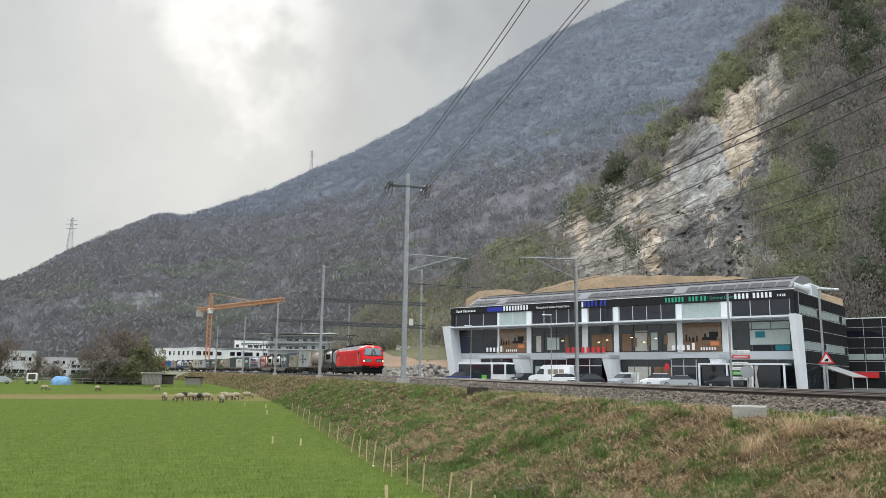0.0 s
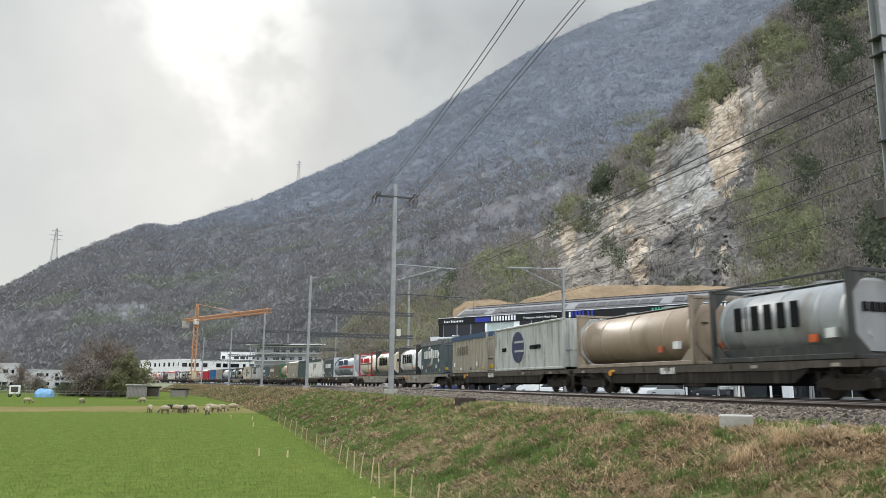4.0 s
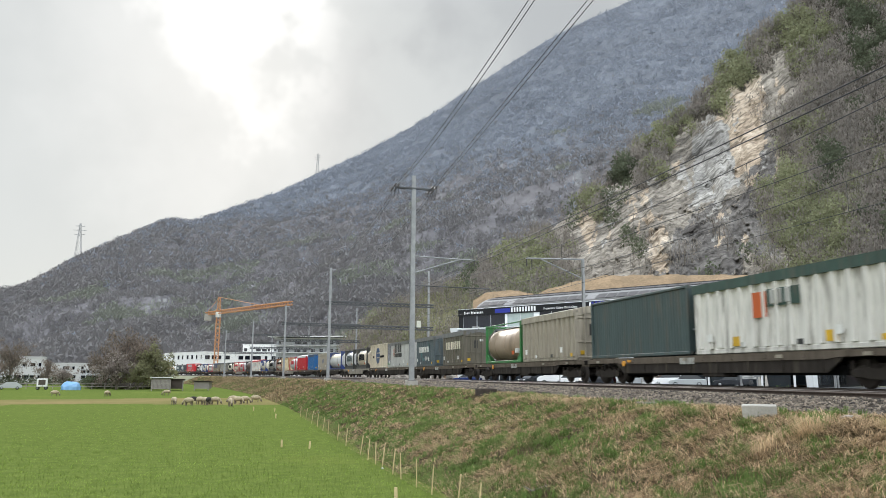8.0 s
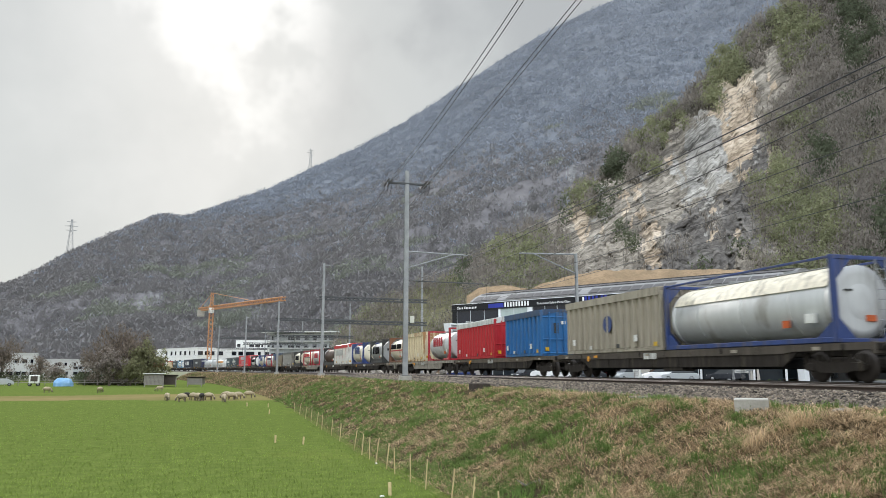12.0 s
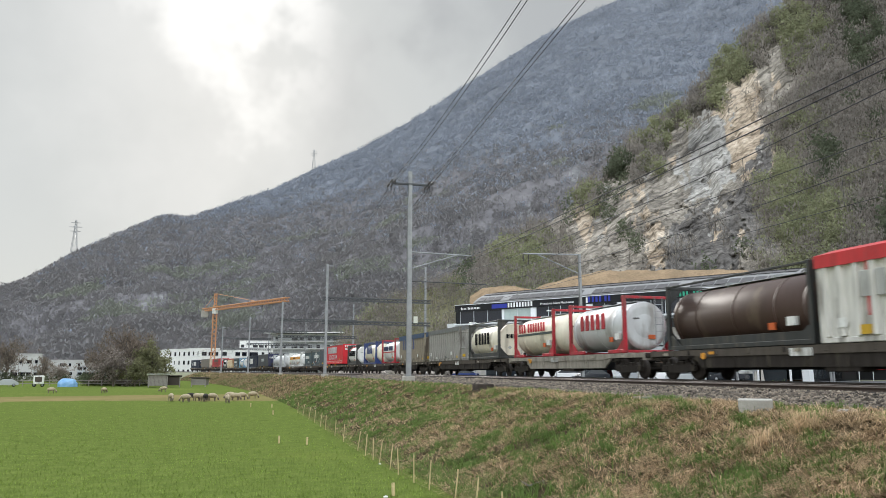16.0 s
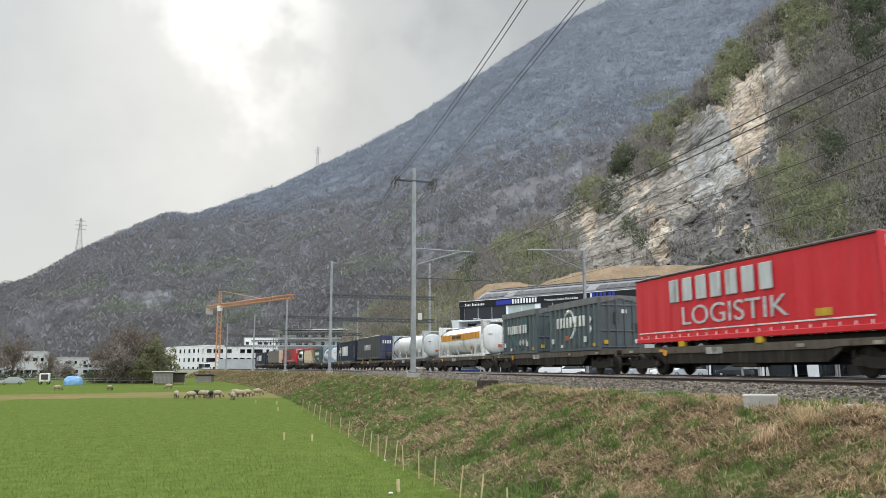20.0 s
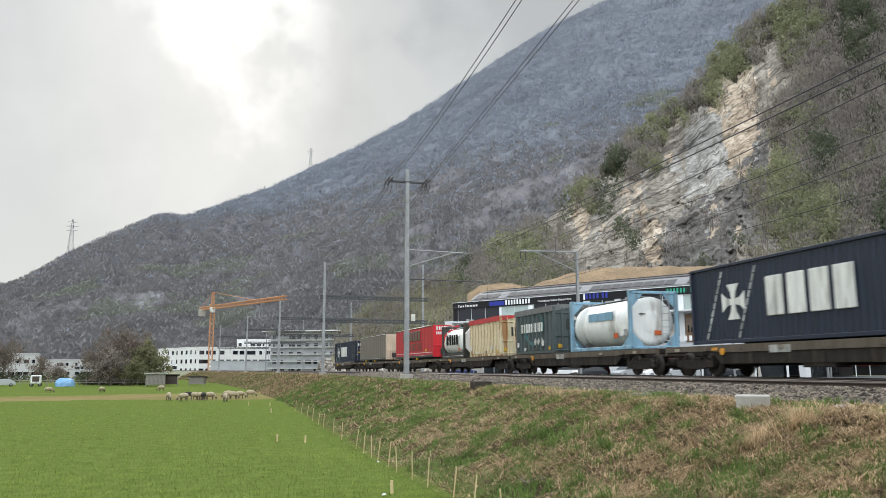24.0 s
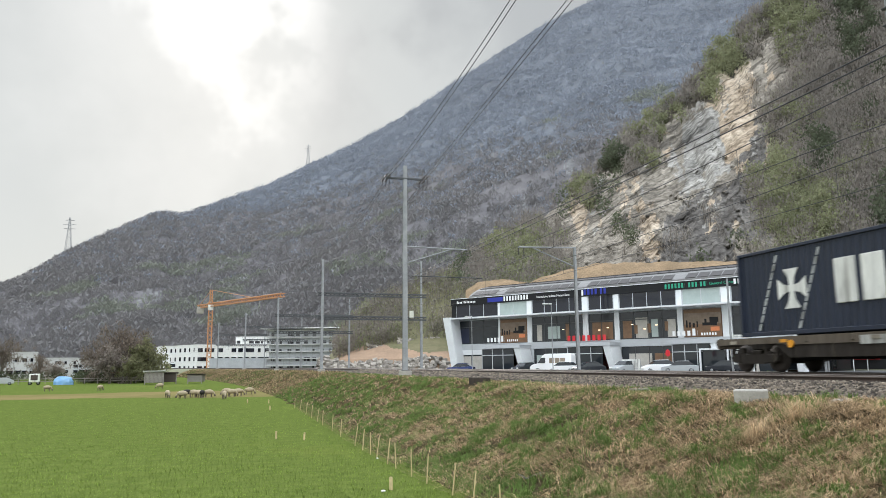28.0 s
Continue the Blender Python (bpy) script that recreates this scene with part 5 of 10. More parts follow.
# second black building behind
B2 = Matrix.Translation((95.5, 95.0, 0)) @ pose(0, 0, 0, 0, 0, -55.7)
b2 = thing("office_building", "black clad office building with a narrow window band", "building", at=B2)
slab("wall", -3.0, 22, 0, 16, 1.5, 12.6, M["black_panel"], "", b2)
slab("roof_edge", -3.1, 22.1, -0.1, 16.1, 12.6, 12.75, M["white_trim"], "", b2)
for i in range(9):
    for z in (9.8, 6.2):
        part("window", (lambda q: (box(q, -2.6 + i * 2.6, -0.3 + i * 2.6, -0.06, 0.0, z, z + 0.9), q)[1])(BM()), M["pane_pale" if z < 8 else "pane_dark"], b2)
    slab("seam", -2.75 + i * 2.6, -2.7 + i * 2.6, -0.05, 0.0, 2.4, 12.5, seam, "", b2, 0.005)
for z in (11.2, 9.6, 8.0, 5.9, 4.4):
    slab("seam", -2.9, 21.9, -0.06, -0.005, z, z + 0.05, seam, "", b2, 0.005)
slab("red_sign", -2.0, 1.6, -0.4, -0.15, 3.4, 4.3, M["letter_red"], "red sign board", b2)


# ================= goods train =================
# In a vehicle's own space y runs towards the train's tail, z counts from the rail head,
# and the side towards the meadow is -x.
def paint(name, c, wear=0.5, rough=0.5, spots=None, amt=0.5, spec=0.5, lo=0.53):
    return mat(name, c, tuple(q * 0.58 for q in c), rough, 4.0, min(1.0, wear * 1.6), fine=0.26, spots=spots, spot_scale=3.2, spot_amt=amt, stretch=(1, 1, 0.13), spec=spec, spot_lo=lo)


GRIME = (0.10, 0.085, 0.065)
P = {}
for key, c in dict(red=(0.62, 0.022, 0.022), loco_grey=(0.062, 0.064, 0.066), roof_grey=(0.30, 0.30, 0.305), beige=(0.66, 0.58, 0.44), cream=(0.80, 0.73, 0.58),
                   white=(0.86, 0.86, 0.82), silver=(0.60, 0.62, 0.62), dull_silver=(0.30, 0.305, 0.31), taupe=(0.34, 0.27, 0.20), slate=(0.082, 0.108, 0.112),
                   slate_light=(0.10, 0.13, 0.14), greengrey=(0.055, 0.085, 0.085), brown=(0.14, 0.115, 0.085), olive=(0.15, 0.135, 0.10), grime_grey=(0.36, 0.345, 0.315), grime_tan=(0.27, 0.235, 0.18), palegrey=(0.52, 0.52, 0.49),
                   tan=(0.40, 0.355, 0.28), blue=(0.016, 0.150, 0.40), navy=(0.012, 0.020, 0.045), navy2=(0.022, 0.03, 0.10), crimson=(0.54, 0.018, 0.028), frame_red=(0.48, 0.02, 0.035),
                   frame_blue=(0.025, 0.055, 0.20), frame_dark=(0.035, 0.037, 0.036), frame_green=(0.03, 0.20, 0.05), frame_white=(0.6, 0.6, 0.58), frame_lightblue=(0.25, 0.45, 0.60), teal_print=(0.035, 0.17, 0.185),
                   wagon_beige=(0.34, 0.31, 0.26), wagon_brown=(0.150, 0.124, 0.098), wagon_sill=(0.112, 0.096, 0.080), wagon_dark=(0.042, 0.036, 0.031), black=(0.014, 0.014, 0.015), tarp_green=(0.03, 0.075, 0.06),
                   tarp_blue=(0.025, 0.07, 0.16), tarp_grey=(0.17, 0.175, 0.175), tarp_red=(0.62, 0.03, 0.035), tarp_white=(0.7, 0.7, 0.68), curtain_dark=(0.045, 0.05, 0.058),
                   curtain_olive=(0.205, 0.178, 0.146), door_cream=(0.66, 0.53, 0.40), emblem_blue=(0.018, 0.070, 0.19), rust=(0.20, 0.07, 0.025), dark_brown=(0.075, 0.045, 0.035), yellow=(0.70, 0.42, 0.02),
                   orange=(0.84, 0.36, 0.025), hazard=(0.65, 0.12, 0.02)).items():
    dull = key.startswith("wagon") or key in ("black", "loco_grey", "roof_grey")
    P[key] = paint(key + "_paint", c, rough=0.85 if dull else 0.5, spec=0.12 if dull else 0.5, spots=GRIME if key not in ("red", "crimson", "navy", "black") else None)
P["grime_grey"] = paint("grime_grey_paint", (0.40, 0.385, 0.35), 0.6, 0.7, (0.075, 0.062, 0.048), 0.75, 0.3, 0.50)
P["grime_tan"] = paint("grime_tan_paint", (0.33, 0.285, 0.215), 0.6, 0.7, (0.06, 0.045, 0.032), 0.8, 0.3, 0.50)
P["rusty_cream"] = paint("rusty_cream_paint", (0.80, 0.70, 0.48), 0.5, 0.6, (0.33, 0.15, 0.045), 0.9, 0.4, 0.47)
P["streaked_white"] = paint("streaked_white_paint", (0.80, 0.78, 0.72), 0.5, 0.6, (0.16, 0.145, 0.12), 0.7, 0.4, 0.52)
P["bright_red"] = paint("bright_red_curtain", (0.66, 0.016, 0.028), 0.25, 0.5)
P["sky_red"] = mat("locomotive_red", (0.74, 0.014, 0.016), (0.60, 0.013, 0.015), 0.42, 0.8, 0.4, fine=0.05, spec=0.2)
# the grey of the cab glass stands for the sky it reflects
P["glass"] = glass("cab_glass", (0.16, 0.185, 0.195), 0.06)
P["lamp"] = glow("headlight", (1.0, 0.86, 0.6), 0.7)
P["wheel"] = mat("wheel_steel", (0.055, 0.045, 0.038), None, 0.7, 3, 0.6, metal=0.4)

TRAIN = []        # (thing, position along the line at the start)
DECK = 1.22
NEARSIDE = -90    # turn that lays lettering on the near side


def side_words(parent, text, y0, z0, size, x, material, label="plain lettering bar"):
    """Letter-sized bars on the near side, reading towards the train's head, from y0 on."""
    at = 0.0
    for ch in text:
        bm = BM()
        x1 = words(bm, ch, at, 0, size, 0.0)
        if ch == " ":
            bm.free()
        else:
            part("letter_bar", bm, material, parent, label, pose(x, y0, z0, 0, 0, NEARSIDE))
        at = x1


def side_plate(parent, name, y0, y1, z0, z1, x, material, label="", t=0.012):
    bm = BM()
    box(bm, x - t, x, y0, y1, z0, z1)
    return part(name, bm, material, parent, label)


def disc(parent, name, y, z, r, x, material, label="", t=0.02):
    bm = BM()
    rod(bm, (x - t, y, z), (x + 0.01, y, z), r, 28)
    return part(name, bm, material, parent, label)


def unit(name, label, category, s0, s1):
    t = thing(name, label, category, "train loads", at=pose(TRACK_FAR, (s0 + s1) / 2, RAIL))
    TRAIN.append((t, (s0 + s1) / 2))
    return t, (s1 - s0) / 2


def castings(t, h, w, z0, z1, m):
    me = mesh_of("corner_casting", (lambda b: (rbox(b, -0.09, 0.09, -0.09, 0.09, 0, 0.13, 0.012), b)[1])(BM()), m)
    for sx in (-1, 1):
        for sy in (-1, 1):
            for z in (z0, z1 - 0.13):
                part("corner_casting", me, None, t, at=pose(sx * (w - 0.08), sy * (h - 0.08), z))


SHELLS = {}


def shell_paint(key):
    """Cleaner, smoother finish of a tank's barrel: brushed metal or gloss paint with faint dirt."""
    if key not in SHELLS:
        c = dict(blue_grey=(0.40, 0.45, 0.475), silver=(0.62, 0.63, 0.63), dull_silver=(0.36, 0.37, 0.37), white=(0.86, 0.86, 0.83), cream=(0.80, 0.74, 0.60), beige=(0.66, 0.58, 0.45), taupe=(0.36, 0.275, 0.20), dark_brown=(0.075, 0.045, 0.035)).get(key, (0.5, 0.5, 0.5))
        SHELLS[key] = mat(key + "_barrel", c, tuple(q * 0.72 for q in c), 0.5, 0.9, 0.7, metal=0.2 if "silver" in key else 0.0, fine=0.15, spots=(0.16, 0.12, 0.08), spot_scale=1.3, spot_amt=0.45, stretch=(1, 1, 0.25), spec=0.3)
    return SHELLS[key]


def tank(s0, s1, label, frame, shell, word="", ink="black", wz=2.3, wsize=0.85, stripe=None, end_word="", top=3.95, bare=False, band=None, shade=False, over=0.0, nose=0.0):
    """Tank container: a cylinder in an open steel frame."""
    t, h = unit("tank_container", label, "tank container", s0, s1)
    f, w, z0 = P[frame], 1.22, DECK
    r = 1.16
    zc = z0 + 0.14 + r
    top = max(top, zc + r + 0.08)
    bm = BM()
    e = h - 0.26
    b0 = -e - nose
    lathe(bm, [(b0, 0.3), (b0 + 0.04, 0.66), (b0 + 0.13, 0.95), (b0 + 0.24, 1.08), (b0 + 0.4, r), (e + over - 0.3, r), (e + over - 0.12, 0.97), (e + over - 0.03, 0.7), (e + over, 0.35)], "y", 32, (0, 0, zc))
    part("barrel", bm, shell_paint(shell), t)
    for k in (-0.55, 0.0, 0.55):
        bm = BM()
        lathe(bm, [(k * h - 0.05, r + 0.012), (k * h + 0.05, r + 0.012)], "y", 32, (0, 0, zc))
        part("band", bm, shell_paint(shell), t)
    if not bare:
        for sy in (-1, 1):
            y = sy * (h - 0.07)
            bm = BM()
            for sx in (-1, 1):
                rbox(bm, sx * w - 0.085, sx * w + 0.085, y - 0.08, y + 0.08, z0, top, 0.015)
            for z in (z0 + 0.07, top - 0.07):
                rbox(bm, -w + 0.085, w - 0.085, y - 0.06, y + 0.06, z - 0.065, z + 0.065, 0.015)
            part("end_frame", bm, f, t)
            # gusset plates cut the frame's opening to an octagon
            for sx in (-1, 1):
                for z, d in ((top - 0.13, -1), (z0 + 0.13, 1)) if frame != "frame_red" else ():
                    bm = BM()
                    c = sx * (w - 0.085)
                    prism(bm, [(c, z), (c - sx * 0.62, z), (c - sx * 0.52, z + d * 0.10), (c, z + d * 0.66)], "y", y - 0.03, y + 0.03)
                    part("corner_gusset", bm, f, t)
        for sy in (-1, 1):
            bm = BM()
            lathe(bm, sorted([(sy * (h - 0.52), 0.9), (sy * (h - 0.51), r + 0.012), (sy * (h - 0.30), r + 0.012), (sy * (h - 0.29), 0.9)]), "y", 32, (0, 0, zc))
            part("end_skirt", bm, shell_paint(shell), t)
        for sx in (-1, 1):
            bm = BM()
            for p_, q_ in ((-h + 0.15, h - 0.15),) if frame != "frame_red" else ((-h + 0.15, -h + 1.7), (h - 1.7, h - 0.15)):
                rbox(bm, sx * w - 0.07, sx * w + 0.07, p_, q_, z0, z0 + 0.17, 0.015)
            for sy in (-1, 1):
                prism(bm, [(sy * (h - 0.15), z0 + 0.17), (sy * (h - 0.15), z0 + 0.62), (sy * (h - 0.28), z0 + 0.62), (sy * (h - 0.85), z0 + 0.17)], "x", sx * w - 0.03, sx * w + 0.03)
            part("bottom_rail", bm, f, t)
            # dark plate across the gap between barrel and deck
            if frame == "frame_dark":
                bm = BM()
                rbox(bm, sx * (w - 0.12) - 0.02, sx * (w - 0.12) + 0.02, -h + 0.16, h - 0.16, z0 + 0.02, z0 + 0.46, 0.01)
                part("gap_plate", bm, f, t, "dark plate under the barrel")
            if shell == "dark_brown" or frame in ("frame_green", "frame_blue", "frame_dark"):
                bm = BM()
                rbox(bm, sx * w - 0.04, sx * w + 0.04, -h + 0.14, h - 0.14, top - 0.1, top - 0.02, 0.012)
                part("top_rail", bm, f, t)
        castings(t, h, w + 0.07, z0, top, f)
    else:
        bm = BM()
        for sy in (-0.62, 0.62):
            prism(bm, [(-1.1, z0), (1.1, z0), (1.0, zc - 0.6), (-1.0, zc - 0.6)], "y", sy * h - 0.12, sy * h + 0.12)
        rbox(bm, -1.1, -0.95, -h + 0.1, h - 0.1, z0, z0 + 0.18, 0.02)
        rbox(bm, 0.95, 1.1, -h + 0.1, h - 0.1, z0, z0 + 0.18, 0.02)
        part("cradle", bm, f, t)
        for sy in (-1, 1):
            y = sy * (h - 0.22)
            bm = BM()
            for sx in (-1, 1):
                rbox(bm, sx * 1.16 - 0.08, sx * 1.16 + 0.08, y - 0.08, y + 0.08, z0, top, 0.02)
                prism(bm, [(sx * 1.08, top - 0.14), (sx * 0.45, top - 0.14), (sx * 1.08, top - 0.75)], "y", y - 0.04, y + 0.04)
                prism(bm, [(sx * 1.08, z0 + 0.14), (sx * 0.5, z0 + 0.14), (sx * 1.08, z0 + 0.7)], "y", y - 0.04, y + 0.04)
            rbox(bm, -1.08, 1.08, y - 0.07, y + 0.07, top - 0.14, top, 0.02)
            part("end_frame", bm, f, t)
        for k in (-0.5, 0.1, 0.5):
            bm = BM()
            rod(bm, (-1.13, k * h, zc - 0.25), (-1.12, k * h - 0.35, z0 + 0.1), 0.06, 6)
            part("leg", bm, P["frame_white"], t)
    bm = BM()
    rbox(bm, -0.3, 0.3, -h * 0.8, h * 0.8, zc + r + 0.03, zc + r + 0.06, 0.008)
    part("walkway", bm, M["steel"], t)
    bm = BM()
    for k in (-0.3, 0.35):
        rod(bm, (0.05, k * h, zc + r - 0.02), (0.05, k * h, zc + r + 0.16), 0.26, 12)
    part("manhole", bm, M["steel"], t)
    bm = BM()
    rung = min(-h, b0 - 0.04)
    for dx in (-0.2, 0.2):
        rod(bm, (0.6 + dx, rung, z0 + 0.2), (0.6 + dx, rung, top - 0.1), 0.02, 5)
    for i in range(7):
        rod(bm, (0.4, rung, z0 + 0.4 + i * 0.32), (0.8, rung, z0 + 0.4 + i * 0.32), 0.015, 5)
    part("ladder", bm, M["steel"], t)
    if shade:
        bm = BM()
        n_ = 12
        for rr, flip in ((r + 0.05, False), (r + 0.03, True)):
            row = [[bm.verts.new((rr * math.cos(a), yy, zc + rr * math.sin(a))) for yy in (-h * 0.9, h * 0.9)] for a in (math.pi * (0.13 + 0.74 * i / n_) for i in range(n_ + 1))]
            for p_, q_ in zip(row, row[1:]):
                bm.faces.new((p_[0], p_[1], q_[1], q_[0]) if flip else (p_[1], p_[0], q_[0], q_[1]))
        part("sun_shield", bm, P["cream"], t, "cream curved sun shield over the barrel")
    if stripe:
        for z, hh, c, *ends in stripe:
            side_plate(t, "stripe", *(ends or (-h * 0.86, h * 0.86)), z, z + hh, -r - 0.005, P[c], "coloured stripe along the barrel", 0.03)
    if word:
        width = sum(wsize * (0.30 if c in "iIl!." else 0.5 if c == " " else 0.74) for c in word)
        side_words(t, word, min(width / 2 + 0.1 * h, h * 0.8), wz, wsize, -r - 0.012, P[ink])
    if end_word:
        # flat octagonal plate over the end
        bm = BM()
        prism(bm, [(1.06 * sx * p, zc + 1.06 * sz * q) for sx, sz, p, q in ((1, 1, 0.5, 1), (1, 1, 1, 0.5), (1, -1, 1, 0.5), (1, -1, 0.5, 1), (-1, -1, 0.5, 1), (-1, -1, 1, 0.5), (-1, 1, 1, 0.5), (-1, 1, 0.5, 1))], "y", b0 - 0.035, b0 + 0.05)
        plate = part("end_plate", bm, shell_paint(shell), t, "flat octagonal end plate")
        bm = BM()
        prism(bm, [(-0.5, zc - 0.52), (-0.36, zc - 0.66), (-0.22, zc - 0.52), (-0.36, zc - 0.38)], "y", b0 - 0.05, b0 - 0.03)
        part("diamond_label", bm, P["palegrey"], plate, "grey diamond label")
        bm = BM()
        words(bm, end_word, -0.62, zc + 0.12, 0.30, b0 - 0.05, 0.2)
        part("end_lettering", bm, P[ink], t, "plain lettering bars on the end")
    # marks on the end
    for x, z, a, b, c in ((-0.62, 0.34, 0.30, 0.05, "frame_dark"), (0.15, -0.62, 0.36, 0.20, "hazard")):
        if end_word and z > 0:
            continue
        bm = BM()
        box(bm, x, x + a, b0 - 0.02, b0 + 0.14, zc + z, zc + z + b)
        part("end_mark", bm, P[c], t, "small printed mark on the tank's end")
    bm = BM()
    box(bm, -r - 0.03, -r + 0.02, -h * 0.55, -h * 0.55 + 0.34, zc - 0.75, zc - 0.5)
    part("hazard_plate", bm, P["hazard"], t, "orange hazard plate")
    side_plate(t, "data_plate", -h * 0.8, -h * 0.8 + 0.4, zc - 0.65, zc - 0.35, -r + 0.06, P["white"], "small white plate", 0.16)
    return t


def bulk(s0, s1, label, colour, tarp=None, word="", ink="white", wsize=0.5, top=3.95, ribs=None, extra=None, arch=0.09, drop=0.33):
    """Ribbed open-top bulk container with a rolled tarpaulin roof."""
    t, h = unit("bulk_container", label, "container", s0, s1)
    m, z0, w = P[colour], DECK, 1.22
    for sx, nm in ((-1, "near_wall"), (1, "far_wall")):
        bm = BM()
        box(bm, sx * w - 0.03, sx * w + 0.03, -h + 0.1, h - 0.1, z0 + 0.1, top)
        wall = part("side_wall", bm, m, t)
        n = ribs or max(6, int(2 * h / 0.62))
        rib = mesh_of("rib", (lambda b: (prism(b, [(-0.12, 0), (0.12, 0), (0.075, 0.125), (-0.075, 0.125)], "z", 0, 1), b)[1])(BM()), m)
        for i in range(n):
            y = -h + 0.35 + (2 * h - 0.7) * i / (n - 1)
            o = part("rib", rib, None, wall, at=pose(sx * (w + 0.03), y, z0 + 0.2, 0, 0, 90 if sx < 0 else -90) @ Matrix.Diagonal((1, 1, top - z0 - 0.35, 1)))
    for sy in (-1, 1):
        bm = BM()
        rbox(bm, -w + 0.03, w - 0.03, sy * (h - 0.1) - 0.03, sy * (h - 0.1) + 0.03, z0, top, 0.01)
        wall = part("end_wall", bm, m, t)
        for sx in (-1, 1):
            bm = BM()
            rbox(bm, sx * w - 0.09, sx * w + 0.09, sy * (h - 0.08) - 0.08, sy * (h - 0.08) + 0.08, z0, top, 0.02)
            part("corner_post", bm, m, t)
        for z in (z0 + 0.12, z0 + 0.95, top - 0.45):
            bm = BM()
            rbox(bm, -w + 0.1, w - 0.1, sy * (h - 0.06) - 0.04, sy * (h - 0.06) + 0.05, z, z + 0.09, 0.02)
            part("cross_bar", bm, m, wall)
        for x in (-0.72, -0.24, 0.24, 0.72):
            bm = BM()
            rbox(bm, x - 0.045, x + 0.045, sy * (h - 0.03) - 0.04, sy * (h - 0.03) + 0.06, z0 + 0.15, top - 0.1, 0.015)
            part("door_bar", bm, m, wall)
        if sy < 0:
            for x, z, a, b, c in ((-1.0, 0.3, 0.28, 0.22, "yellow"), (0.62, 0.9, 0.34, 0.5, "frame_dark"), (-0.42, 1.35, 0.3, 0.62, "frame_dark"), (0.05, 1.9, 0.3, 0.2, "white"), (0.7, 0.35, 0.3, 0.2, "white")):
                bm = BM()
                rbox(bm, x, x + a, -h + 0.02, -h + 0.06, z0 + z, z0 + z + b, 0.01)
                part("end_plate", bm, P[c], wall, "small plate on the end")
    for sx in (-1, 1):
        bm = BM()
        rbox(bm, sx * w - 0.08, sx * w + 0.08, -h, h, z0, z0 + 0.17, 0.02)
        part("bottom_rail", bm, m, t)
        bm = BM()
        rbox(bm, sx * w - 0.07, sx * w + 0.07, -h, h, top - 0.14, top, 0.02)
        part("top_rail", bm, m, t)
    bm = BM()
    pts = [(-w - 0.17, top - drop), (-w - 0.17, top + 0.02), (-0.6, top + arch), (0, top + arch * 1.15), (0.6, top + arch), (w + 0.17, top + 0.02), (w + 0.17, top - drop), (w, top - drop), (0, top - 0.05), (-w, top - drop)]
    prism(bm, pts, "y", -h + 0.02, h - 0.02)
    part("tarpaulin", bm, P[tarp or "tarp_grey"], t, "stretched tarpaulin roof")
    if word:
        side_words(t, word, h * 0.62, z0 + 1.3, wsize * 1.3, -w - 0.115, P[ink])
    for y in (-h * 0.6, h * 0.75):
        side_plate(t, "data_plate", y, y + 0.3, z0 + 0.45, z0 + 0.75, -w - 0.165, P["white"], "small white plate")
    for y, c in ((-h + 0.25, "yellow"), (h * 0.35, "white"), (-h * 0.25, "frame_dark")):
        side_plate(t, "tag", y, y + 0.28, z0 + 0.2, z0 + 0.38, -w - 0.16, P[c], "small tag", 0.012)
    if extra:
        extra(t, h)
    castings(t, h, w + 0.06, z0, top, m)
    return t


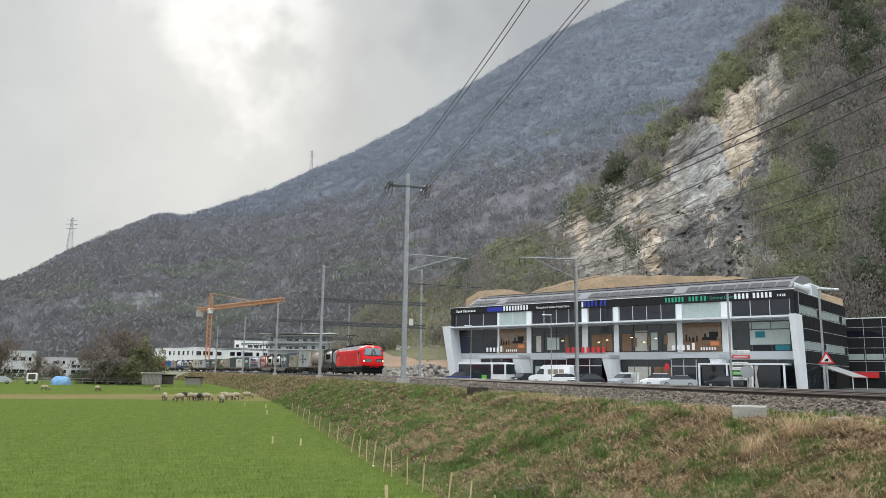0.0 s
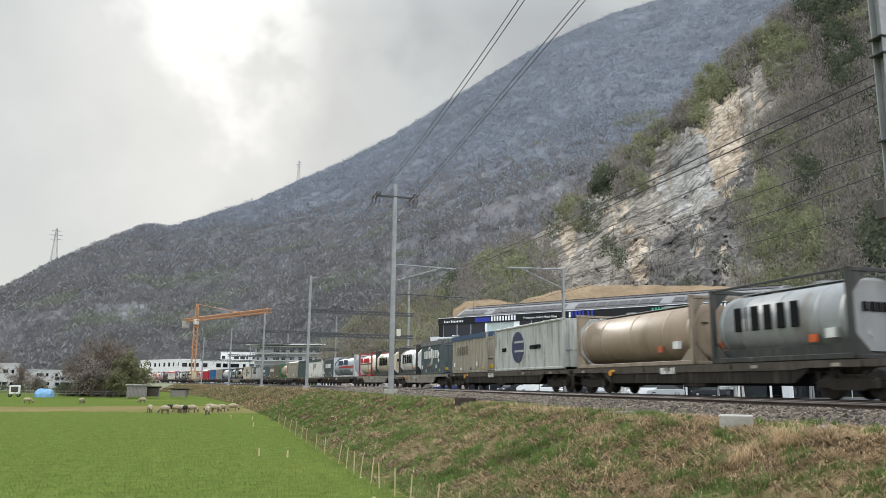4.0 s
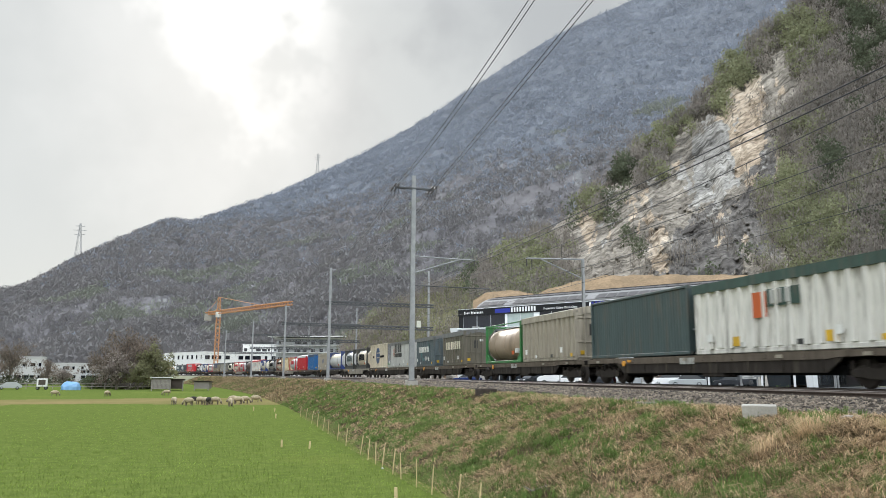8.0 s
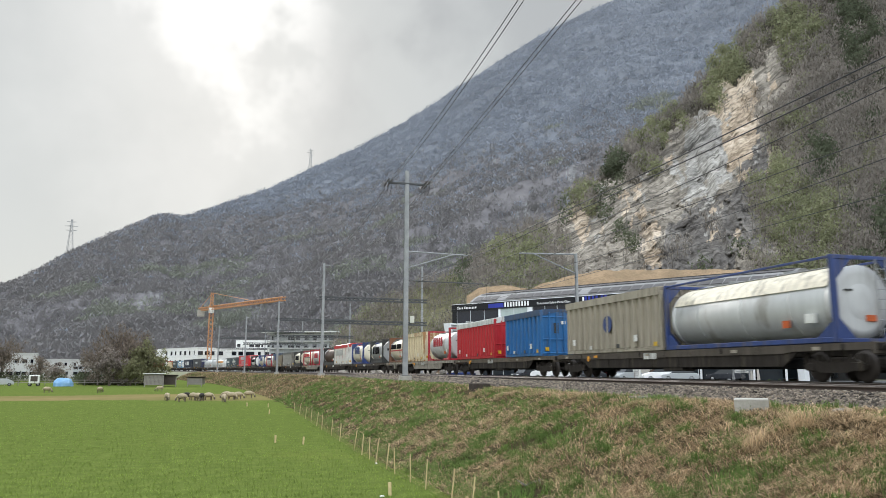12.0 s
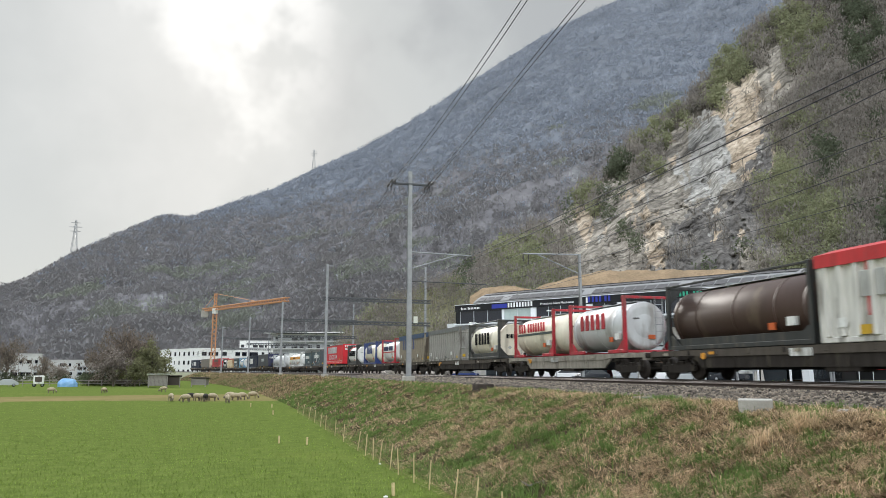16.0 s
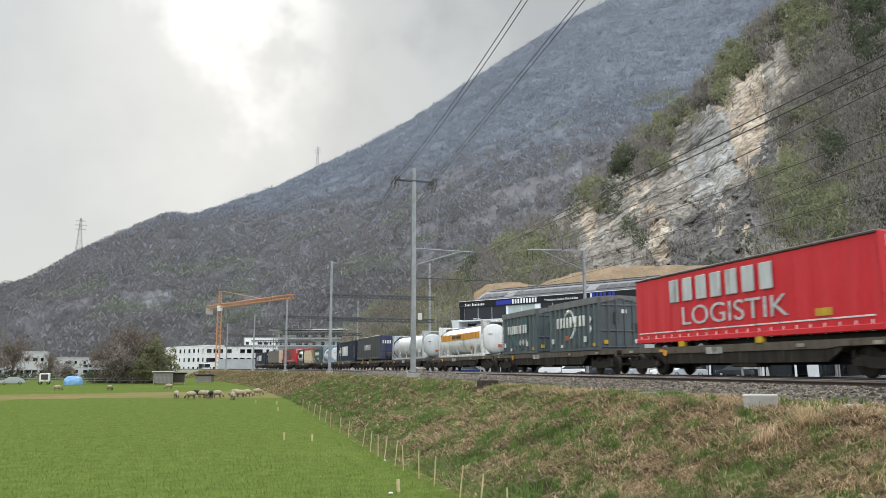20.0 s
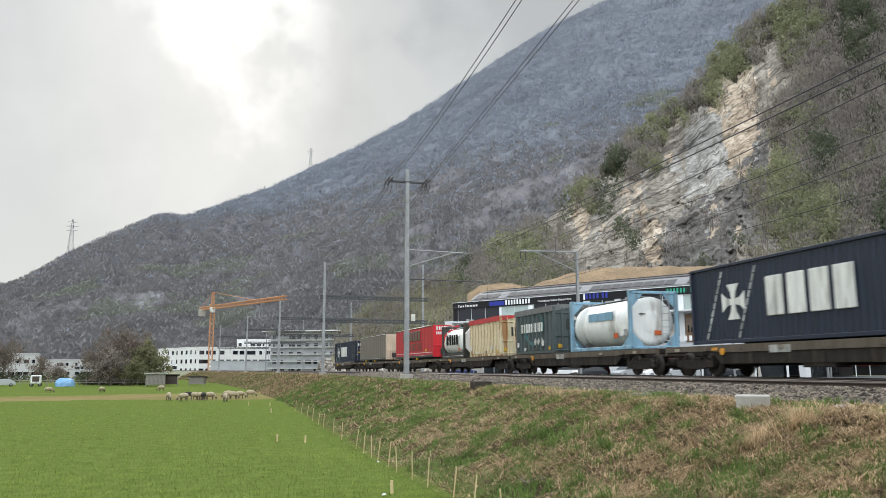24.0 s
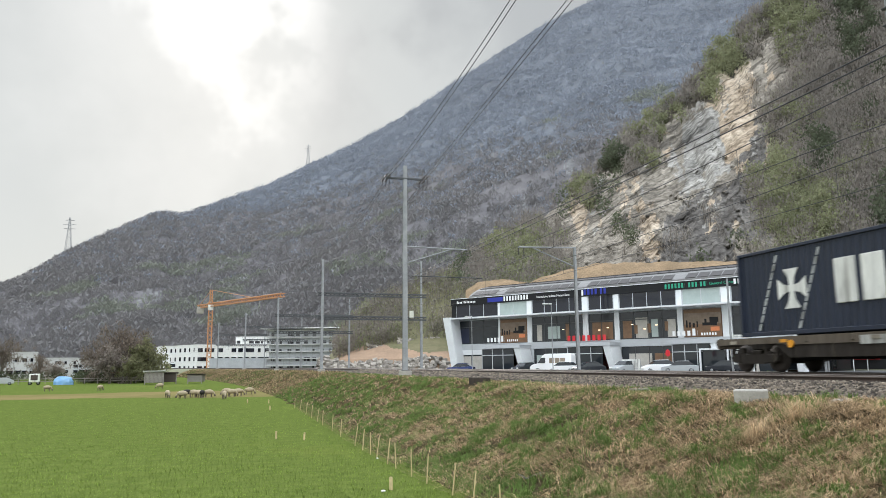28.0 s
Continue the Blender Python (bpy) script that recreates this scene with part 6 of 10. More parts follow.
def dry_box(s0, s1, label, colour, word="", ink="white", wsize=0.9, top=3.98, emblem=None, pitch=0.28, door="", extra=None):
    """Corrugated steel box container with a door end."""
    t, h = unit("box_container", label, "container", s0, s1)
    m, z0, w = P[colour], DECK + 0.03, 1.22
    n = int(2 * h / pitch)
    for sx in (-1, 1):
        bm = BM()
        lo, hi = [], []
        for i in range(n * 4 + 1):
            y = -h + 0.1 + (2 * h - 0.2) * i / (n * 4)
            d = (0.0, 0.0, 0.032, 0.032)[i % 4]
            lo.append(bm.verts.new((sx * (w - d), y, z0 + 0.12)))
            hi.append(bm.verts.new((sx * (w - d), y, top - 0.1)))
        for i in range(len(lo) - 1):
            bm.faces.new((lo[i], lo[i + 1], hi[i + 1], hi[i]) if sx > 0 else (lo[i + 1], lo[i], hi[i], hi[i + 1]))
        part("side_wall", bm, m, t)
        bm = BM()
        rbox(bm, sx * w - 0.05, sx * w + 0.05, -h, h, z0, z0 + 0.14, 0.015)
        part("bottom_rail", bm, m, t)
        bm = BM()
        rbox(bm, sx * w - 0.05, sx * w + 0.05, -h, h, top - 0.11, top, 0.015)
        part("top_rail", bm, m, t)
    bm = BM()
    rbox(bm, -w + 0.05, w - 0.05, -h + 0.06, h - 0.06, top - 0.09, top - 0.03, 0.01)
    part("roof", bm, m, t)
    for sy in (-1, 1):
        bm = BM()
        rbox(bm, -w + 0.04, w - 0.04, sy * (h - 0.07) - 0.03, sy * (h - 0.07) + 0.03, z0 + 0.1, top - 0.1, 0.01)
        end = part("end_door", bm, m, t)
        for x in (-0.9, -0.35, 0.35, 0.9):
            bm = BM()
            rod(bm, (x, sy * h, z0 + 0.15), (x, sy * h, top - 0.12), 0.022, 6)
            rbox(bm, x - 0.16, x + 0.16, sy * h - 0.02, sy * h + 0.03, z0 + 1.0, z0 + 1.06, 0.01)
            part("locking_bar", bm, M["steel"], end)
        for sx in (-1, 1):
            bm = BM()
            rbox(bm, sx * w - 0.07, sx * w + 0.07, sy * (h - 0.06) - 0.06, sy * (h - 0.06) + 0.06, z0, top, 0.015)
            part("corner_post", bm, m, t)
    if door:
        x = -0.85
        for ch in door:
            bm = BM()
            x = words(bm, ch, x, top - 0.75, 0.34, -h - 0.01)
            part("door_mark", bm, P["white"], t, "white lettering bar on the doors")
        for i in range(3):
            bm = BM()
            rbox(bm, 0.1 + i * 0.25, 0.26 + i * 0.25, -h - 0.04, -h - 0.02, top - 1.35, top - 1.2, 0.01)
            part("door_mark", bm, P["white"], t, "small white mark on the doors")
        for x, z in ((-0.8, 1.3), (-0.3, 1.1), (0.3, 1.35), (0.75, 1.15), (-0.6, 1.75), (0.5, 1.8)):
            bm = BM()
            rbox(bm, x, x + 0.3, -h - 0.035, -h - 0.02, z0 + z, z0 + z + 0.14, 0.01)
            part("warning_mark", bm, P["yellow"], t, "small yellow mark")
    if word:
        width = sum(wsize * (0.30 if c in "iIl!." else 0.5 if c == " " else 0.74) for c in word)
        bm = BM()
        words(bm, word, 0, 0, wsize, 0.0, 0.14)
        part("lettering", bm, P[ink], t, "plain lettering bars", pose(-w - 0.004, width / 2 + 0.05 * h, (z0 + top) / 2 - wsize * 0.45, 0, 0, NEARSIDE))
    if emblem:
        ec, ey, er = emblem
        d = disc(t, "emblem", ey * h, (z0 + top) / 2 + 0.05, er, -w - 0.004, P[ec], "round emblem")
        zm = (z0 + top) / 2 + 0.05
        for y0, y1, z_, tall, c in ((-1.0, 0.36, 0.36, 0.13, colour), (0.86, -0.42, -0.44, 0.13, colour), (-0.98, 0.82, -0.10, 0.34, "palegrey")):
            side_plate(t, "emblem_bar", ey * h + er * min(y0, y1), ey * h + er * max(y0, y1), zm + z_ * er, zm + (z_ + tall) * er, -w - 0.026, P[c], "pale bar across the emblem", 0.008)
    if extra:
        extra(t, h)
    castings(t, h, w + 0.06, z0, top, m)
    return t


def dry_box(s0, s1, label, colour, word="", ink="white", wsize=0.9, top=3.98, emblem=None, pitch=0.28, door="", extra=None):
    """Corrugated steel box container with a door end."""
    t, h = unit("box_container", label, "container", s0, s1)
    m, z0, w = P[colour], DECK + 0.03, 1.22
    n = int(2 * h / pitch)
    for sx in (-1, 1):
        bm = BM()
        lo, hi = [], []
        for i in range(n * 4 + 1):
            y = -h + 0.1 + (2 * h - 0.2) * i / (n * 4)
            d = (0.0, 0.0, 0.032, 0.032)[i % 4]
            lo.append(bm.verts.new((sx * (w - d), y, z0 + 0.12)))
            hi.append(bm.verts.new((sx * (w - d), y, top - 0.1)))
        for i in range(len(lo) - 1):
            bm.faces.new((lo[i], lo[i + 1], hi[i + 1], hi[i]) if sx > 0 else (lo[i + 1], lo[i], hi[i], hi[i + 1]))
        part("side_wall", bm, m, t)
        bm = BM()
        rbox(bm, sx * w - 0.05, sx * w + 0.05, -h, h, z0, z0 + 0.14, 0.015)
        part("bottom_rail", bm, m, t)
        bm = BM()
        rbox(bm, sx * w - 0.05, sx * w + 0.05, -h, h, top - 0.11, top, 0.015)
        part("top_rail", bm, m, t)
    bm = BM()
    rbox(bm, -w + 0.05, w - 0.05, -h + 0.06, h - 0.06, top - 0.09, top - 0.03, 0.01)
    part("roof", bm, m, t)
    for sy in (-1, 1):
        bm = BM()
        rbox(bm, -w + 0.04, w - 0.04, sy * (h - 0.07) - 0.03, sy * (h - 0.07) + 0.03, z0 + 0.1, top - 0.1, 0.01)
        end = part("end_door", bm, m, t)
        for x in (-0.9, -0.35, 0.35, 0.9):
            bm = BM()
            rod(bm, (x, sy * h, z0 + 0.15), (x, sy * h, top - 0.12), 0.022, 6)
            rbox(bm, x - 0.16, x + 0.16, sy * h - 0.02, sy * h + 0.03, z0 + 1.0, z0 + 1.06, 0.01)
            part("locking_bar", bm, M["steel"], end)
        for sx in (-1, 1):
            bm = BM()
            rbox(bm, sx * w - 0.07, sx * w + 0.07, sy * (h - 0.06) - 0.06, sy * (h - 0.06) + 0.06, z0, top, 0.015)
            part("corner_post", bm, m, t)
    if door:
        bm = BM()
        words(bm, door, -0.85, top - 0.75, 0.34, -h - 0.01)
        for i in range(3):
            rbox(bm, 0.1 + i * 0.25, 0.26 + i * 0.25, -h - 0.04, -h - 0.02, top - 1.35, top - 1.2, 0.01)
        part("door_marks", bm, P["yellow" if door == "x" else "white"], t, "plain marks on the doors")
        bm = BM()
        for i, (x, z) in enumerate(((-0.8, 1.3), (-0.3, 1.1), (0.3, 1.35), (0.75, 1.15), (-0.6, 1.75), (0.5, 1.8))):
            rbox(bm, x, x + 0.3, -h - 0.035, -h - 0.02, z0 + z, z0 + z + 0.14, 0.01)
        part("warning_marks", bm, P["yellow"], t, "small yellow marks")
    if word:
        width = sum(wsize * (0.30 if c in "iIl!." else 0.5 if c == " " else 0.74) for c in word)
        bm = BM()
        words(bm, word, 0, 0, wsize, 0.0, 0.14)
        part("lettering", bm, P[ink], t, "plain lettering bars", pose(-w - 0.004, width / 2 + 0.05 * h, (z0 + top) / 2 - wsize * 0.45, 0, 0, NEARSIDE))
    if emblem:
        ec, ey, er = emblem
        d = disc(t, "emblem", ey * h, (z0 + top) / 2 + 0.05, er, -w - 0.004, P[ec], "round emblem")
        for k in (-0.25, 0.2):
            side_plate(t, "emblem_bar", ey * h - er * 1.02, ey * h + er * 0.5, (z0 + top) / 2 + 0.05 + k * er * 1.3, (z0 + top) / 2 + 0.05 + k * er * 1.3 + 0.12, -w - 0.026, m, "pale bar across the emblem", 0.008)
    if extra:
        extra(t, h)
    castings(t, h, w + 0.06, z0, top, m)
    return t


def road_wheels(t, y, m):
    for sx in (-1, 1):
        bm = BM()
        lathe(bm, [(-0.18, 0.3), (-0.17, 0.48), (-0.12, 0.51), (0.12, 0.51), (0.17, 0.48), (0.18, 0.3)], "x", 20, (sx * 1.0, y, 1.02))
        wh = part("tyre", bm, P["black"], t)
        bm = BM()
        lathe(bm, [(-0.19, 0.08), (-0.19, 0.27), (0.19, 0.27), (0.19, 0.08)], "x", 16, (sx * 1.0, y, 1.02))
        part("rim", bm, M["steel"], wh)


def trailer(s0, s1, label, curtain, front, words_=(), top=4.32, lashes="yellow", end_words=(), piggy=True):
    """Curtain-sided semi-trailer riding in a pocket wagon, its headboard forward."""
    t, h = unit("semi_trailer", label, "semi-trailer", s0, s1)
    z0, w = DECK + 0.18, 1.25
    m = P[curtain]
    rng = random.Random(int(s0))
    for sx in (-1, 1):
        bm = BM()
        n = 48
        lo, hi = [], []
        for i in range(n + 1):
            y = -h + 0.06 + (2 * h - 0.12) * i / n
            d = 0.018 * math.sin(i * 1.7) + rng.uniform(0, 0.012)
            lo.append(bm.verts.new((sx * (w - d), y, z0 + 0.12)))
            hi.append(bm.verts.new((sx * (w - d * 0.4), y, top - 0.1)))
        for i in range(n):
            bm.faces.new((lo[i], lo[i + 1], hi[i + 1], hi[i]) if sx > 0 else (lo[i + 1], lo[i], hi[i], hi[i + 1]))
        part("curtain", bm, m, t)
        bm = BM()
        rbox(bm, sx * w - 0.04, sx * w + 0.04, -h, h, top - 0.09, top, 0.02)
        part("roof_rail", bm, P["tarp_grey"] if curtain not in ("bright_red", "crimson") else P["dark_brown"], t)
        bm = BM()
        rbox(bm, sx * w - 0.06, sx * w + 0.06, -h, h, z0, z0 + 0.2, 0.02)
        part("side_sill", bm, m if curtain == "bright_red" else P["frame_dark"], t)
    me = mesh_of("strap", (lambda b: (box(b, -0.02, 0, -0.02, 0.02, 0, 0.34), b)[1])(BM()), P["tarp_grey"] if curtain != "bright_red" else P["white"])
    for i in range(22):
        part("strap", me, None, t, at=pose(-w - 0.015, -h + 0.4 + (2 * h - 0.8) * i / 21, z0 - 0.02))
    bm = BM()
    rbox(bm, -w, w, -h + 0.02, h - 0.02, top - 0.06, top + 0.02, 0.02)
    part("roof", bm, P["tarp_grey"], t)
    bm = BM()
    rbox(bm, -w, w, -h, -h + 0.08, z0, top, 0.03)
    fr = part("front_wall", bm, P[front], t)
    # headboard: corner posts, lower step, service box and hoses
    for sx in (-1, 1):
        bm = BM()
        rbox(bm, sx * (w - 0.06) - 0.06, sx * (w - 0.06) + 0.06, -h - 0.03, -h + 0.06, z0, top, 0.02)
        part("corner_post", bm, P[front], fr)
    bm = BM()
    rbox(bm, -w + 0.02, w - 0.02, -h - 0.05, -h - 0.002, z0 + 1.0, z0 + 1.12, 0.015)
    part("cross_rail", bm, P[front], fr)
    bm = BM()
    rbox(bm, -0.55, 0.55, -h - 0.12, -h - 0.004, z0 + 0.25, z0 + 0.8, 0.03)
    part("service_box", bm, P["frame_dark"], fr, "dark service box")
    for x in (-0.3, 0.0, 0.3):
        bm = BM()
        rod(bm, (x, -h - 0.14, z0 + 0.5), (x * 1.4, -h - 0.2, z0 - 0.2), 0.03, 6)
        part("hose", bm, P["black"], fr)
    bm = BM()
    rbox(bm, -w, w, h - 0.08, h, z0, top, 0.03)
    part("rear_doors", bm, P[front], t)
    bm = BM()
    rbox(bm, -0.6, 0.6, -h + 0.5, h - 0.3, z0 - 0.32, z0, 0.03)
    part("chassis", bm, P["frame_dark"], t)
    for k in (0, 1, 2):
        road_wheels(t, h - 2.2 - 1.31 * k, P["black"])
    for y in (-h * 0.25, h * 0.45):
        bm = BM()
        rbox(bm, -w - 0.06, -w + 0.1, y, y + 0.4, z0 - 0.22, z0 + 0.05, 0.02)
        part("lifting_lug", bm, P[lashes], t, "yellow lifting lug")
    if curtain in ("bright_red", "crimson"):
        side_plate(t, "white_line", -h + 0.3, h - 0.2, z0 + 0.42, z0 + 0.47, -w - 0.005, P["white"], "thin white line", 0.008)
        side_plate(t, "tag", -h * 0.72, -h * 0.72 + 0.7, z0 + 0.55, z0 + 0.8, -w - 0.005, P["yellow"], "small yellow tag", 0.008)
    for txt, y, z, size, ink in words_:
        bm = BM()
        words(bm, txt, 0, 0, size, 0.0, 0.22)
        for v in bm.verts:
            v.co.x *= 1.36 if curtain != "curtain_dark" else 1.0
        part("lettering", bm, P[ink], t, "plain lettering bars", pose(-w - 0.02, y * h, z, 0, 0, NEARSIDE))
    for txt, z, size, ink in end_words:
        bm = BM()
        words(bm, txt, -0.95, z, size, -h - 0.0)
        part("end_lettering", bm, P[ink], t, "plain lettering bars on the headboard")
    return t


def panel_marks(t, h):
    side_plate(t, "colour_panel", h * 0.72, h * 0.98, DECK + 0.55, DECK + 2.6, -1.35, P["navy2"], "blue printed panel", 0.01)
    side_plate(t, "colour_panel", h * 0.72, h * 0.98, DECK + 0.3, DECK + 0.55, -1.35, P["frame_green"], "green printed panel", 0.01)
    side_plate(t, "mark", h * 0.33, h * 0.42, DECK + 1.3, DECK + 2.1, -1.35, P["hazard"], "orange-red mark", 0.01)
    side_words(t, "OOOO", h * 0.25, DECK + 1.6, 1.0, -1.35, P["frame_dark"])
    side_words(t, "OOOOOOOOOOI", h * 0.25, DECK + 1.1, 0.42, -1.35, P["frame_dark"])


def orange_marks(t, h):
    side_plate(t, "mark", h * 0.1, h * 0.28, DECK + 1.2, DECK + 2.1, -1.35, P["hazard"], "orange mark", 0.01)
    side_plate(t, "mark", -h * 0.24, h * 0.09, DECK + 1.55, DECK + 2.15, -1.35, P["tarp_green"], "dark green printed panel", 0.01)
    side_words(t, "OOO", h * 0.05, DECK + 1.62, 0.5, -1.362, P["palegrey"])
    for y in (-h * 0.55, h * 0.4):
        side_plate(t, "tag", y, y + 0.5, DECK + 0.25, DECK + 0.6, -1.35, P["yellow"], "yellow tag", 0.01)


def diamonds(t, h):
    for y, z in ((-h * 0.75, 2.0), (-h * 0.75, 1.5)):
        bm = BM()
        prism(bm, [(-0.2, 0), (0, -0.2), (0.2, 0), (0, 0.2)], "x", -1.36, -1.34)
        part("diamond_label", bm, P["white"], t, "white diamond label", pose(0, y + 0.1, DECK + z - 0.4))
    side_plate(t, "mark", h * 0.1, h * 0.3, DECK + 0.6, DECK + 0.85, -1.35, P["hazard"], "orange mark", 0.01)


def swoosh(t, h):
    bm = BM()
    for i in range(10):
        a0, a1 = 0.5 + i * 0.42, 0.5 + (i + 1) * 0.42
        rod(bm, (-1.33, 0.3 + 0.75 * math.cos(a0), DECK + 1.45 + 0.75 * math.sin(a0)), (-1.33, 0.3 + 0.75 * math.cos(a1), DECK + 1.45 + 0.75 * math.sin(a1)), 0.05 + 0.03 * (i % 3), 6)
    part("curved_mark", bm, P["white"], t, "white curved mark")
    diamonds(t, h)


def teal_mark(t, h):
    """A faded broken teal ring round the name, and pale diamond labels below it."""
    for a0, a1, thick in ((165, 292, 0.26), (-14, 62, 0.15)):
        bm = BM()
        n = 14
        for i in range(n):
            pts = []
            for k, off in ((i, 0.5), (i + 1, 0.5), (i + 1, -0.5), (i, -0.5)):
                g = radians(a0 + (a1 - a0) * k / n)
                w = thick * (0.15 + 0.85 * math.sin(math.pi * k / n)) * off
                pts.append((-0.2 - (1.42 + w) * math.cos(g), DECK + 1.55 + (0.98 + w) * math.sin(g)))
            prism(bm, pts, "x", -1.362, -1.335)
        part("ring_mark", bm, P["teal_print"], t, "faded teal ring stroke")
    for i in range(3):
        bm = BM()
        prism(bm, [(-0.22, 0), (0, -0.22), (0.22, 0), (0, 0.22)], "x", -1.375, -1.36)
        part("diamond_label", bm, P["palegrey"], t, "pale diamond label", pose(0, -h * 0.14 - i * 0.5, DECK + 0.72))


def red_straps(t, h):
    """Red lashing straps hang from the roof, with yellow tags below."""
    for k in (-0.72, -0.3, 0.1, 0.55):
        side_plate(t, "strap", k * h, k * h + 0.09, DECK + 0.75, DECK + 2.4, -1.36, P["tarp_red"], "red lashing strap", 0.012)
    for k in (-0.45, 0.55):
        side_plate(t, "tag", k * h, k * h + 0.45, DECK + 0.22, DECK + 0.5, -1.36, P["yellow"], "yellow tag", 0.012)


def cross_emblem(t, h):
    y = h * 0.62
    bm = BM()
    zc = DECK + 1.55
    for a in range(4):
        c, s = math.cos(a * math.pi / 2), math.sin(a * math.pi / 2)
        pts = [(0.1, 0.1), (0.38, 0.16), (0.66, 0.36), (0.66, -0.36), (0.38, -0.16), (0.1, -0.1)]
        prism(bm, [(y + p * c - q * s, zc + p * s + q * c) for p, q in pts], "x", -1.236, -1.224)
    box(bm, -1.236, -1.224, y - 0.1, y + 0.1, zc - 0.1, zc + 0.1)
    part("emblem", bm, P["white"], t, "white four-armed emblem")
    # broken slanted lines on both sides of the emblem
    for k in (0.86, 0.58):
        for i in range(9):
            z, d = DECK + 0.22 + i * 0.285, 1.1 * i / 9
            bm = BM()
            prism(bm, [(h * k - d, z), (h * k - d + 0.09, z), (h * k - d - 0.01, z + 0.24), (h * k - d - 0.10, z + 0.24)], "x", -1.232, -1.223)
            part("line_dash", bm, P["silver"], t, "pale dash of a slanted line")
    for y in (-h * 0.93, -h * 0.80):
        side_plate(t, "mark", y, y + 0.16, DECK + 0.5, DECK + 2.2, -1.222, P["olive"], "small marks", 0.008)


SL = "dark slate-green ribbed bulk container with a grey tarpaulin roof"
tank(116.75, 123.3, "silver tank container in a dark frame behind the locomotive", "frame_dark", "dull_silver", "OIOOOO", "black", end_word="OIOOOO")
tank(124.5, 134.3, "weathered beige tank container with a blue emblem", "taupe", "taupe", "", bare=False)
dry_box(136.0, 146.3, "pale grey box container with a round blue emblem", "palegrey", "", emblem=("navy2", 0.25, 0.95), extra=lambda t, h: (side_words(t, "www", h * 0.75, 2.45, 0.34, -1.224, P["black"]), side_words(t, "service", -h * 0.12, 2.45, 0.34, -1.224, P["black"])))
bulk(148.0, 155.44, "taupe ribbed bulk container with a blue tarpaulin roof", "tan", "tarp_blue", "OOOOOI", "brown", 0.5)
bulk(158.16, 164.3, "slate ribbed bulk container with white diamond labels", "slate_light", "tarp_grey", "OOOOOIOIOO", "white", 0.5, extra=swoosh)
tank(166.04, 172.23, "white tank container with dark lettering bars in a dark frame", "frame_dark", "white", "OIOOOO", "black", end_word="OIOOOO")
tank(175.2, 182.0, "beige tank container with rust streaks in a dark frame", "frame_dark", "beige", "OIOOOO", "black", end_word="OIOOOO")
tank(184.2, 190.4, "cream tank container in a bright red frame", "frame_red", "cream", "OOO OOOOOOO", "crimson", 2.75, 0.55, stripe=((2.55, 0.14, "greengrey"),), over=0.35, nose=1.3)
blue_tank = tank(193.2, 205.6, "long blue-grey tank container with a red stripe", "silver", "blue_grey", "OOOOOO OOOOO", "navy2", 2.75, 0.66, stripe=((2.36, 0.24, "crimson", -5.85, 3.25),), bare=False)
real_text("side_text", "Logistic Services", 0.62, P["slate"], blue_tank, pose(-1.185, 3.2, 1.82, 90, 0, NEARSIDE), "dark lettering under the stripe", width=6.35)
bulk(206.1, 211.97, SL, "slate", "tarp_grey", "OOOOOIOIOO", "white", 0.45)
bulk(214.3, 224.0, "pale grey ribbed container with an orange mark and green roof", "streaked_white", "tarp_green", extra=orange_marks)
dry_box(224.5, 233.3, "plain dark green-grey box container", "greengrey", top=4.1, pitch=0.22)
bulk(235.2, 243.1, "tan-grey ribbed container with a brown ladder end", "tan", "tan", arch=0.22)
tank(243.55, 250.6, "brown tank container in a bright green frame", "frame_green", "taupe", "", "white")
bulk(256.0, 262.1, "olive-brown ribbed bulk container with pale lettering bars", "olive", "tarp_grey", "OOOOOIOIOO", "cream", 0.5, drop=0.36)
bulk(265.2, 271.4, SL, "slate_light", "tarp_grey", "OOOOOIOIOO", "white", 0.42, extra=teal_mark)
bulk(274.6, 284.2, "grey ribbed container with dark lettering bars and a blue panel", "palegrey", "tarp_grey", extra=panel_marks)
dry_box(284.7, 293.86, "cream box container with a round blue emblem", "beige", "", top=4.1, emblem=("emblem_blue", 0.12, 0.98), pitch=0.2, extra=lambda t, h: (side_words(t, "www", h * 0.7, 2.45, 0.36, -1.224, P["black"]), side_words(t, "ooooo.oo", -h * 0.18, 2.45, 0.36, -1.224, P["black"])))
tank(296.1, 302.6, "stained beige tank container in a dark frame", "frame_dark", "beige", "OIOOOO", "black", end_word="OIOOOO")
tank(304.7, 310.5, "white and grey tank container in a dark green frame", "frame_dark", "silver", "OIOOOO", "greengrey", end_word="OIOOOO")
tank(313.6, 323.0, "long silver tank container in a blue frame", "frame_blue", "silver", "", "navy2", shade=True)
bulk(323.3, 332.7, "grey-beige ribbed container with a small blue emblem", "tan", "tan", arch=0.1, extra=lambda t, h: disc(t, "emblem", 0.0, 2.6, 0.42, -1.35, P["frame_blue"], "round blue emblem"))
bulk(336.4, 342.4, "bright blue ribbed open-top bulk container", "blue", "tarp_blue", arch=0.08)
bulk(344.7, 353.4, "bright red ribbed container with a pale roof", "crimson", "tarp_white", arch=0.2)
tank(355.7, 362.3, "silver tank container in a red frame with red lettering bars", "frame_red", "silver", "OOOOO", "frame_red", 2.45, 0.8)
bulk(363.9, 371.1, "cream ribbed container streaked with rust", "rusty_cream", "rusty_cream", arch=0.06)
tank(371.9, 377.8, "cream tank container with a red stripe in a brown-red frame", "rust", "cream", "OOOOOO OOOOO", "black", 2.65, 0.5, stripe=((2.42, 0.12, "crimson"),))
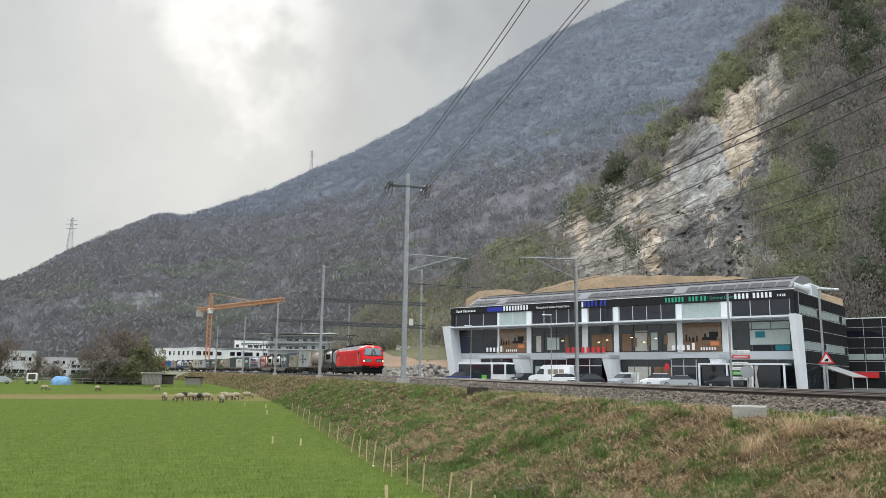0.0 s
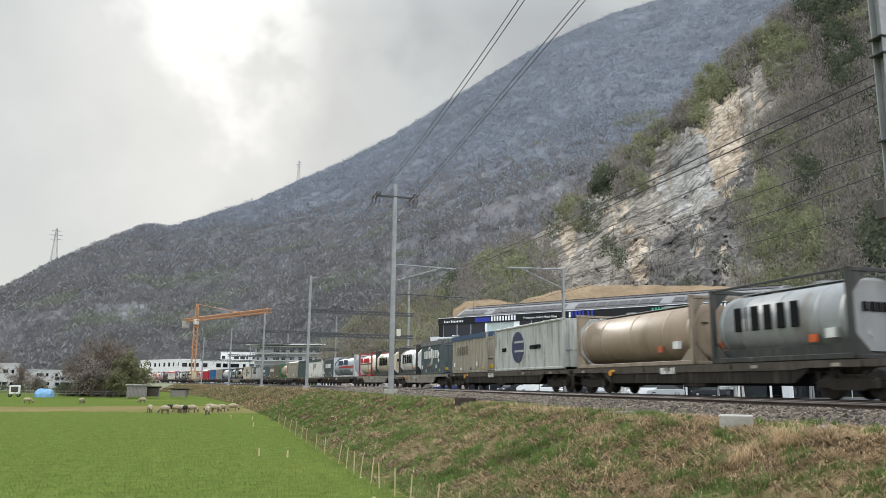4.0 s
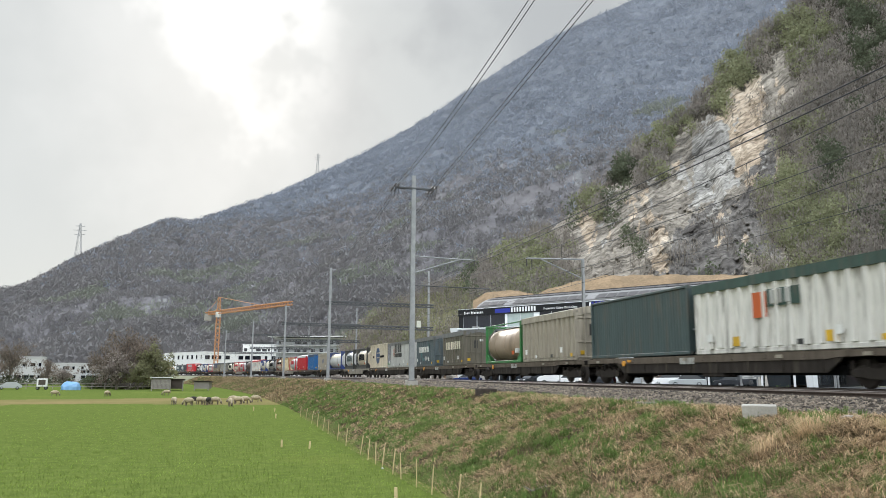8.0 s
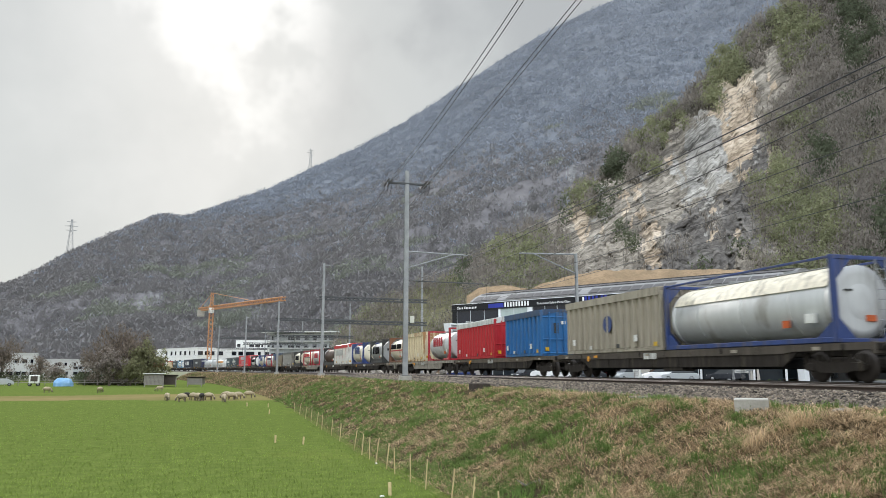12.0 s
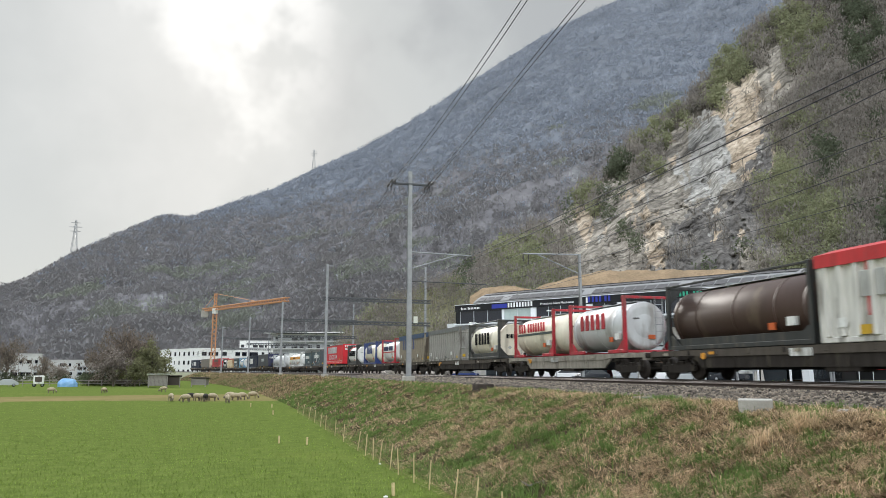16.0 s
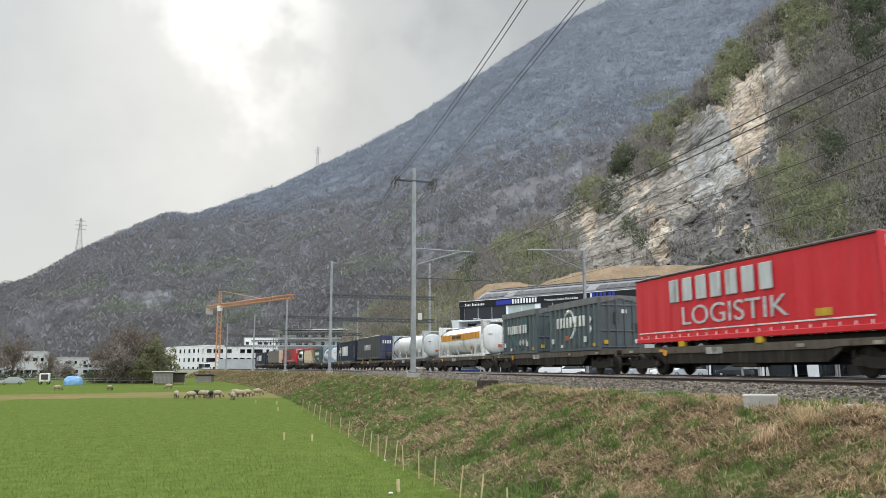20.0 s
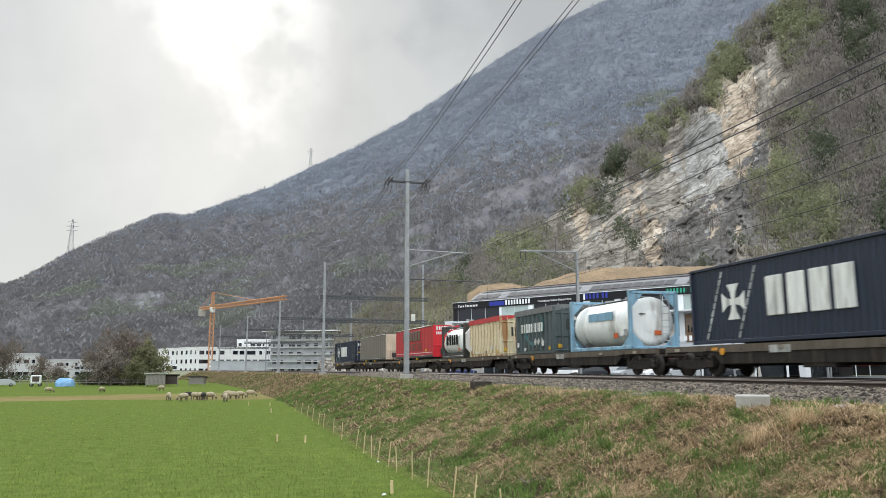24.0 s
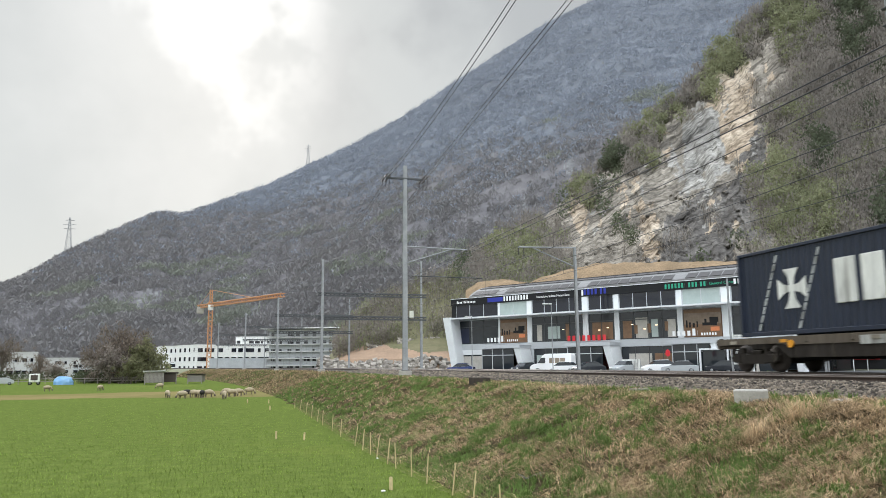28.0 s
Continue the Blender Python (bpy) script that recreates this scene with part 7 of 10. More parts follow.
tank(381.3, 387.6, "dark grey tank container with a white end in a dark frame", "frame_dark", "dull_silver", "OIOOOO", "black", end_word="OIOOOO")
tank(391.9, 398.6, "white tank container in a blue frame with blue lettering bars", "frame_blue", "cream", "OOOOI", "frame_blue", 2.5, 0.95, nose=0.45)
bulk(401.5, 410.8, "dirty white ribbed container with a red tarpaulin roof", "streaked_white", "tarp_red", "OOOOOOOO", "palegrey", 0.6, arch=0.25, drop=0.38, extra=red_straps)
tank(411.1, 419.5, "dark brown tank container in a dark frame", "frame_dark", "dark_brown", "", "white")
tank(423.2, 429.3, "silver tank container in a bright red frame with red lettering bars", "frame_red", "silver", "OOOOO", "frame_red", 2.45, 0.8)
tank(431.5, 437.8, "ivory tank container in a red frame", "frame_red", "cream", "OOO OOOOOOO", "crimson", 2.75, 0.55, stripe=((2.55, 0.13, "greengrey"),), over=0.35, nose=1.3)
tank(440.9, 447.7, "stained cream tank container in a dark frame", "frame_dark", "cream", "OIOOOO", "black", end_word="OIOOOO")
bulk(450.2, 459.4, "weathered grimy grey ribbed bulk container", "grime_grey", "tarp_grey", arch=0.1)
bulk(461.2, 471.0, "dirty brown ribbed container with a blue tarpaulin edge", "grime_tan", "tarp_blue", "OOIOOIO", "frame_blue", 0.85, arch=0.12, drop=0.42)
tank(473.3, 479.5, "white tank container with a red stripe in a red frame", "frame_red", "white", "OOOOOO OOOOO", "navy2", 2.65, 0.5, stripe=((2.42, 0.1, "crimson"),))
tank(482.9, 489.6, "cream tank container in a blue frame with blue lettering bars", "frame_blue", "cream", "OOOOI", "frame_blue", 2.5, 0.95, nose=0.45)
tank(494.3, 500.2, "white tank container in a dark frame with black lettering bars", "frame_dark", "white", "OOOOOOOO", "black", 2.4, 0.72)


def logistik(t, y, z, size, ink="silver"):
    real_text("side_text", "LOGISTIK", size, P[ink], t, pose(-1.275, y, z, 90, 0, NEARSIDE), "pale grey lettering" if ink == "silver" else "faded dark lettering", width=6.3)


tr1 = trailer(504.0, 517.9, "bright red curtain-sided semi-trailer with pale lettering", "bright_red", "bright_red", (("OOOOOOO", 0.58, 3.05, 0.96, "silver"),), end_words=(("OOOOOOO", 3.85, 0.34, "white"), ("OOOOOIO", 3.45, 0.26, "white")))
logistik(tr1, 3.3, 2.08, 1.08)
bulk(521.7, 528.0, "slate-grey ribbed container with a white curved mark", "slate_light", "tarp_grey", "OOOOOIOIOO", "white", 0.45, extra=swoosh)
bulk(530.1, 536.2, SL, "slate_light", "tarp_grey", "OOOOOIOIOO", "white", 0.42, extra=teal_mark)
tank(541.1, 553.5, "long white pressure tank with an orange stripe", "white", "white", "OOOOO OOOOOO", "dark_brown", 2.72, 0.3, stripe=((2.62, 0.5, "orange"),), bare=True)
tank(559.0, 572.3, "long pale grey pressure tank", "silver", "silver", "", "white", bare=True)
trailer(578.6, 592.2, "dark grey curtain-sided semi-trailer with a navy headboard", "curtain_dark", "navy2", (("ooooio", 0.30, 2.6, 0.95, "silver"),), end_words=(("OOOOIO", 3.3, 0.4, "white"),))
dry_box(593.8, 607.4, "navy box container with a white emblem", "navy", "OOOO", "white", 1.38, 4.22, door="OOI", extra=cross_emblem)
tank(612.3, 618.7, "white tank container in a light blue frame", "frame_lightblue", "white", "", "white", stripe=None)
bulk(621.0, 626.9, SL, "slate", "tarp_grey", "OOOOOIOIOO", "white", 0.42, extra=teal_mark)
bulk(630.0, 636.7, "rust-streaked cream container with a red roof edge", "rusty_cream", "tarp_red", arch=0.06)
tank(638.3, 644.4, "white tank container with a rust stain in a dark frame", "frame_dark", "white", "OIOOOO", "black", end_word="OIOOOO")
tr2 = trailer(647.5, 661.8, "red curtain-sided semi-trailer with faded lettering", "crimson", "bright_red", (("OOOOOOO", 0.52, 3.05, 0.96, "brown"),), end_words=(("OOOOOOO", 3.85, 0.34, "white"), ("OOOOOIO", 3.45, 0.26, "white")))
logistik(tr2, 2.9, 2.08, 1.08, "brown")
trailer(666.6, 680.6, "grey-olive curtain-sided semi-trailer with a cream headboard", "curtain_olive", "door_cream")
dry_box(684.0, 697.8, "navy box container with a white emblem at the train's tail", "navy", "OOOO", "white", 1.38, 4.22, door="OOI", extra=cross_emblem)
for tt in TRAIN:
    if tt[0]["label"] == "white tank container in a light blue frame":
        side_plate(tt[0], "name_plate", -1.4, 1.2, 2.7, 3.1, -1.165, P["frame_lightblue"], "light blue name plate", 0.03)


# ---- wagons ----
def wheel_mesh():
    bm = BM()
    lathe(bm, [(-0.07, 0.1), (-0.06, 0.40), (-0.03, 0.455), (0.05, 0.46), (0.05, 0.49), (0.075, 0.49), (0.075, 0.1)], "x", 24)
    return mesh_of("wheel", bm, P["wheel"])


WHEEL = wheel_mesh()


def side_frame_mesh():
    bm = BM()
    prism(bm, [(-1.25, 0.55), (-1.2, 0.38), (-0.75, 0.36), (-0.5, 0.30), (0.5, 0.30), (0.75, 0.36), (1.2, 0.38), (1.25, 0.55), (0.8, 0.72), (0.35, 0.62), (-0.35, 0.62), (-0.8, 0.72)], "x", -0.07, 0.07)
    for y in (-0.9, 0.9):
        rbox(bm, -0.12, 0.12, y - 0.17, y + 0.17, 0.34, 0.62, 0.03)
        rod(bm, (0, y - 0.28, 0.6), (0, y - 0.28, 0.86), 0.075, 8)
        rod(bm, (0, y + 0.28, 0.6), (0, y + 0.28, 0.86), 0.075, 8)
    return mesh_of("side_frame", bm, P["wagon_dark"])


SIDE_FRAME = side_frame_mesh()


def bogie_core():
    bm = BM()
    rbox(bm, -0.95, 0.95, -0.25, 0.25, 0.42, 0.78, 0.04)
    for y in (-0.9, 0.9):
        rod(bm, (-0.8, y, 0.46), (0.8, y, 0.46), 0.08, 8)
    return mesh_of("bogie", bm, P["wagon_dark"])


BOGIE = bogie_core()


def bogie(t, y):
    b = part("bogie", BOGIE, None, t, at=pose(0, y, 0))
    for dy in (-0.9, 0.9):
        for sx in (-1, 1):
            part("wheel", WHEEL, None, b, at=pose(sx * 0.74, dy, 0.49, 0, 0, 0 if sx < 0 else 180))
    for sx in (-1, 1):
        part("side_frame", SIDE_FRAME, None, b, at=pose(sx * 1.0, 0, 0))


def wagon(s0, s1, colour, label):
    t = thing("flat_wagon", label, "railway wagon", "wagons of the goods train", at=pose(TRACK_FAR, (s0 + s1) / 2, RAIL))
    TRAIN.append((t, (s0 + s1) / 2))
    h = (s1 - s0) / 2 - 0.35
    m = P["wagon_sill" if colour == "wagon_dark" else colour]
    lower = P[{"wagon_beige": "wagon_beige", "wagon_brown": "wagon_dark", "wagon_dark": "wagon_dark"}[colour]]
    for sx in (-1, 1):
        bm = BM()
        low = 0.50
        prism(bm, [(-h, 1.2), (h, 1.2), (h, 0.98), (h - 3.2, 0.98), (h - 3.7, 0.92), (-h + 3.7, 0.92), (-h + 3.2, 0.98), (-h, 0.98)], "x", sx * 1.22 - 0.05, sx * 1.22 + 0.05)
        part("side_sill", bm, m, t)
        bm = BM()
        prism(bm, [(h - 3.05, 0.99), (h - 3.2, 0.86), (h - 3.75, low), (-h + 3.75, low), (-h + 3.2, 0.86), (-h + 3.05, 0.99)], "x", sx * 1.19 - 0.04, sx * 1.19 + 0.04)
        belly = part("belly_beam", bm, lower, t)
        for i in range(max(3, int(h * 0.8))):
            y = (-h + 3.9) + (2 * h - 7.8) * i / max(1, int(h * 0.8) - 1)
            bm = BM()
            rbox(bm, sx * 1.24 - 0.03, sx * 1.24 + 0.03, y - 0.035, y + 0.035, low + 0.02, 0.98, 0.01)
            part("stiffener", bm, lower, belly)
        n = max(4, int(h * 1.1))
        for i in range(n):
            y = -h * 0.9 + 1.8 * h * i / (n - 1)
            bm = BM()
            rbox(bm, sx * 1.27 - 0.03, sx * 1.27 + 0.04, y - 0.06, y + 0.06, 0.99, 1.18, 0.015)
            part("stake_pocket", bm, m if i % 3 else P[colour], t)
    bm = BM()
    rbox(bm, -0.3, 0.3, -h, h, 0.8, 1.15, 0.03)
    for k in range(7):
        y = -h + 2 * h * k / 6
        rbox(bm, -1.17, 1.17, y - 0.08, y + 0.08, 0.95, 1.18, 0.02)
    part("centre_sill", bm, P["wagon_dark"], t)
    # black box for the brake rigging and the deep shadow under the wagon
    bm = BM()
    rbox(bm, -0.75, 0.75, -h + 3.4, h - 3.4, 0.42, 0.78, 0.05)
    part("rigging_shade", bm, P["black"], t)
    for k, y in enumerate((-h * 0.82, -h * 0.45, h * 0.1, h * 0.55, h * 0.86)):
        side_plate(t, "reflector", y, y + 0.34, 1.0, 1.11, -1.315, P["orange" if k == 3 else "tan"], "small worn plate", 0.01)
    for sy in (-1, 1):
        bm = BM()
        rbox(bm, -1.25, 1.25, sy * h - 0.06, sy * h + 0.06, 0.85, 1.2, 0.02)
        part("headstock", bm, m, t)
        for sx in (-1, 1):
            bm = BM()
            rod(bm, (sx * 0.88, sy * h, 1.04), (sx * 0.88, sy * (h + 0.3), 1.04), 0.1, 10)
            rod(bm, (sx * 0.88, sy * (h + 0.28), 1.04), (sx * 0.88, sy * (h + 0.34), 1.04), 0.21, 14)
            part("buffer", bm, P["wagon_dark"], t)
        bogie(t, sy * (h - 1.75))
    if h > 6:
        bm = BM()
        rbox(bm, -1.2, -0.55, -1.2, 0.2, 0.35, 0.8, 0.03)
        part("brake_box", bm, P["wagon_dark"], t)
        disc(t, "brake_wheel", h - 3.9, 0.95, 0.13, -1.28, P["orange"], "orange handwheel", 0.04)
        side_plate(t, "data_panel", 0.6, 1.6, 0.86, 1.12, -1.275, P["white"] if colour == "wagon_dark" else P["palegrey"], "pale data panel", 0.01)


EDGES = [115.2, 135.2, 156.8, 173.7, 191.8, 213.1, 234.2, 253.3, 273.0, 294.9, 312.0, 334.5, 354.5, 371.5, 379.5, 400.0, 421.3, 439.3, 460.3, 472.2, 492.0, 502.2, 519.8,
         538.6, 556.2, 575.3, 592.95, 609.8, 628.4, 646.2, 664.2, 682.2, 699.6]
BEIGE = {3, 4, 10, 13, 14, 17}
BROWN = {6, 7, 8, 9, 12, 22, 23, 24, 26, 27, 28, 29, 30, 31, 32}
for i, (a, b) in enumerate(zip(EDGES, EDGES[1:])):
    k = i + 1
    c = "wagon_beige" if k in BEIGE else "wagon_brown" if k in BROWN else "wagon_dark"
    wagon(a, b, c, {"wagon_beige": "dusty beige-grey container flat wagon", "wagon_brown": "brown grimy container flat wagon", "wagon_dark": "dark grimy container flat wagon"}[c])


# ---- locomotive ----
def locomotive():
    s0, s1 = 95.1, 114.0
    t = thing("electric_locomotive", "bright red four-axle electric locomotive with a dark grey underframe", "locomotive", at=pose(TRACK_FAR, (s0 + s1) / 2, RAIL))
    TRAIN.append((t, (s0 + s1) / 2))
    h = 9.1
    red, grey = P["sky_red"], P["loco_grey"]
    FX, DY = (0.0, 0.35, 0.62, 0.80, 0.92, 0.985, 1.0), (0.0, 0.03, 0.09, 0.18, 0.34, 0.70, 1.25)

    def nose_y(z):
        return float(np.interp(z, [0.9, 1.3, 1.75, 2.2, 2.45, 3.5, 3.68, 3.80, 3.88], [8.95, 9.08, 9.14, 9.05, 8.96, 8.44, 8.20, 7.85, 7.2]))

    def half_w(z):
        return float(np.interp(z, [1.0, 3.2, 3.36, 3.52, 3.66, 3.78, 3.88], [1.48, 1.48, 1.44, 1.34, 1.17, 0.92, 0.45]))

    def skin(x, z, sy, off=0.0):
        """A point of the rounded front."""
        w_ = half_w(z)
        return Vector((x, sy * (nose_y(z) - float(np.interp(abs(x) / w_, FX, DY)) + off), z))

    def ring(bm, z, ends):
        w_, pts = half_w(z), []
        fr = [f * w_ for f in FX]
        front = [(-x, d) for x, d in zip(fr[::-1], DY[::-1])] + [(x, d) for x, d in zip(fr[1:], DY[1:])]
        for x, d in front:
            pts.append((x, -(nose_y(z) - d)))
        if ends == 2:
            for x, d in front[::-1]:
                pts.append((x, nose_y(z) - d))
        else:
            pts += [(w_, -6.45), (-w_, -6.45)]
        return [bm.verts.new((x, y, z)) for x, y in pts]

    def shell(levels, ends):
        bm = BM()
        rings = [ring(bm, z, ends) for z in levels]
        for p, q in zip(rings, rings[1:]):
            for i in range(len(p)):
                f = bm.faces.new((p[i], p[(i + 1) % len(p)], q[(i + 1) % len(p)], q[i]))
                f.smooth = True
        bm.faces.new(rings[0][::-1])
        bm.faces.new(rings[-1])
        bmesh.ops.recalc_face_normals(bm, faces=bm.faces[:])
        return bm

    def front_panel(name, sy, corners, off, material, parent, label="", deep=0.05):
        """A plate that follows the rounded front: corners (x, z) at lower left, lower right, upper right, upper left."""
        bm = BM()
        n, m_ = 10, 5
        (ax, az_), (bx, bz), (cx_, cz), (dx, dz) = corners
        grid = []
        for o in (off, off - deep):
            rows = []
            for j in range(m_ + 1):
                v = j / m_
                rows.append([])
                for i in range(n + 1):
                    u = i / n
                    x = (ax + (bx - ax) * u) * (1 - v) + (dx + (cx_ - dx) * u) * v
                    z = (az_ + (bz - az_) * u) * (1 - v) + (dz + (cz - dz) * u) * v
                    rows[-1].append(bm.verts.new(skin(x, z, sy, o)))
            grid.append(rows)
        for k, rows in enumerate(grid):
            for j in range(m_):
                for i in range(n):
                    f = bm.faces.new((rows[j][i], rows[j][i + 1], rows[j + 1][i + 1], rows[j + 1][i]))
                    f.smooth = True
        a_, b_ = grid
        rim = [(0, i) for i in range(n)] + [(j, n) for j in range(m_)] + [(m_, i) for i in range(n, 0, -1)] + [(j, 0) for j in range(m_, 0, -1)]
        for (j, i), (q, p) in zip(rim, rim[1:] + rim[:1]):
            bm.faces.new((a_[j][i], a_[q][p], b_[q][p], b_[j][i]))
        bmesh.ops.recalc_face_normals(bm, faces=bm.faces[:])
        return part(name, bm, material, parent, label)

    part("body", shell([1.0, 1.3, 1.75, 2.2, 2.45, 2.8, 3.2, 3.34], 2), red, t, "glossy bright red body shell")
    for sy in (-1, 1):
        bm = shell([3.30, 3.36, 3.44, 3.52, 3.60, 3.66, 3.73, 3.78, 3.83, 3.87], 1)
        if sy > 0:
            bmesh.ops.rotate(bm, verts=bm.verts[:], cent=(0, 0, 0), matrix=Matrix.Rotation(math.pi, 3, 'Z'))
        part("cab_roof", bm, red, t, "rounded red cab roof")
    # underframe
    bm = BM()
    prism(bm, [(-h + 0.35, 1.0), (-h + 0.28, 1.2), (h - 0.28, 1.2), (h - 0.35, 1.0)], "x", -1.495, 1.495)
    part("sole_bar", bm, grey, t, "dark grey sole bar")
    for sy in (-1, 1):
        front_panel("screen_frame", sy, [(-1.26, 2.43), (1.26, 2.43), (1.13, 3.54), (-1.13, 3.54)], 0.006, P["black"], t, "black windscreen surround")
        ws = front_panel("windscreen", sy, [(-1.20, 2.49), (1.20, 2.49), (1.07, 3.48), (-1.07, 3.48)], 0.012, P["glass"], t, "large windscreen with dark wipers")
        for x in (-0.16, 0.16):
            bm = BM()
            rod(bm, skin(x * 2.4, 2.42, sy, 0.03), skin(x * 0.7, 3.28, sy, 0.03), 0.03, 5)
            rod(bm, skin(x * 1.2, 2.55, sy, 0.04), skin(x * 0.2, 3.35, sy, 0.04), 0.018, 5)
            part("wiper", bm, P["black"], ws)
        front_panel("top_lamp", sy, [(-0.16, 3.60), (0.16, 3.60), (0.13, 3.69), (-0.13, 3.69)], 0.02, P["lamp"] if sy < 0 else P["white"], t, "headlight above the windscreen")
        for sx in (-1, 1):
            def quad(x0, x1, z0, z1, tilt=0.0):
                c = [(sx * x0, z0 + tilt), (sx * x1, z0), (sx * x1, z1), (sx * x0, z1 - tilt)]
                return c if sx > 0 else [c[1], c[0], c[3], c[2]]
            mask = front_panel("lamp_band", sy, quad(0.24, 1.38, 1.66, 2.10, 0.03), 0.006, P["black"], t, "black lamp band")
            front_panel("headlight", sy, quad(1.14, 1.32, 1.74, 1.92), 0.014, P["lamp"] if sy < 0 else P["white"], mask, "lit headlight" if sy < 0 else "")
            for z in (1.71, 1.83, 1.95):
                front_panel("trim_bar", sy, quad(0.27, 1.08, z, z + 0.03), 0.016, P["white"], mask, "white trim bar")
            bm = BM()
            rod(bm, (sx * 0.88, sy * (h - 0.3), 1.04), (sx * 0.88, sy * (h + 0.22), 1.04), 0.14, 12)
            rbox(bm, sx * 0.88 - 0.29, sx * 0.88 + 0.29, sy * (h + 0.25) - 0.03, sy * (h + 0.25) + 0.03, 0.86, 1.22, 0.05)
            part("buffer", bm, P["black"], t)
        bm = BM()
        rbox(bm, -1.34, 1.34, sy * (h - 0.36) - 0.2, sy * (h - 0.36) + 0.2, 0.84, 1.30, 0.08)
        part("buffer_beam", bm, P["black"], t)
        bm = BM()
        rbox(bm, -0.14, 0.14, sy * (h - 0.05) - 0.25, sy * (h - 0.05) + 0.25, 0.92, 1.12, 0.04)
        for x in (-0.5, 0.5):
            rod(bm, (x, sy * (h - 0.1), 1.0), (x * 0.9, sy * (h + 0.02), 0.55), 0.03, 6)
        part("coupler", bm, P["black"], t)
        bm = BM()
        prism(bm, [(sy * (h - 0.75), 0.22), (sy * (h - 0.32), 0.24), (sy * (h - 0.22), 0.55), (sy * (h - 0.40), 0.82), (sy * (h - 0.75), 0.82)], "x", -1.2, 1.2)
        part("snow_plough", bm, P["black"], t)
        # cab doors and side windows, both sides
        for sx in (-1, 1):
            yc = sy * (h - 2.35)
            bm = BM()
            rbox(bm, sx * 1.485 - 0.012, sx * 1.485 + 0.012, yc - 0.42, yc + 0.42, 1.38, 3.15, 0.01)
            door = part("cab_door", bm, red, t)
            bm = BM()
            rbox(bm, sx * 1.50 - 0.012, sx * 1.50 + 0.012, yc - 0.24, yc + 0.24, 2.35, 3.02, 0.02)
            part("door_window", bm, P["black"], door, "dark window")
            for dy in (-0.5, 0.5):
                bm = BM()
                rod(bm, (sx * 1.53, yc + dy, 1.35), (sx * 1.53, yc + dy, 2.75), 0.018, 6)
                part("handrail", bm, P["white"], door)
            bm = BM()
            rbox(bm, sx * 1.42 - 0.05, sx * 1.42 + 0.05, yc - 0.3, yc + 0.3, 0.55, 0.62, 0.01)
            rbox(bm, sx * 1.42 - 0.05, sx * 1.42 + 0.05, yc - 0.3, yc + 0.3, 0.85, 0.92, 0.01)
            part("step", bm, grey, t)
    # roof hoods and gear
    for a, b, nm in ((-6.42, -4.3, "roof_louvre"), (-4.25, -1.6, "roof_hood"), (-1.55, 1.4, "roof_hood"), (1.45, 3.9, "roof_hood"), (3.95, 6.42, "roof_louvre")):
        bm = BM()
        prism(bm, [(-1.40, 3.35), (-1.33, 3.46), (-1.02, 3.84), (1.02, 3.84), (1.33, 3.46), (1.40, 3.35)], "y", a, b)
        part(nm, bm, P["roof_grey"], t, "light grey roof hood" if nm == "roof_hood" else "grey louvred roof hood")
    bm = BM()
    for y in np.arange(-5.5, 6.2, 0.75):
        insulator(bm, (0.5, y, 3.84), (0.5, y, 4.12))
        insulator(bm, (-0.5, y + 0.3, 3.84), (-0.5, y + 0.3, 4.1))
    rod(bm, (0.5, -5.5, 4.12), (0.5, 6.0, 4.12), 0.025, 6)
    rod(bm, (-0.5, -5.2, 4.1), (-0.5, 6.0, 4.1), 0.025, 6)
    part("roof_conductor", bm, P["black"], t)

    def pantograph(y, up):
        bm = BM()
        rbox(bm, -0.6, 0.6, y - 0.7, y + 0.7, 3.9, 4.12, 0.02)
        base = part("pantograph", bm, P["black"], t, "raised pantograph" if up else "folded pantograph")
        top = 5.66 if up else 4.36
        knee = Vector((0, y + 1.3, 4.12 + (top - 4.12) * 0.45))
        for x in (-0.3, 0.3):
            bm = BM()
            rod(bm, (x, y - 0.4, 4.12), (x * 0.3, knee.y, knee.z), 0.035, 6)
            part("lower_arm", bm, P["black"], base)
        for x in (-0.15, 0.15):
            bm = BM()
            rod(bm, (x, knee.y, knee.z), (x * 2, y - 0.3, top - 0.06), 0.028, 6)
            part("upper_arm", bm, P["black"], base)
        for dy in (-0.2, 0.2):
            bm = BM()
            pts = [(-0.98, top - 0.22), (-0.75, top), (0.75, top), (0.98, top - 0.22)]
            for p, q in zip(pts, pts[1:]):
                rod(bm, (p[0], y - 0.3 + dy, p[1]), (q[0], y - 0.3 + dy, q[1]), 0.028, 6)
            part("contact_strip", bm, P["black"], base)
    pantograph(5.0, True)
    pantograph(-5.0, False)
    # emblem frame on the side
    side_plate(t, "emblem", 1.75, 2.35, 2.15, 2.6, -1.486, P["white"], "small white framed emblem")
    side_plate(t, "emblem_field", 1.82, 2.28, 2.2, 2.55, -1.499, red, "red field of the emblem", 0.004)
    for y in (-6.9, -5.6, -4.1, -2.2, -1.2, 0.3, 1.6, 2.7, 4.4, 6.2):
        side_plate(t, "data_mark", y, y + (0.35 if int(y * 10) % 2 else 0.8), 1.07, 1.14, -1.497, P["palegrey"], "pale data mark", 0.006)
    # underfloor boxes and bogies
    for a, b in ((-3.2, -1.2), (-0.9, 1.0), (1.2, 3.0)):
        bm = BM()
        rbox(bm, -1.3, 1.3, a, b, 0.42, 1.0, 0.05)
        part("equipment_box", bm, P["loco_grey"], t)
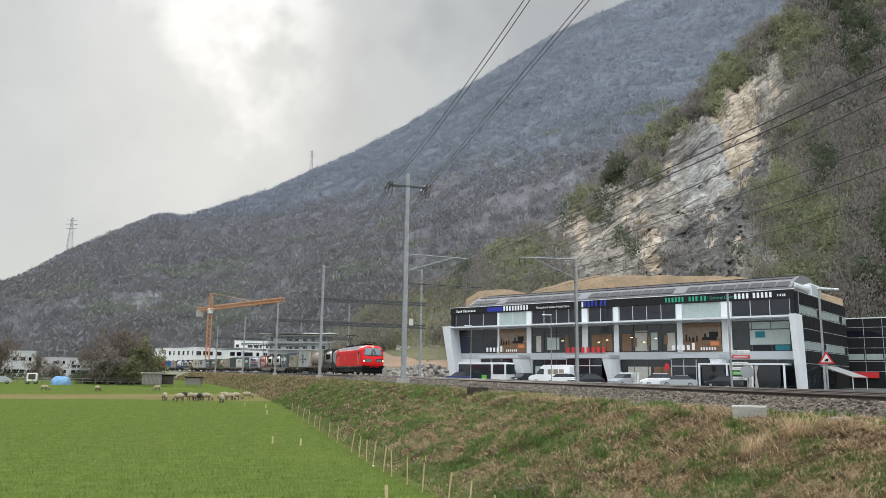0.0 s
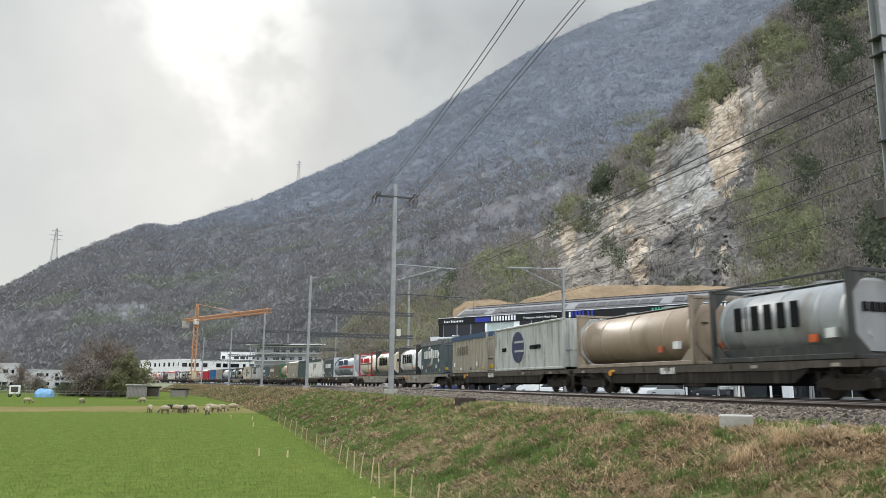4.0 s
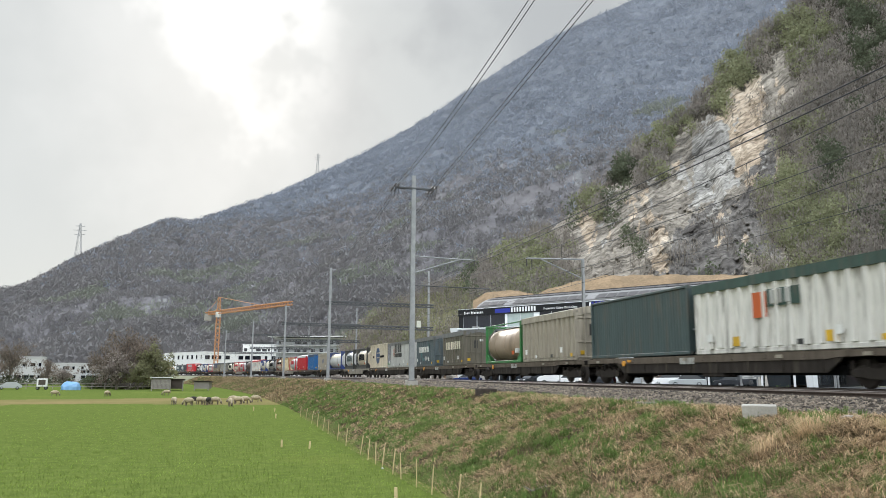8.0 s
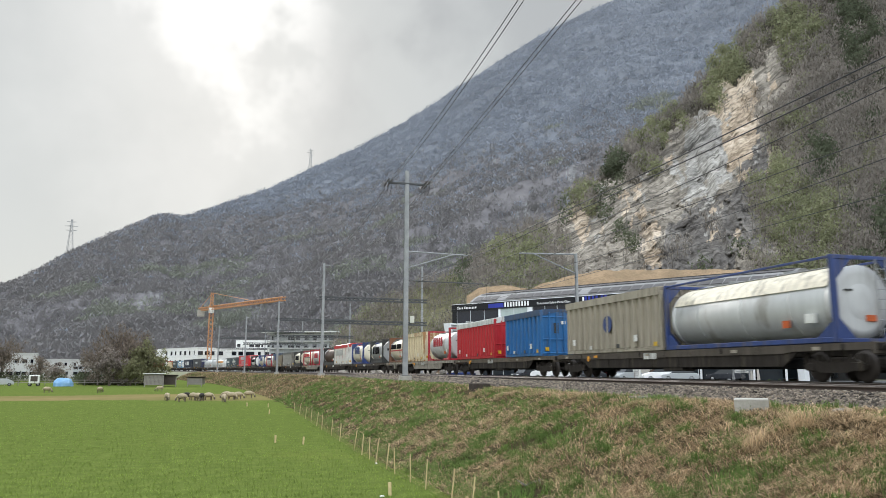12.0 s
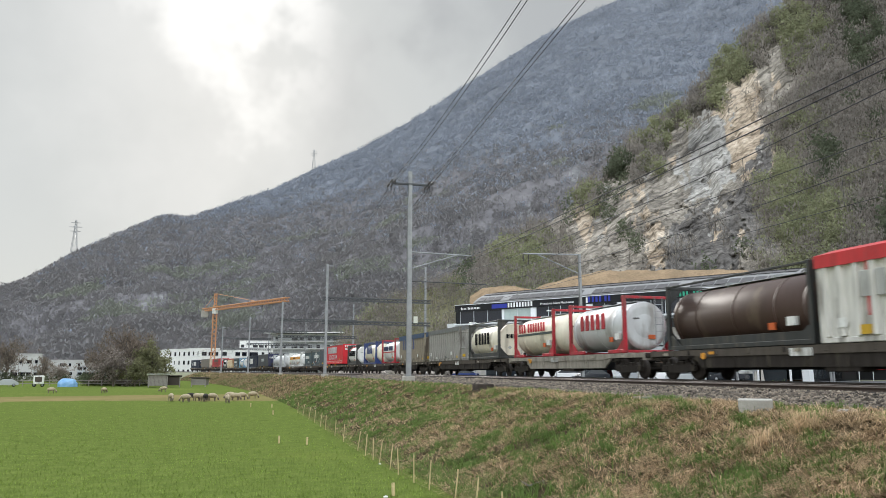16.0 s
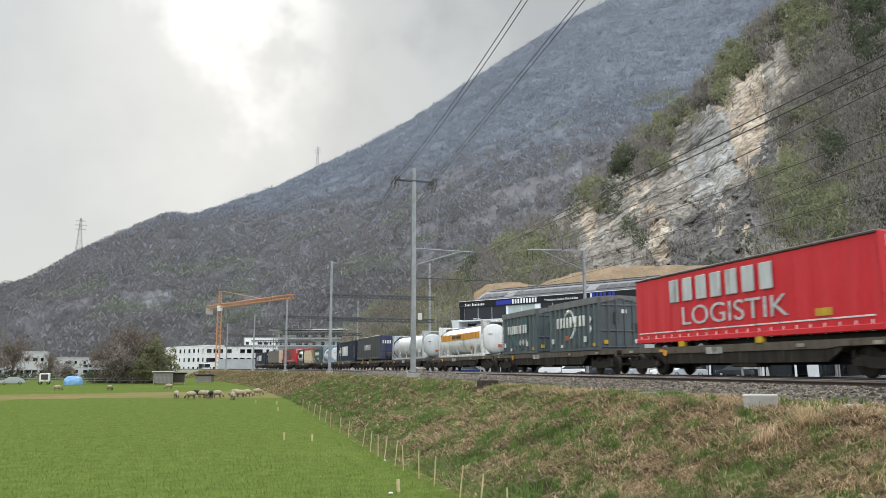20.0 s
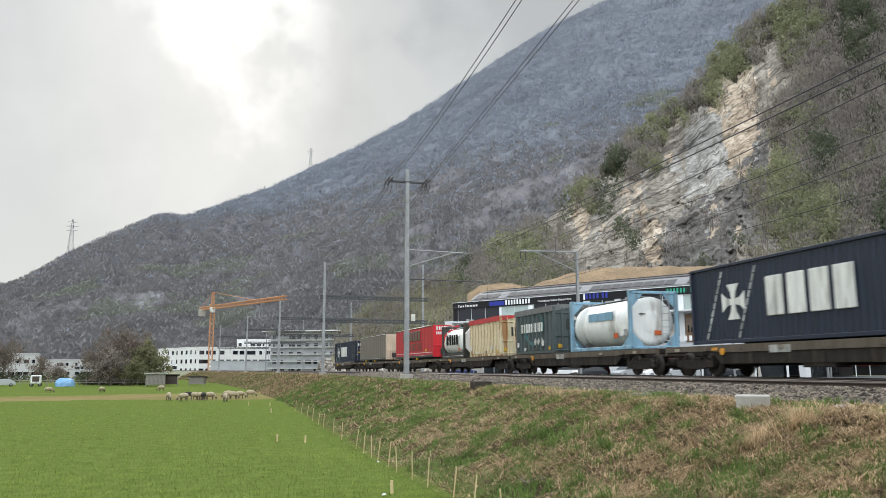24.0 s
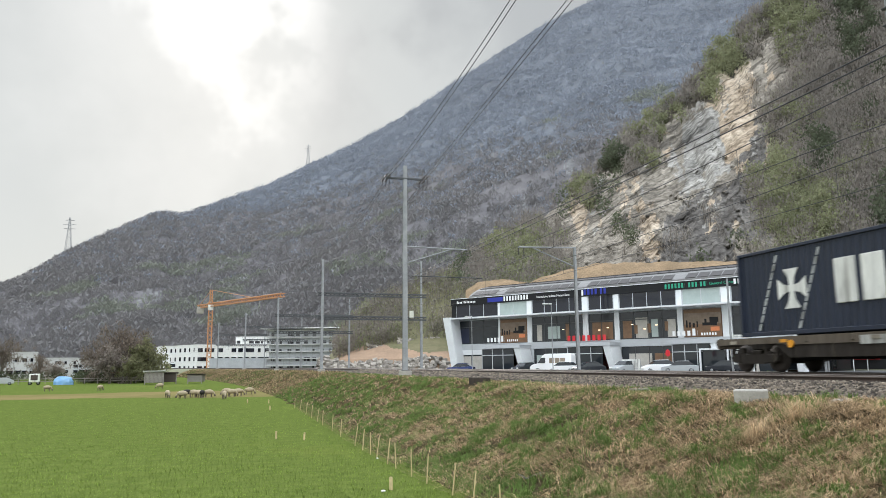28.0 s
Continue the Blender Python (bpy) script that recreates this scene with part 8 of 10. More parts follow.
    for yb in (-5.1, 5.1):
        bm = BM()
        for sx in (-1, 1):
            prism(bm, [(yb - 2.3, 0.85), (yb - 2.0, 0.5), (yb - 0.7, 0.45), (yb + 0.7, 0.45), (yb + 2.0, 0.5), (yb + 2.3, 0.85), (yb + 1.0, 0.92), (yb - 1.0, 0.92)], "x", sx * 1.12 - 0.1, sx * 1.12 + 0.1)
        rbox(bm, -1.0, 1.0, yb - 0.4, yb + 0.4, 0.4, 0.9, 0.05)
        bg = part("bogie", bm, P["loco_grey"], t)
        for dy in (-1.5, 1.5):
            for sx in (-1, 1):
                b2_ = BM()
                lathe(b2_, [(-0.07, 0.12), (-0.06, 0.55), (0.05, 0.625), (0.075, 0.64), (0.075, 0.12)], "x", 28, (sx * 0.74, yb + dy, 0.63))
                part("wheel", b2_, P["wheel"], bg)
                b2_ = BM()
                rbox(b2_, sx * 1.24 - 0.09, sx * 1.24 + 0.09, yb + dy - 0.25, yb + dy + 0.25, 0.42, 0.82, 0.04)
                rod(b2_, (sx * 1.24, yb + dy - 0.5, 0.5), (sx * 1.24, yb + dy - 0.5, 0.95), 0.13, 10)
                rod(b2_, (sx * 1.24, yb + dy + 0.5, 0.5), (sx * 1.24, yb + dy + 0.5, 0.95), 0.13, 10)
                part("axle_box", b2_, P["loco_grey"], bg)


locomotive()


# ================= cars and street furniture by the building =================
P["car_white"] = mat("car_white", (0.82, 0.82, 0.82), (0.74, 0.74, 0.74), 0.3, 0.5, 0.3, fine=0.0)
P["car_silver"] = mat("car_silver", (0.40, 0.42, 0.43), (0.34, 0.36, 0.37), 0.3, 0.5, 0.3, fine=0.0)
P["car_dark"] = paint("car_dark", (0.035, 0.038, 0.045), 0.2, 0.2)
P["car_blue"] = paint("car_blue", (0.03, 0.05, 0.16), 0.2, 0.2)
P["car_glass"] = glass("car_glass", (0.03, 0.035, 0.04), 0.04)
P["lime"] = paint("lime_green", (0.15, 0.55, 0.08), 0.2, 0.5)


def car_wheels(t, xs, w, r):
    for x in xs:
        for sy in (-1, 1):
            bm = BM()
            lathe(bm, [(-0.1, r * 0.6), (-0.1, r * 0.95), (-0.07, r), (0.07, r), (0.1, r * 0.95), (0.1, r * 0.6)], "y", 18, (x, sy * (w - 0.1), r))
            wh = part("tyre", bm, P["black"], t)
            bm = BM()
            lathe(bm, [(-0.105, 0.05), (-0.105, r * 0.58), (0.105, r * 0.58), (0.105, 0.05)], "y", 14, (x, sy * (w - 0.1), r))
            part("rim", bm, M["steel"], wh)


def vehicle(name, label, at, length, width, outline, cabin, colour, wheel_x, r=0.32, lights=True):
    """Road vehicle: body outline (x, z) swept across its width, glazed cabin above. Nose towards -x."""
    t = thing(name, label, name.replace("_", " "), "parked vehicles", at=at)
    w = width / 2
    bm = BM()
    prism(bm, outline, "y", -w, w)
    bmesh.ops.bevel(bm, geom=bm.edges[:], offset=0.07, segments=2, affect='EDGES', profile=0.6)
    part("body", bm, P[colour], t)
    if cabin:
        glass_o, roof_o = cabin
        bm = BM()
        prism(bm, glass_o, "y", -w + 0.10, w - 0.10)
        for v in bm.verts:
            if v.co.z > max(p[1] for p in glass_o) - 0.05:
                v.co.y *= 0.86
        part("glazed_cabin", bm, P["car_glass"], t)
        bm = BM()
        prism(bm, roof_o, "y", -w * 0.83, w * 0.83)
        bmesh.ops.bevel(bm, geom=bm.edges[:], offset=0.03, segments=1, affect='EDGES')
        part("roof", bm, P[colour], t)
    car_wheels(t, wheel_x, w, r)
    if lights:
        x0 = min(p[0] for p in outline)
        for sy in (-1, 1):
            bm = BM()
            rbox(bm, x0 - 0.02, x0 + 0.1, sy * (w - 0.35) - 0.16, sy * (w - 0.35) + 0.16, 0.6, 0.75, 0.02)
            part("headlamp", bm, P["white"], t)
    return t


def car(lx, ly, rz, colour, label, suv=0.0):
    at = B_AT @ pose(lx, ly, G0 + 0.02, 0, 0, rz)
    s = suv
    outline = [(-2.1, 0.35), (-2.15, 0.62), (-2.0, 0.80), (-1.1, 0.93 + s), (1.75, 0.98 + s), (2.12, 0.85 + s), (2.15, 0.4), (1.9, 0.28), (-1.9, 0.28)]
    g = [(-1.15, 0.94 + s), (-0.45, 1.42 + s), (1.0, 1.45 + s), (1.8, 0.98 + s)]
    rf = [(-0.5, 1.42 + s), (-0.3, 1.48 + s), (0.95, 1.5 + s), (1.1, 1.43 + s)]
    return vehicle("parked_car", label, at, 4.3, 1.78, outline, (g, rf), colour, (-1.35, 1.3))


car(9.5, -9.5, 25, "car_blue", "dark blue car parked before the building")
car(21.0, -9.0, 80, "car_dark", "dark grey car parked beside the van")
car(29.6, -12.5, 5, "car_white", "white estate car parked by the track", 0.05)
car(33.6, -13.0, 60, "car_dark", "small dark car parked by the track")
car(38.6, -12.5, 75, "car_silver", "silver car parked beside the banner", 0.1)
car(43.3, -13.0, 40, "car_white", "white car with a red flag beside it", 0.15)
car(46.0, -13.2, 20, "car_silver", "silver-grey car parked by the cafe")
car(48.8, -6.0, 0, "car_dark", "dark car parked under the cafe front")
van = vehicle("white_van", "white high-roof delivery van with dark side windows", B_AT @ pose(27.0, -11.0, G0 + 0.02, 0, 0, 12), 6.0, 2.0,
              [(-3.0, 0.4), (-3.05, 0.85), (-2.75, 1.15), (-2.0, 1.3), (-1.25, 2.35), (-0.8, 2.62), (2.8, 2.66), (2.95, 2.4), (3.0, 0.45), (2.8, 0.32), (-2.7, 0.32)], None, "car_white", (-1.9, 1.9), 0.36)
for y0, y1 in ((-1.7, -0.8),):
    for sy in (-1, 1):
        bm = BM()
        prism(bm, [(-1.9, 1.35), (-1.35, 2.1), (-0.75, 2.1), (-0.75, 1.35)], "y", sy * 1.0 - 0.012, sy * 1.0 + 0.012)
        part("side_window", bm, P["car_glass"], van)
bm = BM()
prism(bm, [(-2.05, 1.36), (-1.34, 2.3), (-1.30, 2.27), (-1.99, 1.33)], "y", -0.85, 0.85)
part("windscreen", bm, P["car_glass"], van)
for i, (a, b) in enumerate(((-0.2, 0.5), (0.6, 1.3), (1.4, 2.1))):
    bm = BM()
    rbox(bm, a, b, -1.012, -0.99, 1.35, 2.05, 0.01)
    part("side_graphic", bm, P["taupe"], van, "dull printed graphic")
bus = thing("city_bus", "white and black city bus driving off beside the track", "bus", at=B_AT @ pose(13.0, -6.0, G0 + 0.02))
bm = BM()
prism(bm, [(-4.6, 0.35), (-4.65, 2.9), (-4.4, 3.05), (4.3, 3.05), (4.6, 2.8), (4.65, 0.35)], "y", -1.25, 1.25)
bmesh.ops.bevel(bm, geom=bm.edges[:], offset=0.06, segments=2, affect='EDGES')
part("body", bm, P["car_white"], bus)
for x0, x1, c in ((-4.4, 1.9, "black"),):
    bm = BM()
    rbox(bm, x0, x1, -1.275, -1.245, 0.5, 2.75, 0.05)
    part("side_window", bm, P["car_glass"], bus, "long dark window band")
bm = BM()
rbox(bm, 2.3, 4.4, -1.275, -1.245, 1.3, 2.75, 0.05)
part("front_window", bm, P["car_glass"], bus)
bm = BM()
rbox(bm, 4.62, 4.67, -1.1, 1.1, 1.3, 2.8, 0.05)
part("windscreen", bm, P["car_glass"], bus)
bm = BM()
rbox(bm, 2.6, 4.1, -0.6, 0.6, 3.05, 3.32, 0.05)
part("roof_unit", bm, P["car_dark"], bus)
bm = BM()
rbox(bm, 0.2, 1.1, -1.29, -1.278, 0.4, 1.15, 0.03)
part("green_panel", bm, P["lime"], bus, "lime green panel")
car_wheels(bus, (-2.9, 2.6), 1.22, 0.48)
ban = thing("banner", "white printed banner on two posts", "banner", at=B_AT @ pose(39.2, -12.2, G0, 0, 0, -8))
bm = BM()
rbox(bm, -1.35, 1.35, -0.02, 0.02, 0.35, 1.75, 0.01)
part("sheet", bm, P["white"], ban)
for x in (-1.35, 1.35):
    bm = BM()
    rod(bm, (x, 0.05, 0), (x, 0.05, 1.85), 0.03, 6)
    part("post", bm, M["steel"], ban)
bm = BM()
for i in range(4):
    rbox(bm, -1.1, 1.0 - 0.25 * (i % 2), -0.032, -0.022, 0.6 + i * 0.27, 0.68 + i * 0.27, 0.004)
part("print", bm, P["silver"], ban, "grey bars of illegible print")
fl = thing("red_flag", "small red flag on a thin pole", "flag", at=B_AT @ pose(43.6, -11.0, G0))
bm = BM()
rod(bm, (0, 0, 0), (0, 0, 2.9), 0.02, 6)
part("pole", bm, M["steel"], fl)
bm = BM()
prism(bm, [(-0.3, 2.3), (-0.2, 2.85), (0.05, 2.95), (0.35, 2.7), (0.3, 2.2), (0.0, 2.05)], "y", -0.02, 0.02)
part("cloth", bm, P["bright_red"], fl)


def street_lamp(x, y, top, arm=(-0.9, 0.0)):
    t = thing("street_lamp", "slim grey street lamp with a flat head", "street lamp", "street lamps", at=pose(x, y, 2.3))
    bm = BM()
    rod(bm, (0, 0, -0.7), (0, 0, top - 2.3), 0.055, 8, 0.04)
    part("pole", bm, M["steel"], t)
    bm = BM()
    rbox(bm, min(0, arm[0]), max(0, arm[0]) + 0.05, -0.14, 0.14, top - 2.34, top - 2.24, 0.03)
    part("lamp_head", bm, P["white"], t)


street_lamp(30.0, 92.7, 9.3)
street_lamp(30.0, 67.4, 8.9)
street_lamp(24.0, 26.1, 6.9, (0.9, 0))
tri = thing("warning_sign", "red-edged white triangular warning sign on a post", "road sign", at=pose(24.05, 26.0, 2.3, 0, 0, -43))
bm = BM()
rod(bm, (0, 0.06, 0), (0, 0.06, 2.0), 0.035, 8)
part("post", bm, M["steel"], tri)
for k, c, d in ((0.30, "bright_red", 0.0), (0.20, "white", -0.012)):
    bm = BM()
    prism(bm, [(-k, 1.62 - k * 0.58), (k, 1.62 - k * 0.58), (0, 1.62 + k * 1.15)], "y", -0.012 + d, 0.01 + d)
    part("plate", bm, P[c], tri, "red border" if c == "bright_red" else "white field")
bm = BM()
rbox(bm, -0.07, 0.07, -0.034, -0.026, 1.54, 1.60, 0.01)
rbox(bm, -0.03, 0.08, -0.034, -0.026, 1.60, 1.66, 0.01)
part("pictogram", bm, P["black"], tri, "black pictogram")
pole = thing("sign_post", "tall grey post carrying several small direction signs", "sign post", at=pose(24.0, 32.2, 2.3, 0, 0, -37))
bm = BM()
rod(bm, (0, 0, 0), (0, 0, 5.0), 0.05, 8)
part("post", bm, M["steel"], pole)
for i, (z, w, c) in enumerate(((2.0, 0.42, "white"), (1.75, 0.42, "bright_red"), (1.42, 0.36, "white"), (1.18, 0.34, "white"), (0.95, 0.34, "lime"), (0.7, 0.34, "white"))):
    bm = BM()
    rbox(bm, 0.06, 0.06 + 2 * w, -0.05, -0.02, z, z + 0.17, 0.02)
    s_ = part("sign_plate", bm, P[c], pole, "small sign with an illegible line")
    bm = BM()
    rbox(bm, 0.14, 2 * w - 0.05, -0.056, -0.051, z + 0.06, z + 0.11, 0.002)
    part("print", bm, P["silver"] if c != "bright_red" else P["white"], s_)
rs = thing("round_sign", "back of a round grey traffic sign", "road sign", at=pose(24.0, 31.0, 2.3, 0, 0, -37))
bm = BM()
rod(bm, (0, 0.03, 0), (0, 0.03, 1.4), 0.03, 8)
part("post", bm, M["steel"], rs)
bm = BM()
rod(bm, (0, -0.02, 1.1), (0, 0.0, 1.1), 0.31, 26)
part("plate", bm, M["steel"], rs)

# ================= bank and meadow: small things =================
M["old_timber"] = mat("old_timber", (0.075, 0.060, 0.050), (0.04, 0.034, 0.03), 0.95, 3, 0.8, fine=0.4, bump=0.5, spec=0.1)
blk = BM()
rbox(blk, -0.36, 0.36, -0.2, 0.2, -0.12, 0.18, 0.02)
for v in blk.verts:
    v.co.x += 0.02 * math.sin(v.co.z * 40)
solo("concrete_block", blk, M["concrete"], "pale weathered concrete block at the edge of the ballast", "concrete block", at=pose(11.3, 14.6, 2.31, 2, 0, -38))
st = BM()
bmesh.ops.create_icosphere(st, subdivisions=2, radius=0.16)
for v in st.verts:
    v.co = Vector((v.co.x * 1.5, v.co.y * 0.9, v.co.z * 0.35)) + Vector((random.uniform(-0.02, 0.02), random.uniform(-0.02, 0.02), random.uniform(-0.01, 0.01)))
solo("flat_stone", st, M["concrete"], "pale flat stone lying on the bank", "stone", at=pose(11.6, 12.3, 2.33))
bm = BM()
rbox(bm, -0.35, 0.35, -0.55, 0.55, -0.12, 0.07, 0.03)
solo("old_plank", bm, M["sleeper"], "weathered dark plank lying in the dry grass", "plank", at=pose(12.05, 20.2, 2.28))
bm = BM()
rbox(bm, -0.4, 0.4, -0.45, 0.45, -0.75, 0.08, 0.03)
solo("drain_box", bm, M["old_timber"], "dark weathered concrete drain box in the bank", "drain", at=pose(11.45, 34.3, 2.42))
for k, y in enumerate((31.5, 35.4, 39.3, 43.2)):
    bm = BM()
    rbox(bm, -0.12, 0.12, -1.93, 1.93, -0.35, 0.12, 0.02)
    solo("edging_beam", bm, M["old_timber"], "dark timber edging beam holding back the ballast", "edging beam", "edging beams", at=pose(12.62, y, 2.30))


def fence_x(y):
    return float(foot(y)) - 0.22 - max(0.0, y - CY) ** 2 / 2010


fence = thing("net_fence", "yellowish electric sheep net on thin pale wooden posts", "fence")
ys = [11.2, 12.7, 14.3, 16.2, 17.8, 19.8, 21.2, 22.9, 24.0, 25.7, 26.75, 28.3, 30.0, 33.9, 36.8, 40.8, 43.4, 46.4, 50, 54, 58]
rng_ = random.Random(4)
tops = []
for y in ys:
    x = fence_x(y)
    z = float(ground_z(x, y))
    dx, dy = rng_.uniform(-0.06, 0.13), rng_.uniform(-0.1, 0.1)
    bm = BM()
    rod(bm, (x, y, z - 0.1), (x + dx, y + dy, z + 0.77), 0.017, 6)
    part("post", bm, M["post_wood"], fence)
    tops.append((Vector((x, y, z)), Vector((x + dx, y + dy, z + 0.72))))
for (a0, a1), (b0, b1) in zip(tops, tops[1:]):
    bm = BM()
    for k in range(7):
        u = 0.08 + k * 0.148
        p, q = a0.lerp(a1, u), b0.lerp(b1, u)
        mid = p.lerp(q, 0.5) - Vector((0, 0, 0.05))
        rod(bm, p, mid, 0.0045, 4)
        rod(bm, mid, q, 0.0045, 4)
    n = int((b0 - a0).length / 0.16)
    for i in range(1, n):
        rod(bm, a0.lerp(b0, i / n) + Vector((0, 0, 0.04)), a1.lerp(b1, i / n) - Vector((0, 0, 0.05 * math.sin(math.pi * i / n))), 0.0035, 3)
    part("net", bm, M["netting"], fence, "fine yellowish netting")
for x, y in ((2.0, 33.9), (3.1, 32.9), (4.0, 19.15), (2.8, 55.8), (1.5, 68.0), (3.2, 66.0)):
    bm = BM()
    rbox(bm, -0.035, 0.035, -0.035, 0.035, -0.1, 0.32, 0.008)
    solo("wooden_stake", bm, M["post_wood"], "short pale wooden stake in the meadow", "stake", "stakes in the meadow", at=pose(x, y, float(ground_z(x, y)), rng_.uniform(-6, 6), rng_.uniform(-6, 6), rng_.uniform(0, 90)))
br = BM()
for a, b in (((0, 0, 0.05), (0.35, 0.1, 0.18)), ((0.35, 0.1, 0.18), (0.6, 0.0, 0.12)), ((0.3, 0.1, 0.16), (0.4, -0.2, 0.05)), ((0, 0, 0.05), (-0.2, 0.15, 0.12))):
    rod(br, a, b, 0.02, 6, 0.012)
solo("dead_branch", br, M["bark_pale"], "pale dead branch lying at the foot of the bank", "branch", at=pose(6.6, 16.5, float(ground_z(6.6, 16.5)), 0, 0, -30))
for x, y, size in ((4.85, 25.5, 0.05), (3.76, 18.94, 0.055), (6.0, 57.0, 0.08)):
    bm = BM()
    bmesh.ops.create_icosphere(bm, subdivisions=1, radius=size)
    for v in bm.verts:
        v.co = Vector((v.co.x * 1.3, v.co.y, v.co.z * 0.6 + 0.02))
    solo("pale_stone", bm, P["white"], "small white stone on the grass", "stone", "white stones", at=pose(x, y, float(ground_z(x, y)), 0, 0, x * 50))


def sheep(x, y, rz, dark=False, graze=True, size=1.0):
    t = thing("sheep", "dark brown sheep grazing" if dark else "woolly cream sheep grazing on the meadow", "sheep", "flock of sheep", at=pose(x, y, float(ground_z(x, y)), 0, 0, rz) @ Matrix.Diagonal((size, size, size, 1)))
    wool = M["wool_dark"] if dark else M["wool"]
    bm = BM()
    bmesh.ops.create_icosphere(bm, subdivisions=3, radius=1.0)
    for v in bm.verts:
        n_ = noise.noise(v.co * 4.0 + Vector((x, y, 0))) * 0.07
        v.co = Vector((v.co.x * 0.52 * (1 + n_), v.co.y * 0.27 * (1 + n_), v.co.z * 0.27 * (1 + n_) + 0.58))
    for f in bm.faces:
        f.smooth = True
    part("body", bm, wool, t)
    hz, hx = (0.22, 0.68) if graze else (0.82, 0.66)
    bm = BM()
    rod(bm, (0.42, 0, 0.62), (hx - 0.04, 0, hz + 0.12), 0.13, 10, 0.09)
    part("neck", bm, wool, t)
    bm = BM()
    bmesh.ops.create_icosphere(bm, subdivisions=2, radius=1.0)
    for v in bm.verts:
        v.co = Vector((v.co.x * 0.11 + hx, v.co.y * 0.075, v.co.z * 0.14 + hz))
    head = part("head", bm, M["face"], t, "dark face")
    for s in (-1, 1):
        bm = BM()
        rod(bm, (hx - 0.04, s * 0.06, hz + 0.09), (hx - 0.07, s * 0.16, hz + 0.06), 0.03, 6, 0.012)
        part("ear", bm, M["face"], head)
    for a in (-0.32, 0.3):
        for s in (-0.13, 0.13):
            bm = BM()
            rod(bm, (a, s, 0.0), (a, s, 0.45), 0.032, 7, 0.055)
            part("leg", bm, M["face"], t)
    bm = BM()
    rod(bm, (-0.5, 0, 0.66), (-0.58, 0, 0.42), 0.05, 7, 0.03)
    part("tail", bm, wool, t)


for x, y, rz, dk in ((-24.0, 114.2, 20, 0), (-17.2, 113.3, 60, 0), (-9.9, 118.6, 175, 0), (-6.1, 82.1, -70, 0), (-4.5, 79.4, 160, 0), (-3.6, 82.8, -40, 0), (-4.3, 84.0, 180, 1),
                     (-2.7, 81.0, 80, 1), (-3.1, 82.0, -60, 0), (-2.1, 82.6, -15, 0), (-0.5, 77.1, -80, 0), (0.2, 82.9, -20, 0), (0.9, 84.6, -10, 0), (2.1, 88.1, 0, 0), (-0.3, 86.5, 170, 0)):
    sheep(x, y, rz, bool(dk), True, 0.95)


# ================= far side of the meadow =================
M["roof_tile"] = mat("brown_roof", (0.24, 0.115, 0.08), None, 0.9, 0.6, 0.7)
M["plank_dark"] = mat("dark_planks", (0.09, 0.072, 0.06), None, 0.95, 1.5, 0.8)
M["plank_grey"] = mat("grey_planks", (0.30, 0.275, 0.25), None, 0.95, 1.5, 0.8)
M["blue_tarp"] = mat("blue_tarp", (0.12, 0.30, 0.55), (0.25, 0.42, 0.62), 0.5, 0.8, 0.9)
M["render_white"] = mat("white_render", (0.82, 0.82, 0.80), (0.70, 0.70, 0.68), 0.9, 0.15, 0.6)
# white render dimmed in its colour, so the distant houses look hazed
M["far_pale"] = mat("pale_render", (0.56, 0.56, 0.55), (0.42, 0.42, 0.41), 0.9, 0.3, 0.7)
M["far_grey"] = mat("grey_render", (0.50, 0.52, 0.54), None, 0.9, 0.2, 0.6)
M["crane"] = mat("crane_orange", (0.56, 0.27, 0.12), (0.46, 0.23, 0.11), 0.7, 0.5, 0.4)


def tree(name, label, x, y, h, crown, bark, per, seed, spread=0.38, quad=0.05, base=None, low=0.2, twig=0.0, clumps=70):
    """A tapered trunk with limbs that reach into a loose, uneven crown of many small plates."""
    r = random.Random(seed)
    z = float(ground_z(x, y)) if base is None else base
    t = thing(name, label, "tree", "trees by the meadow", at=pose(x, y, z - 0.1))
    g = np.random.default_rng(seed)
    p = g.normal(size=(clumps, 3))
    p /= np.linalg.norm(p, axis=1, keepdims=True)
    p *= g.random((clumps, 1)) ** 0.4
    p *= 1 + 0.25 * g.normal(size=(clumps, 1))
    c = np.stack([p[:, 0] * spread * h, p[:, 1] * spread * h, h * (low + (1 - low) * 0.5) + p[:, 2] * h * (1 - low) * 0.47], -1)
    c[:, :2] *= np.clip(1.25 - (c[:, 2:3] / h) * 0.5, 0.5, 1.2)
    bm = BM()
    rod(bm, (0, 0, 0), (0.02 * h, 0, h * 0.45), h * 0.022, 8, h * 0.012)
    rod(bm, (0.02 * h, 0, h * 0.45), (0, 0.02 * h, h * 0.9), h * 0.012, 6, h * 0.003)
    for q in c[::2]:
        s = min(0.8 * h, max(0.15 * h, q[2] * r.uniform(0.45, 0.7)))
        a_ = Vector((0.02 * h * min(1, s / (0.45 * h)), 0, s))
        e_ = Vector(q)
        m_ = a_.lerp(e_, 0.5) + Vector((0, 0, 0.05 * h))
        rod(bm, a_, m_, h * 0.008, 5, h * 0.005)
        rod(bm, m_, e_, h * 0.005, 5, h * 0.0015)
    part("trunk", bm, bark, t)
    v, f, q = crowns(g, c, np.full(len(c), h * 0.11) * g.uniform(0.7, 1.3, len(c)), per, 0.9, quad / 0.11, twig)
    part("crown", raw_mesh("crown", v, f, crown, normals=q), None, t)


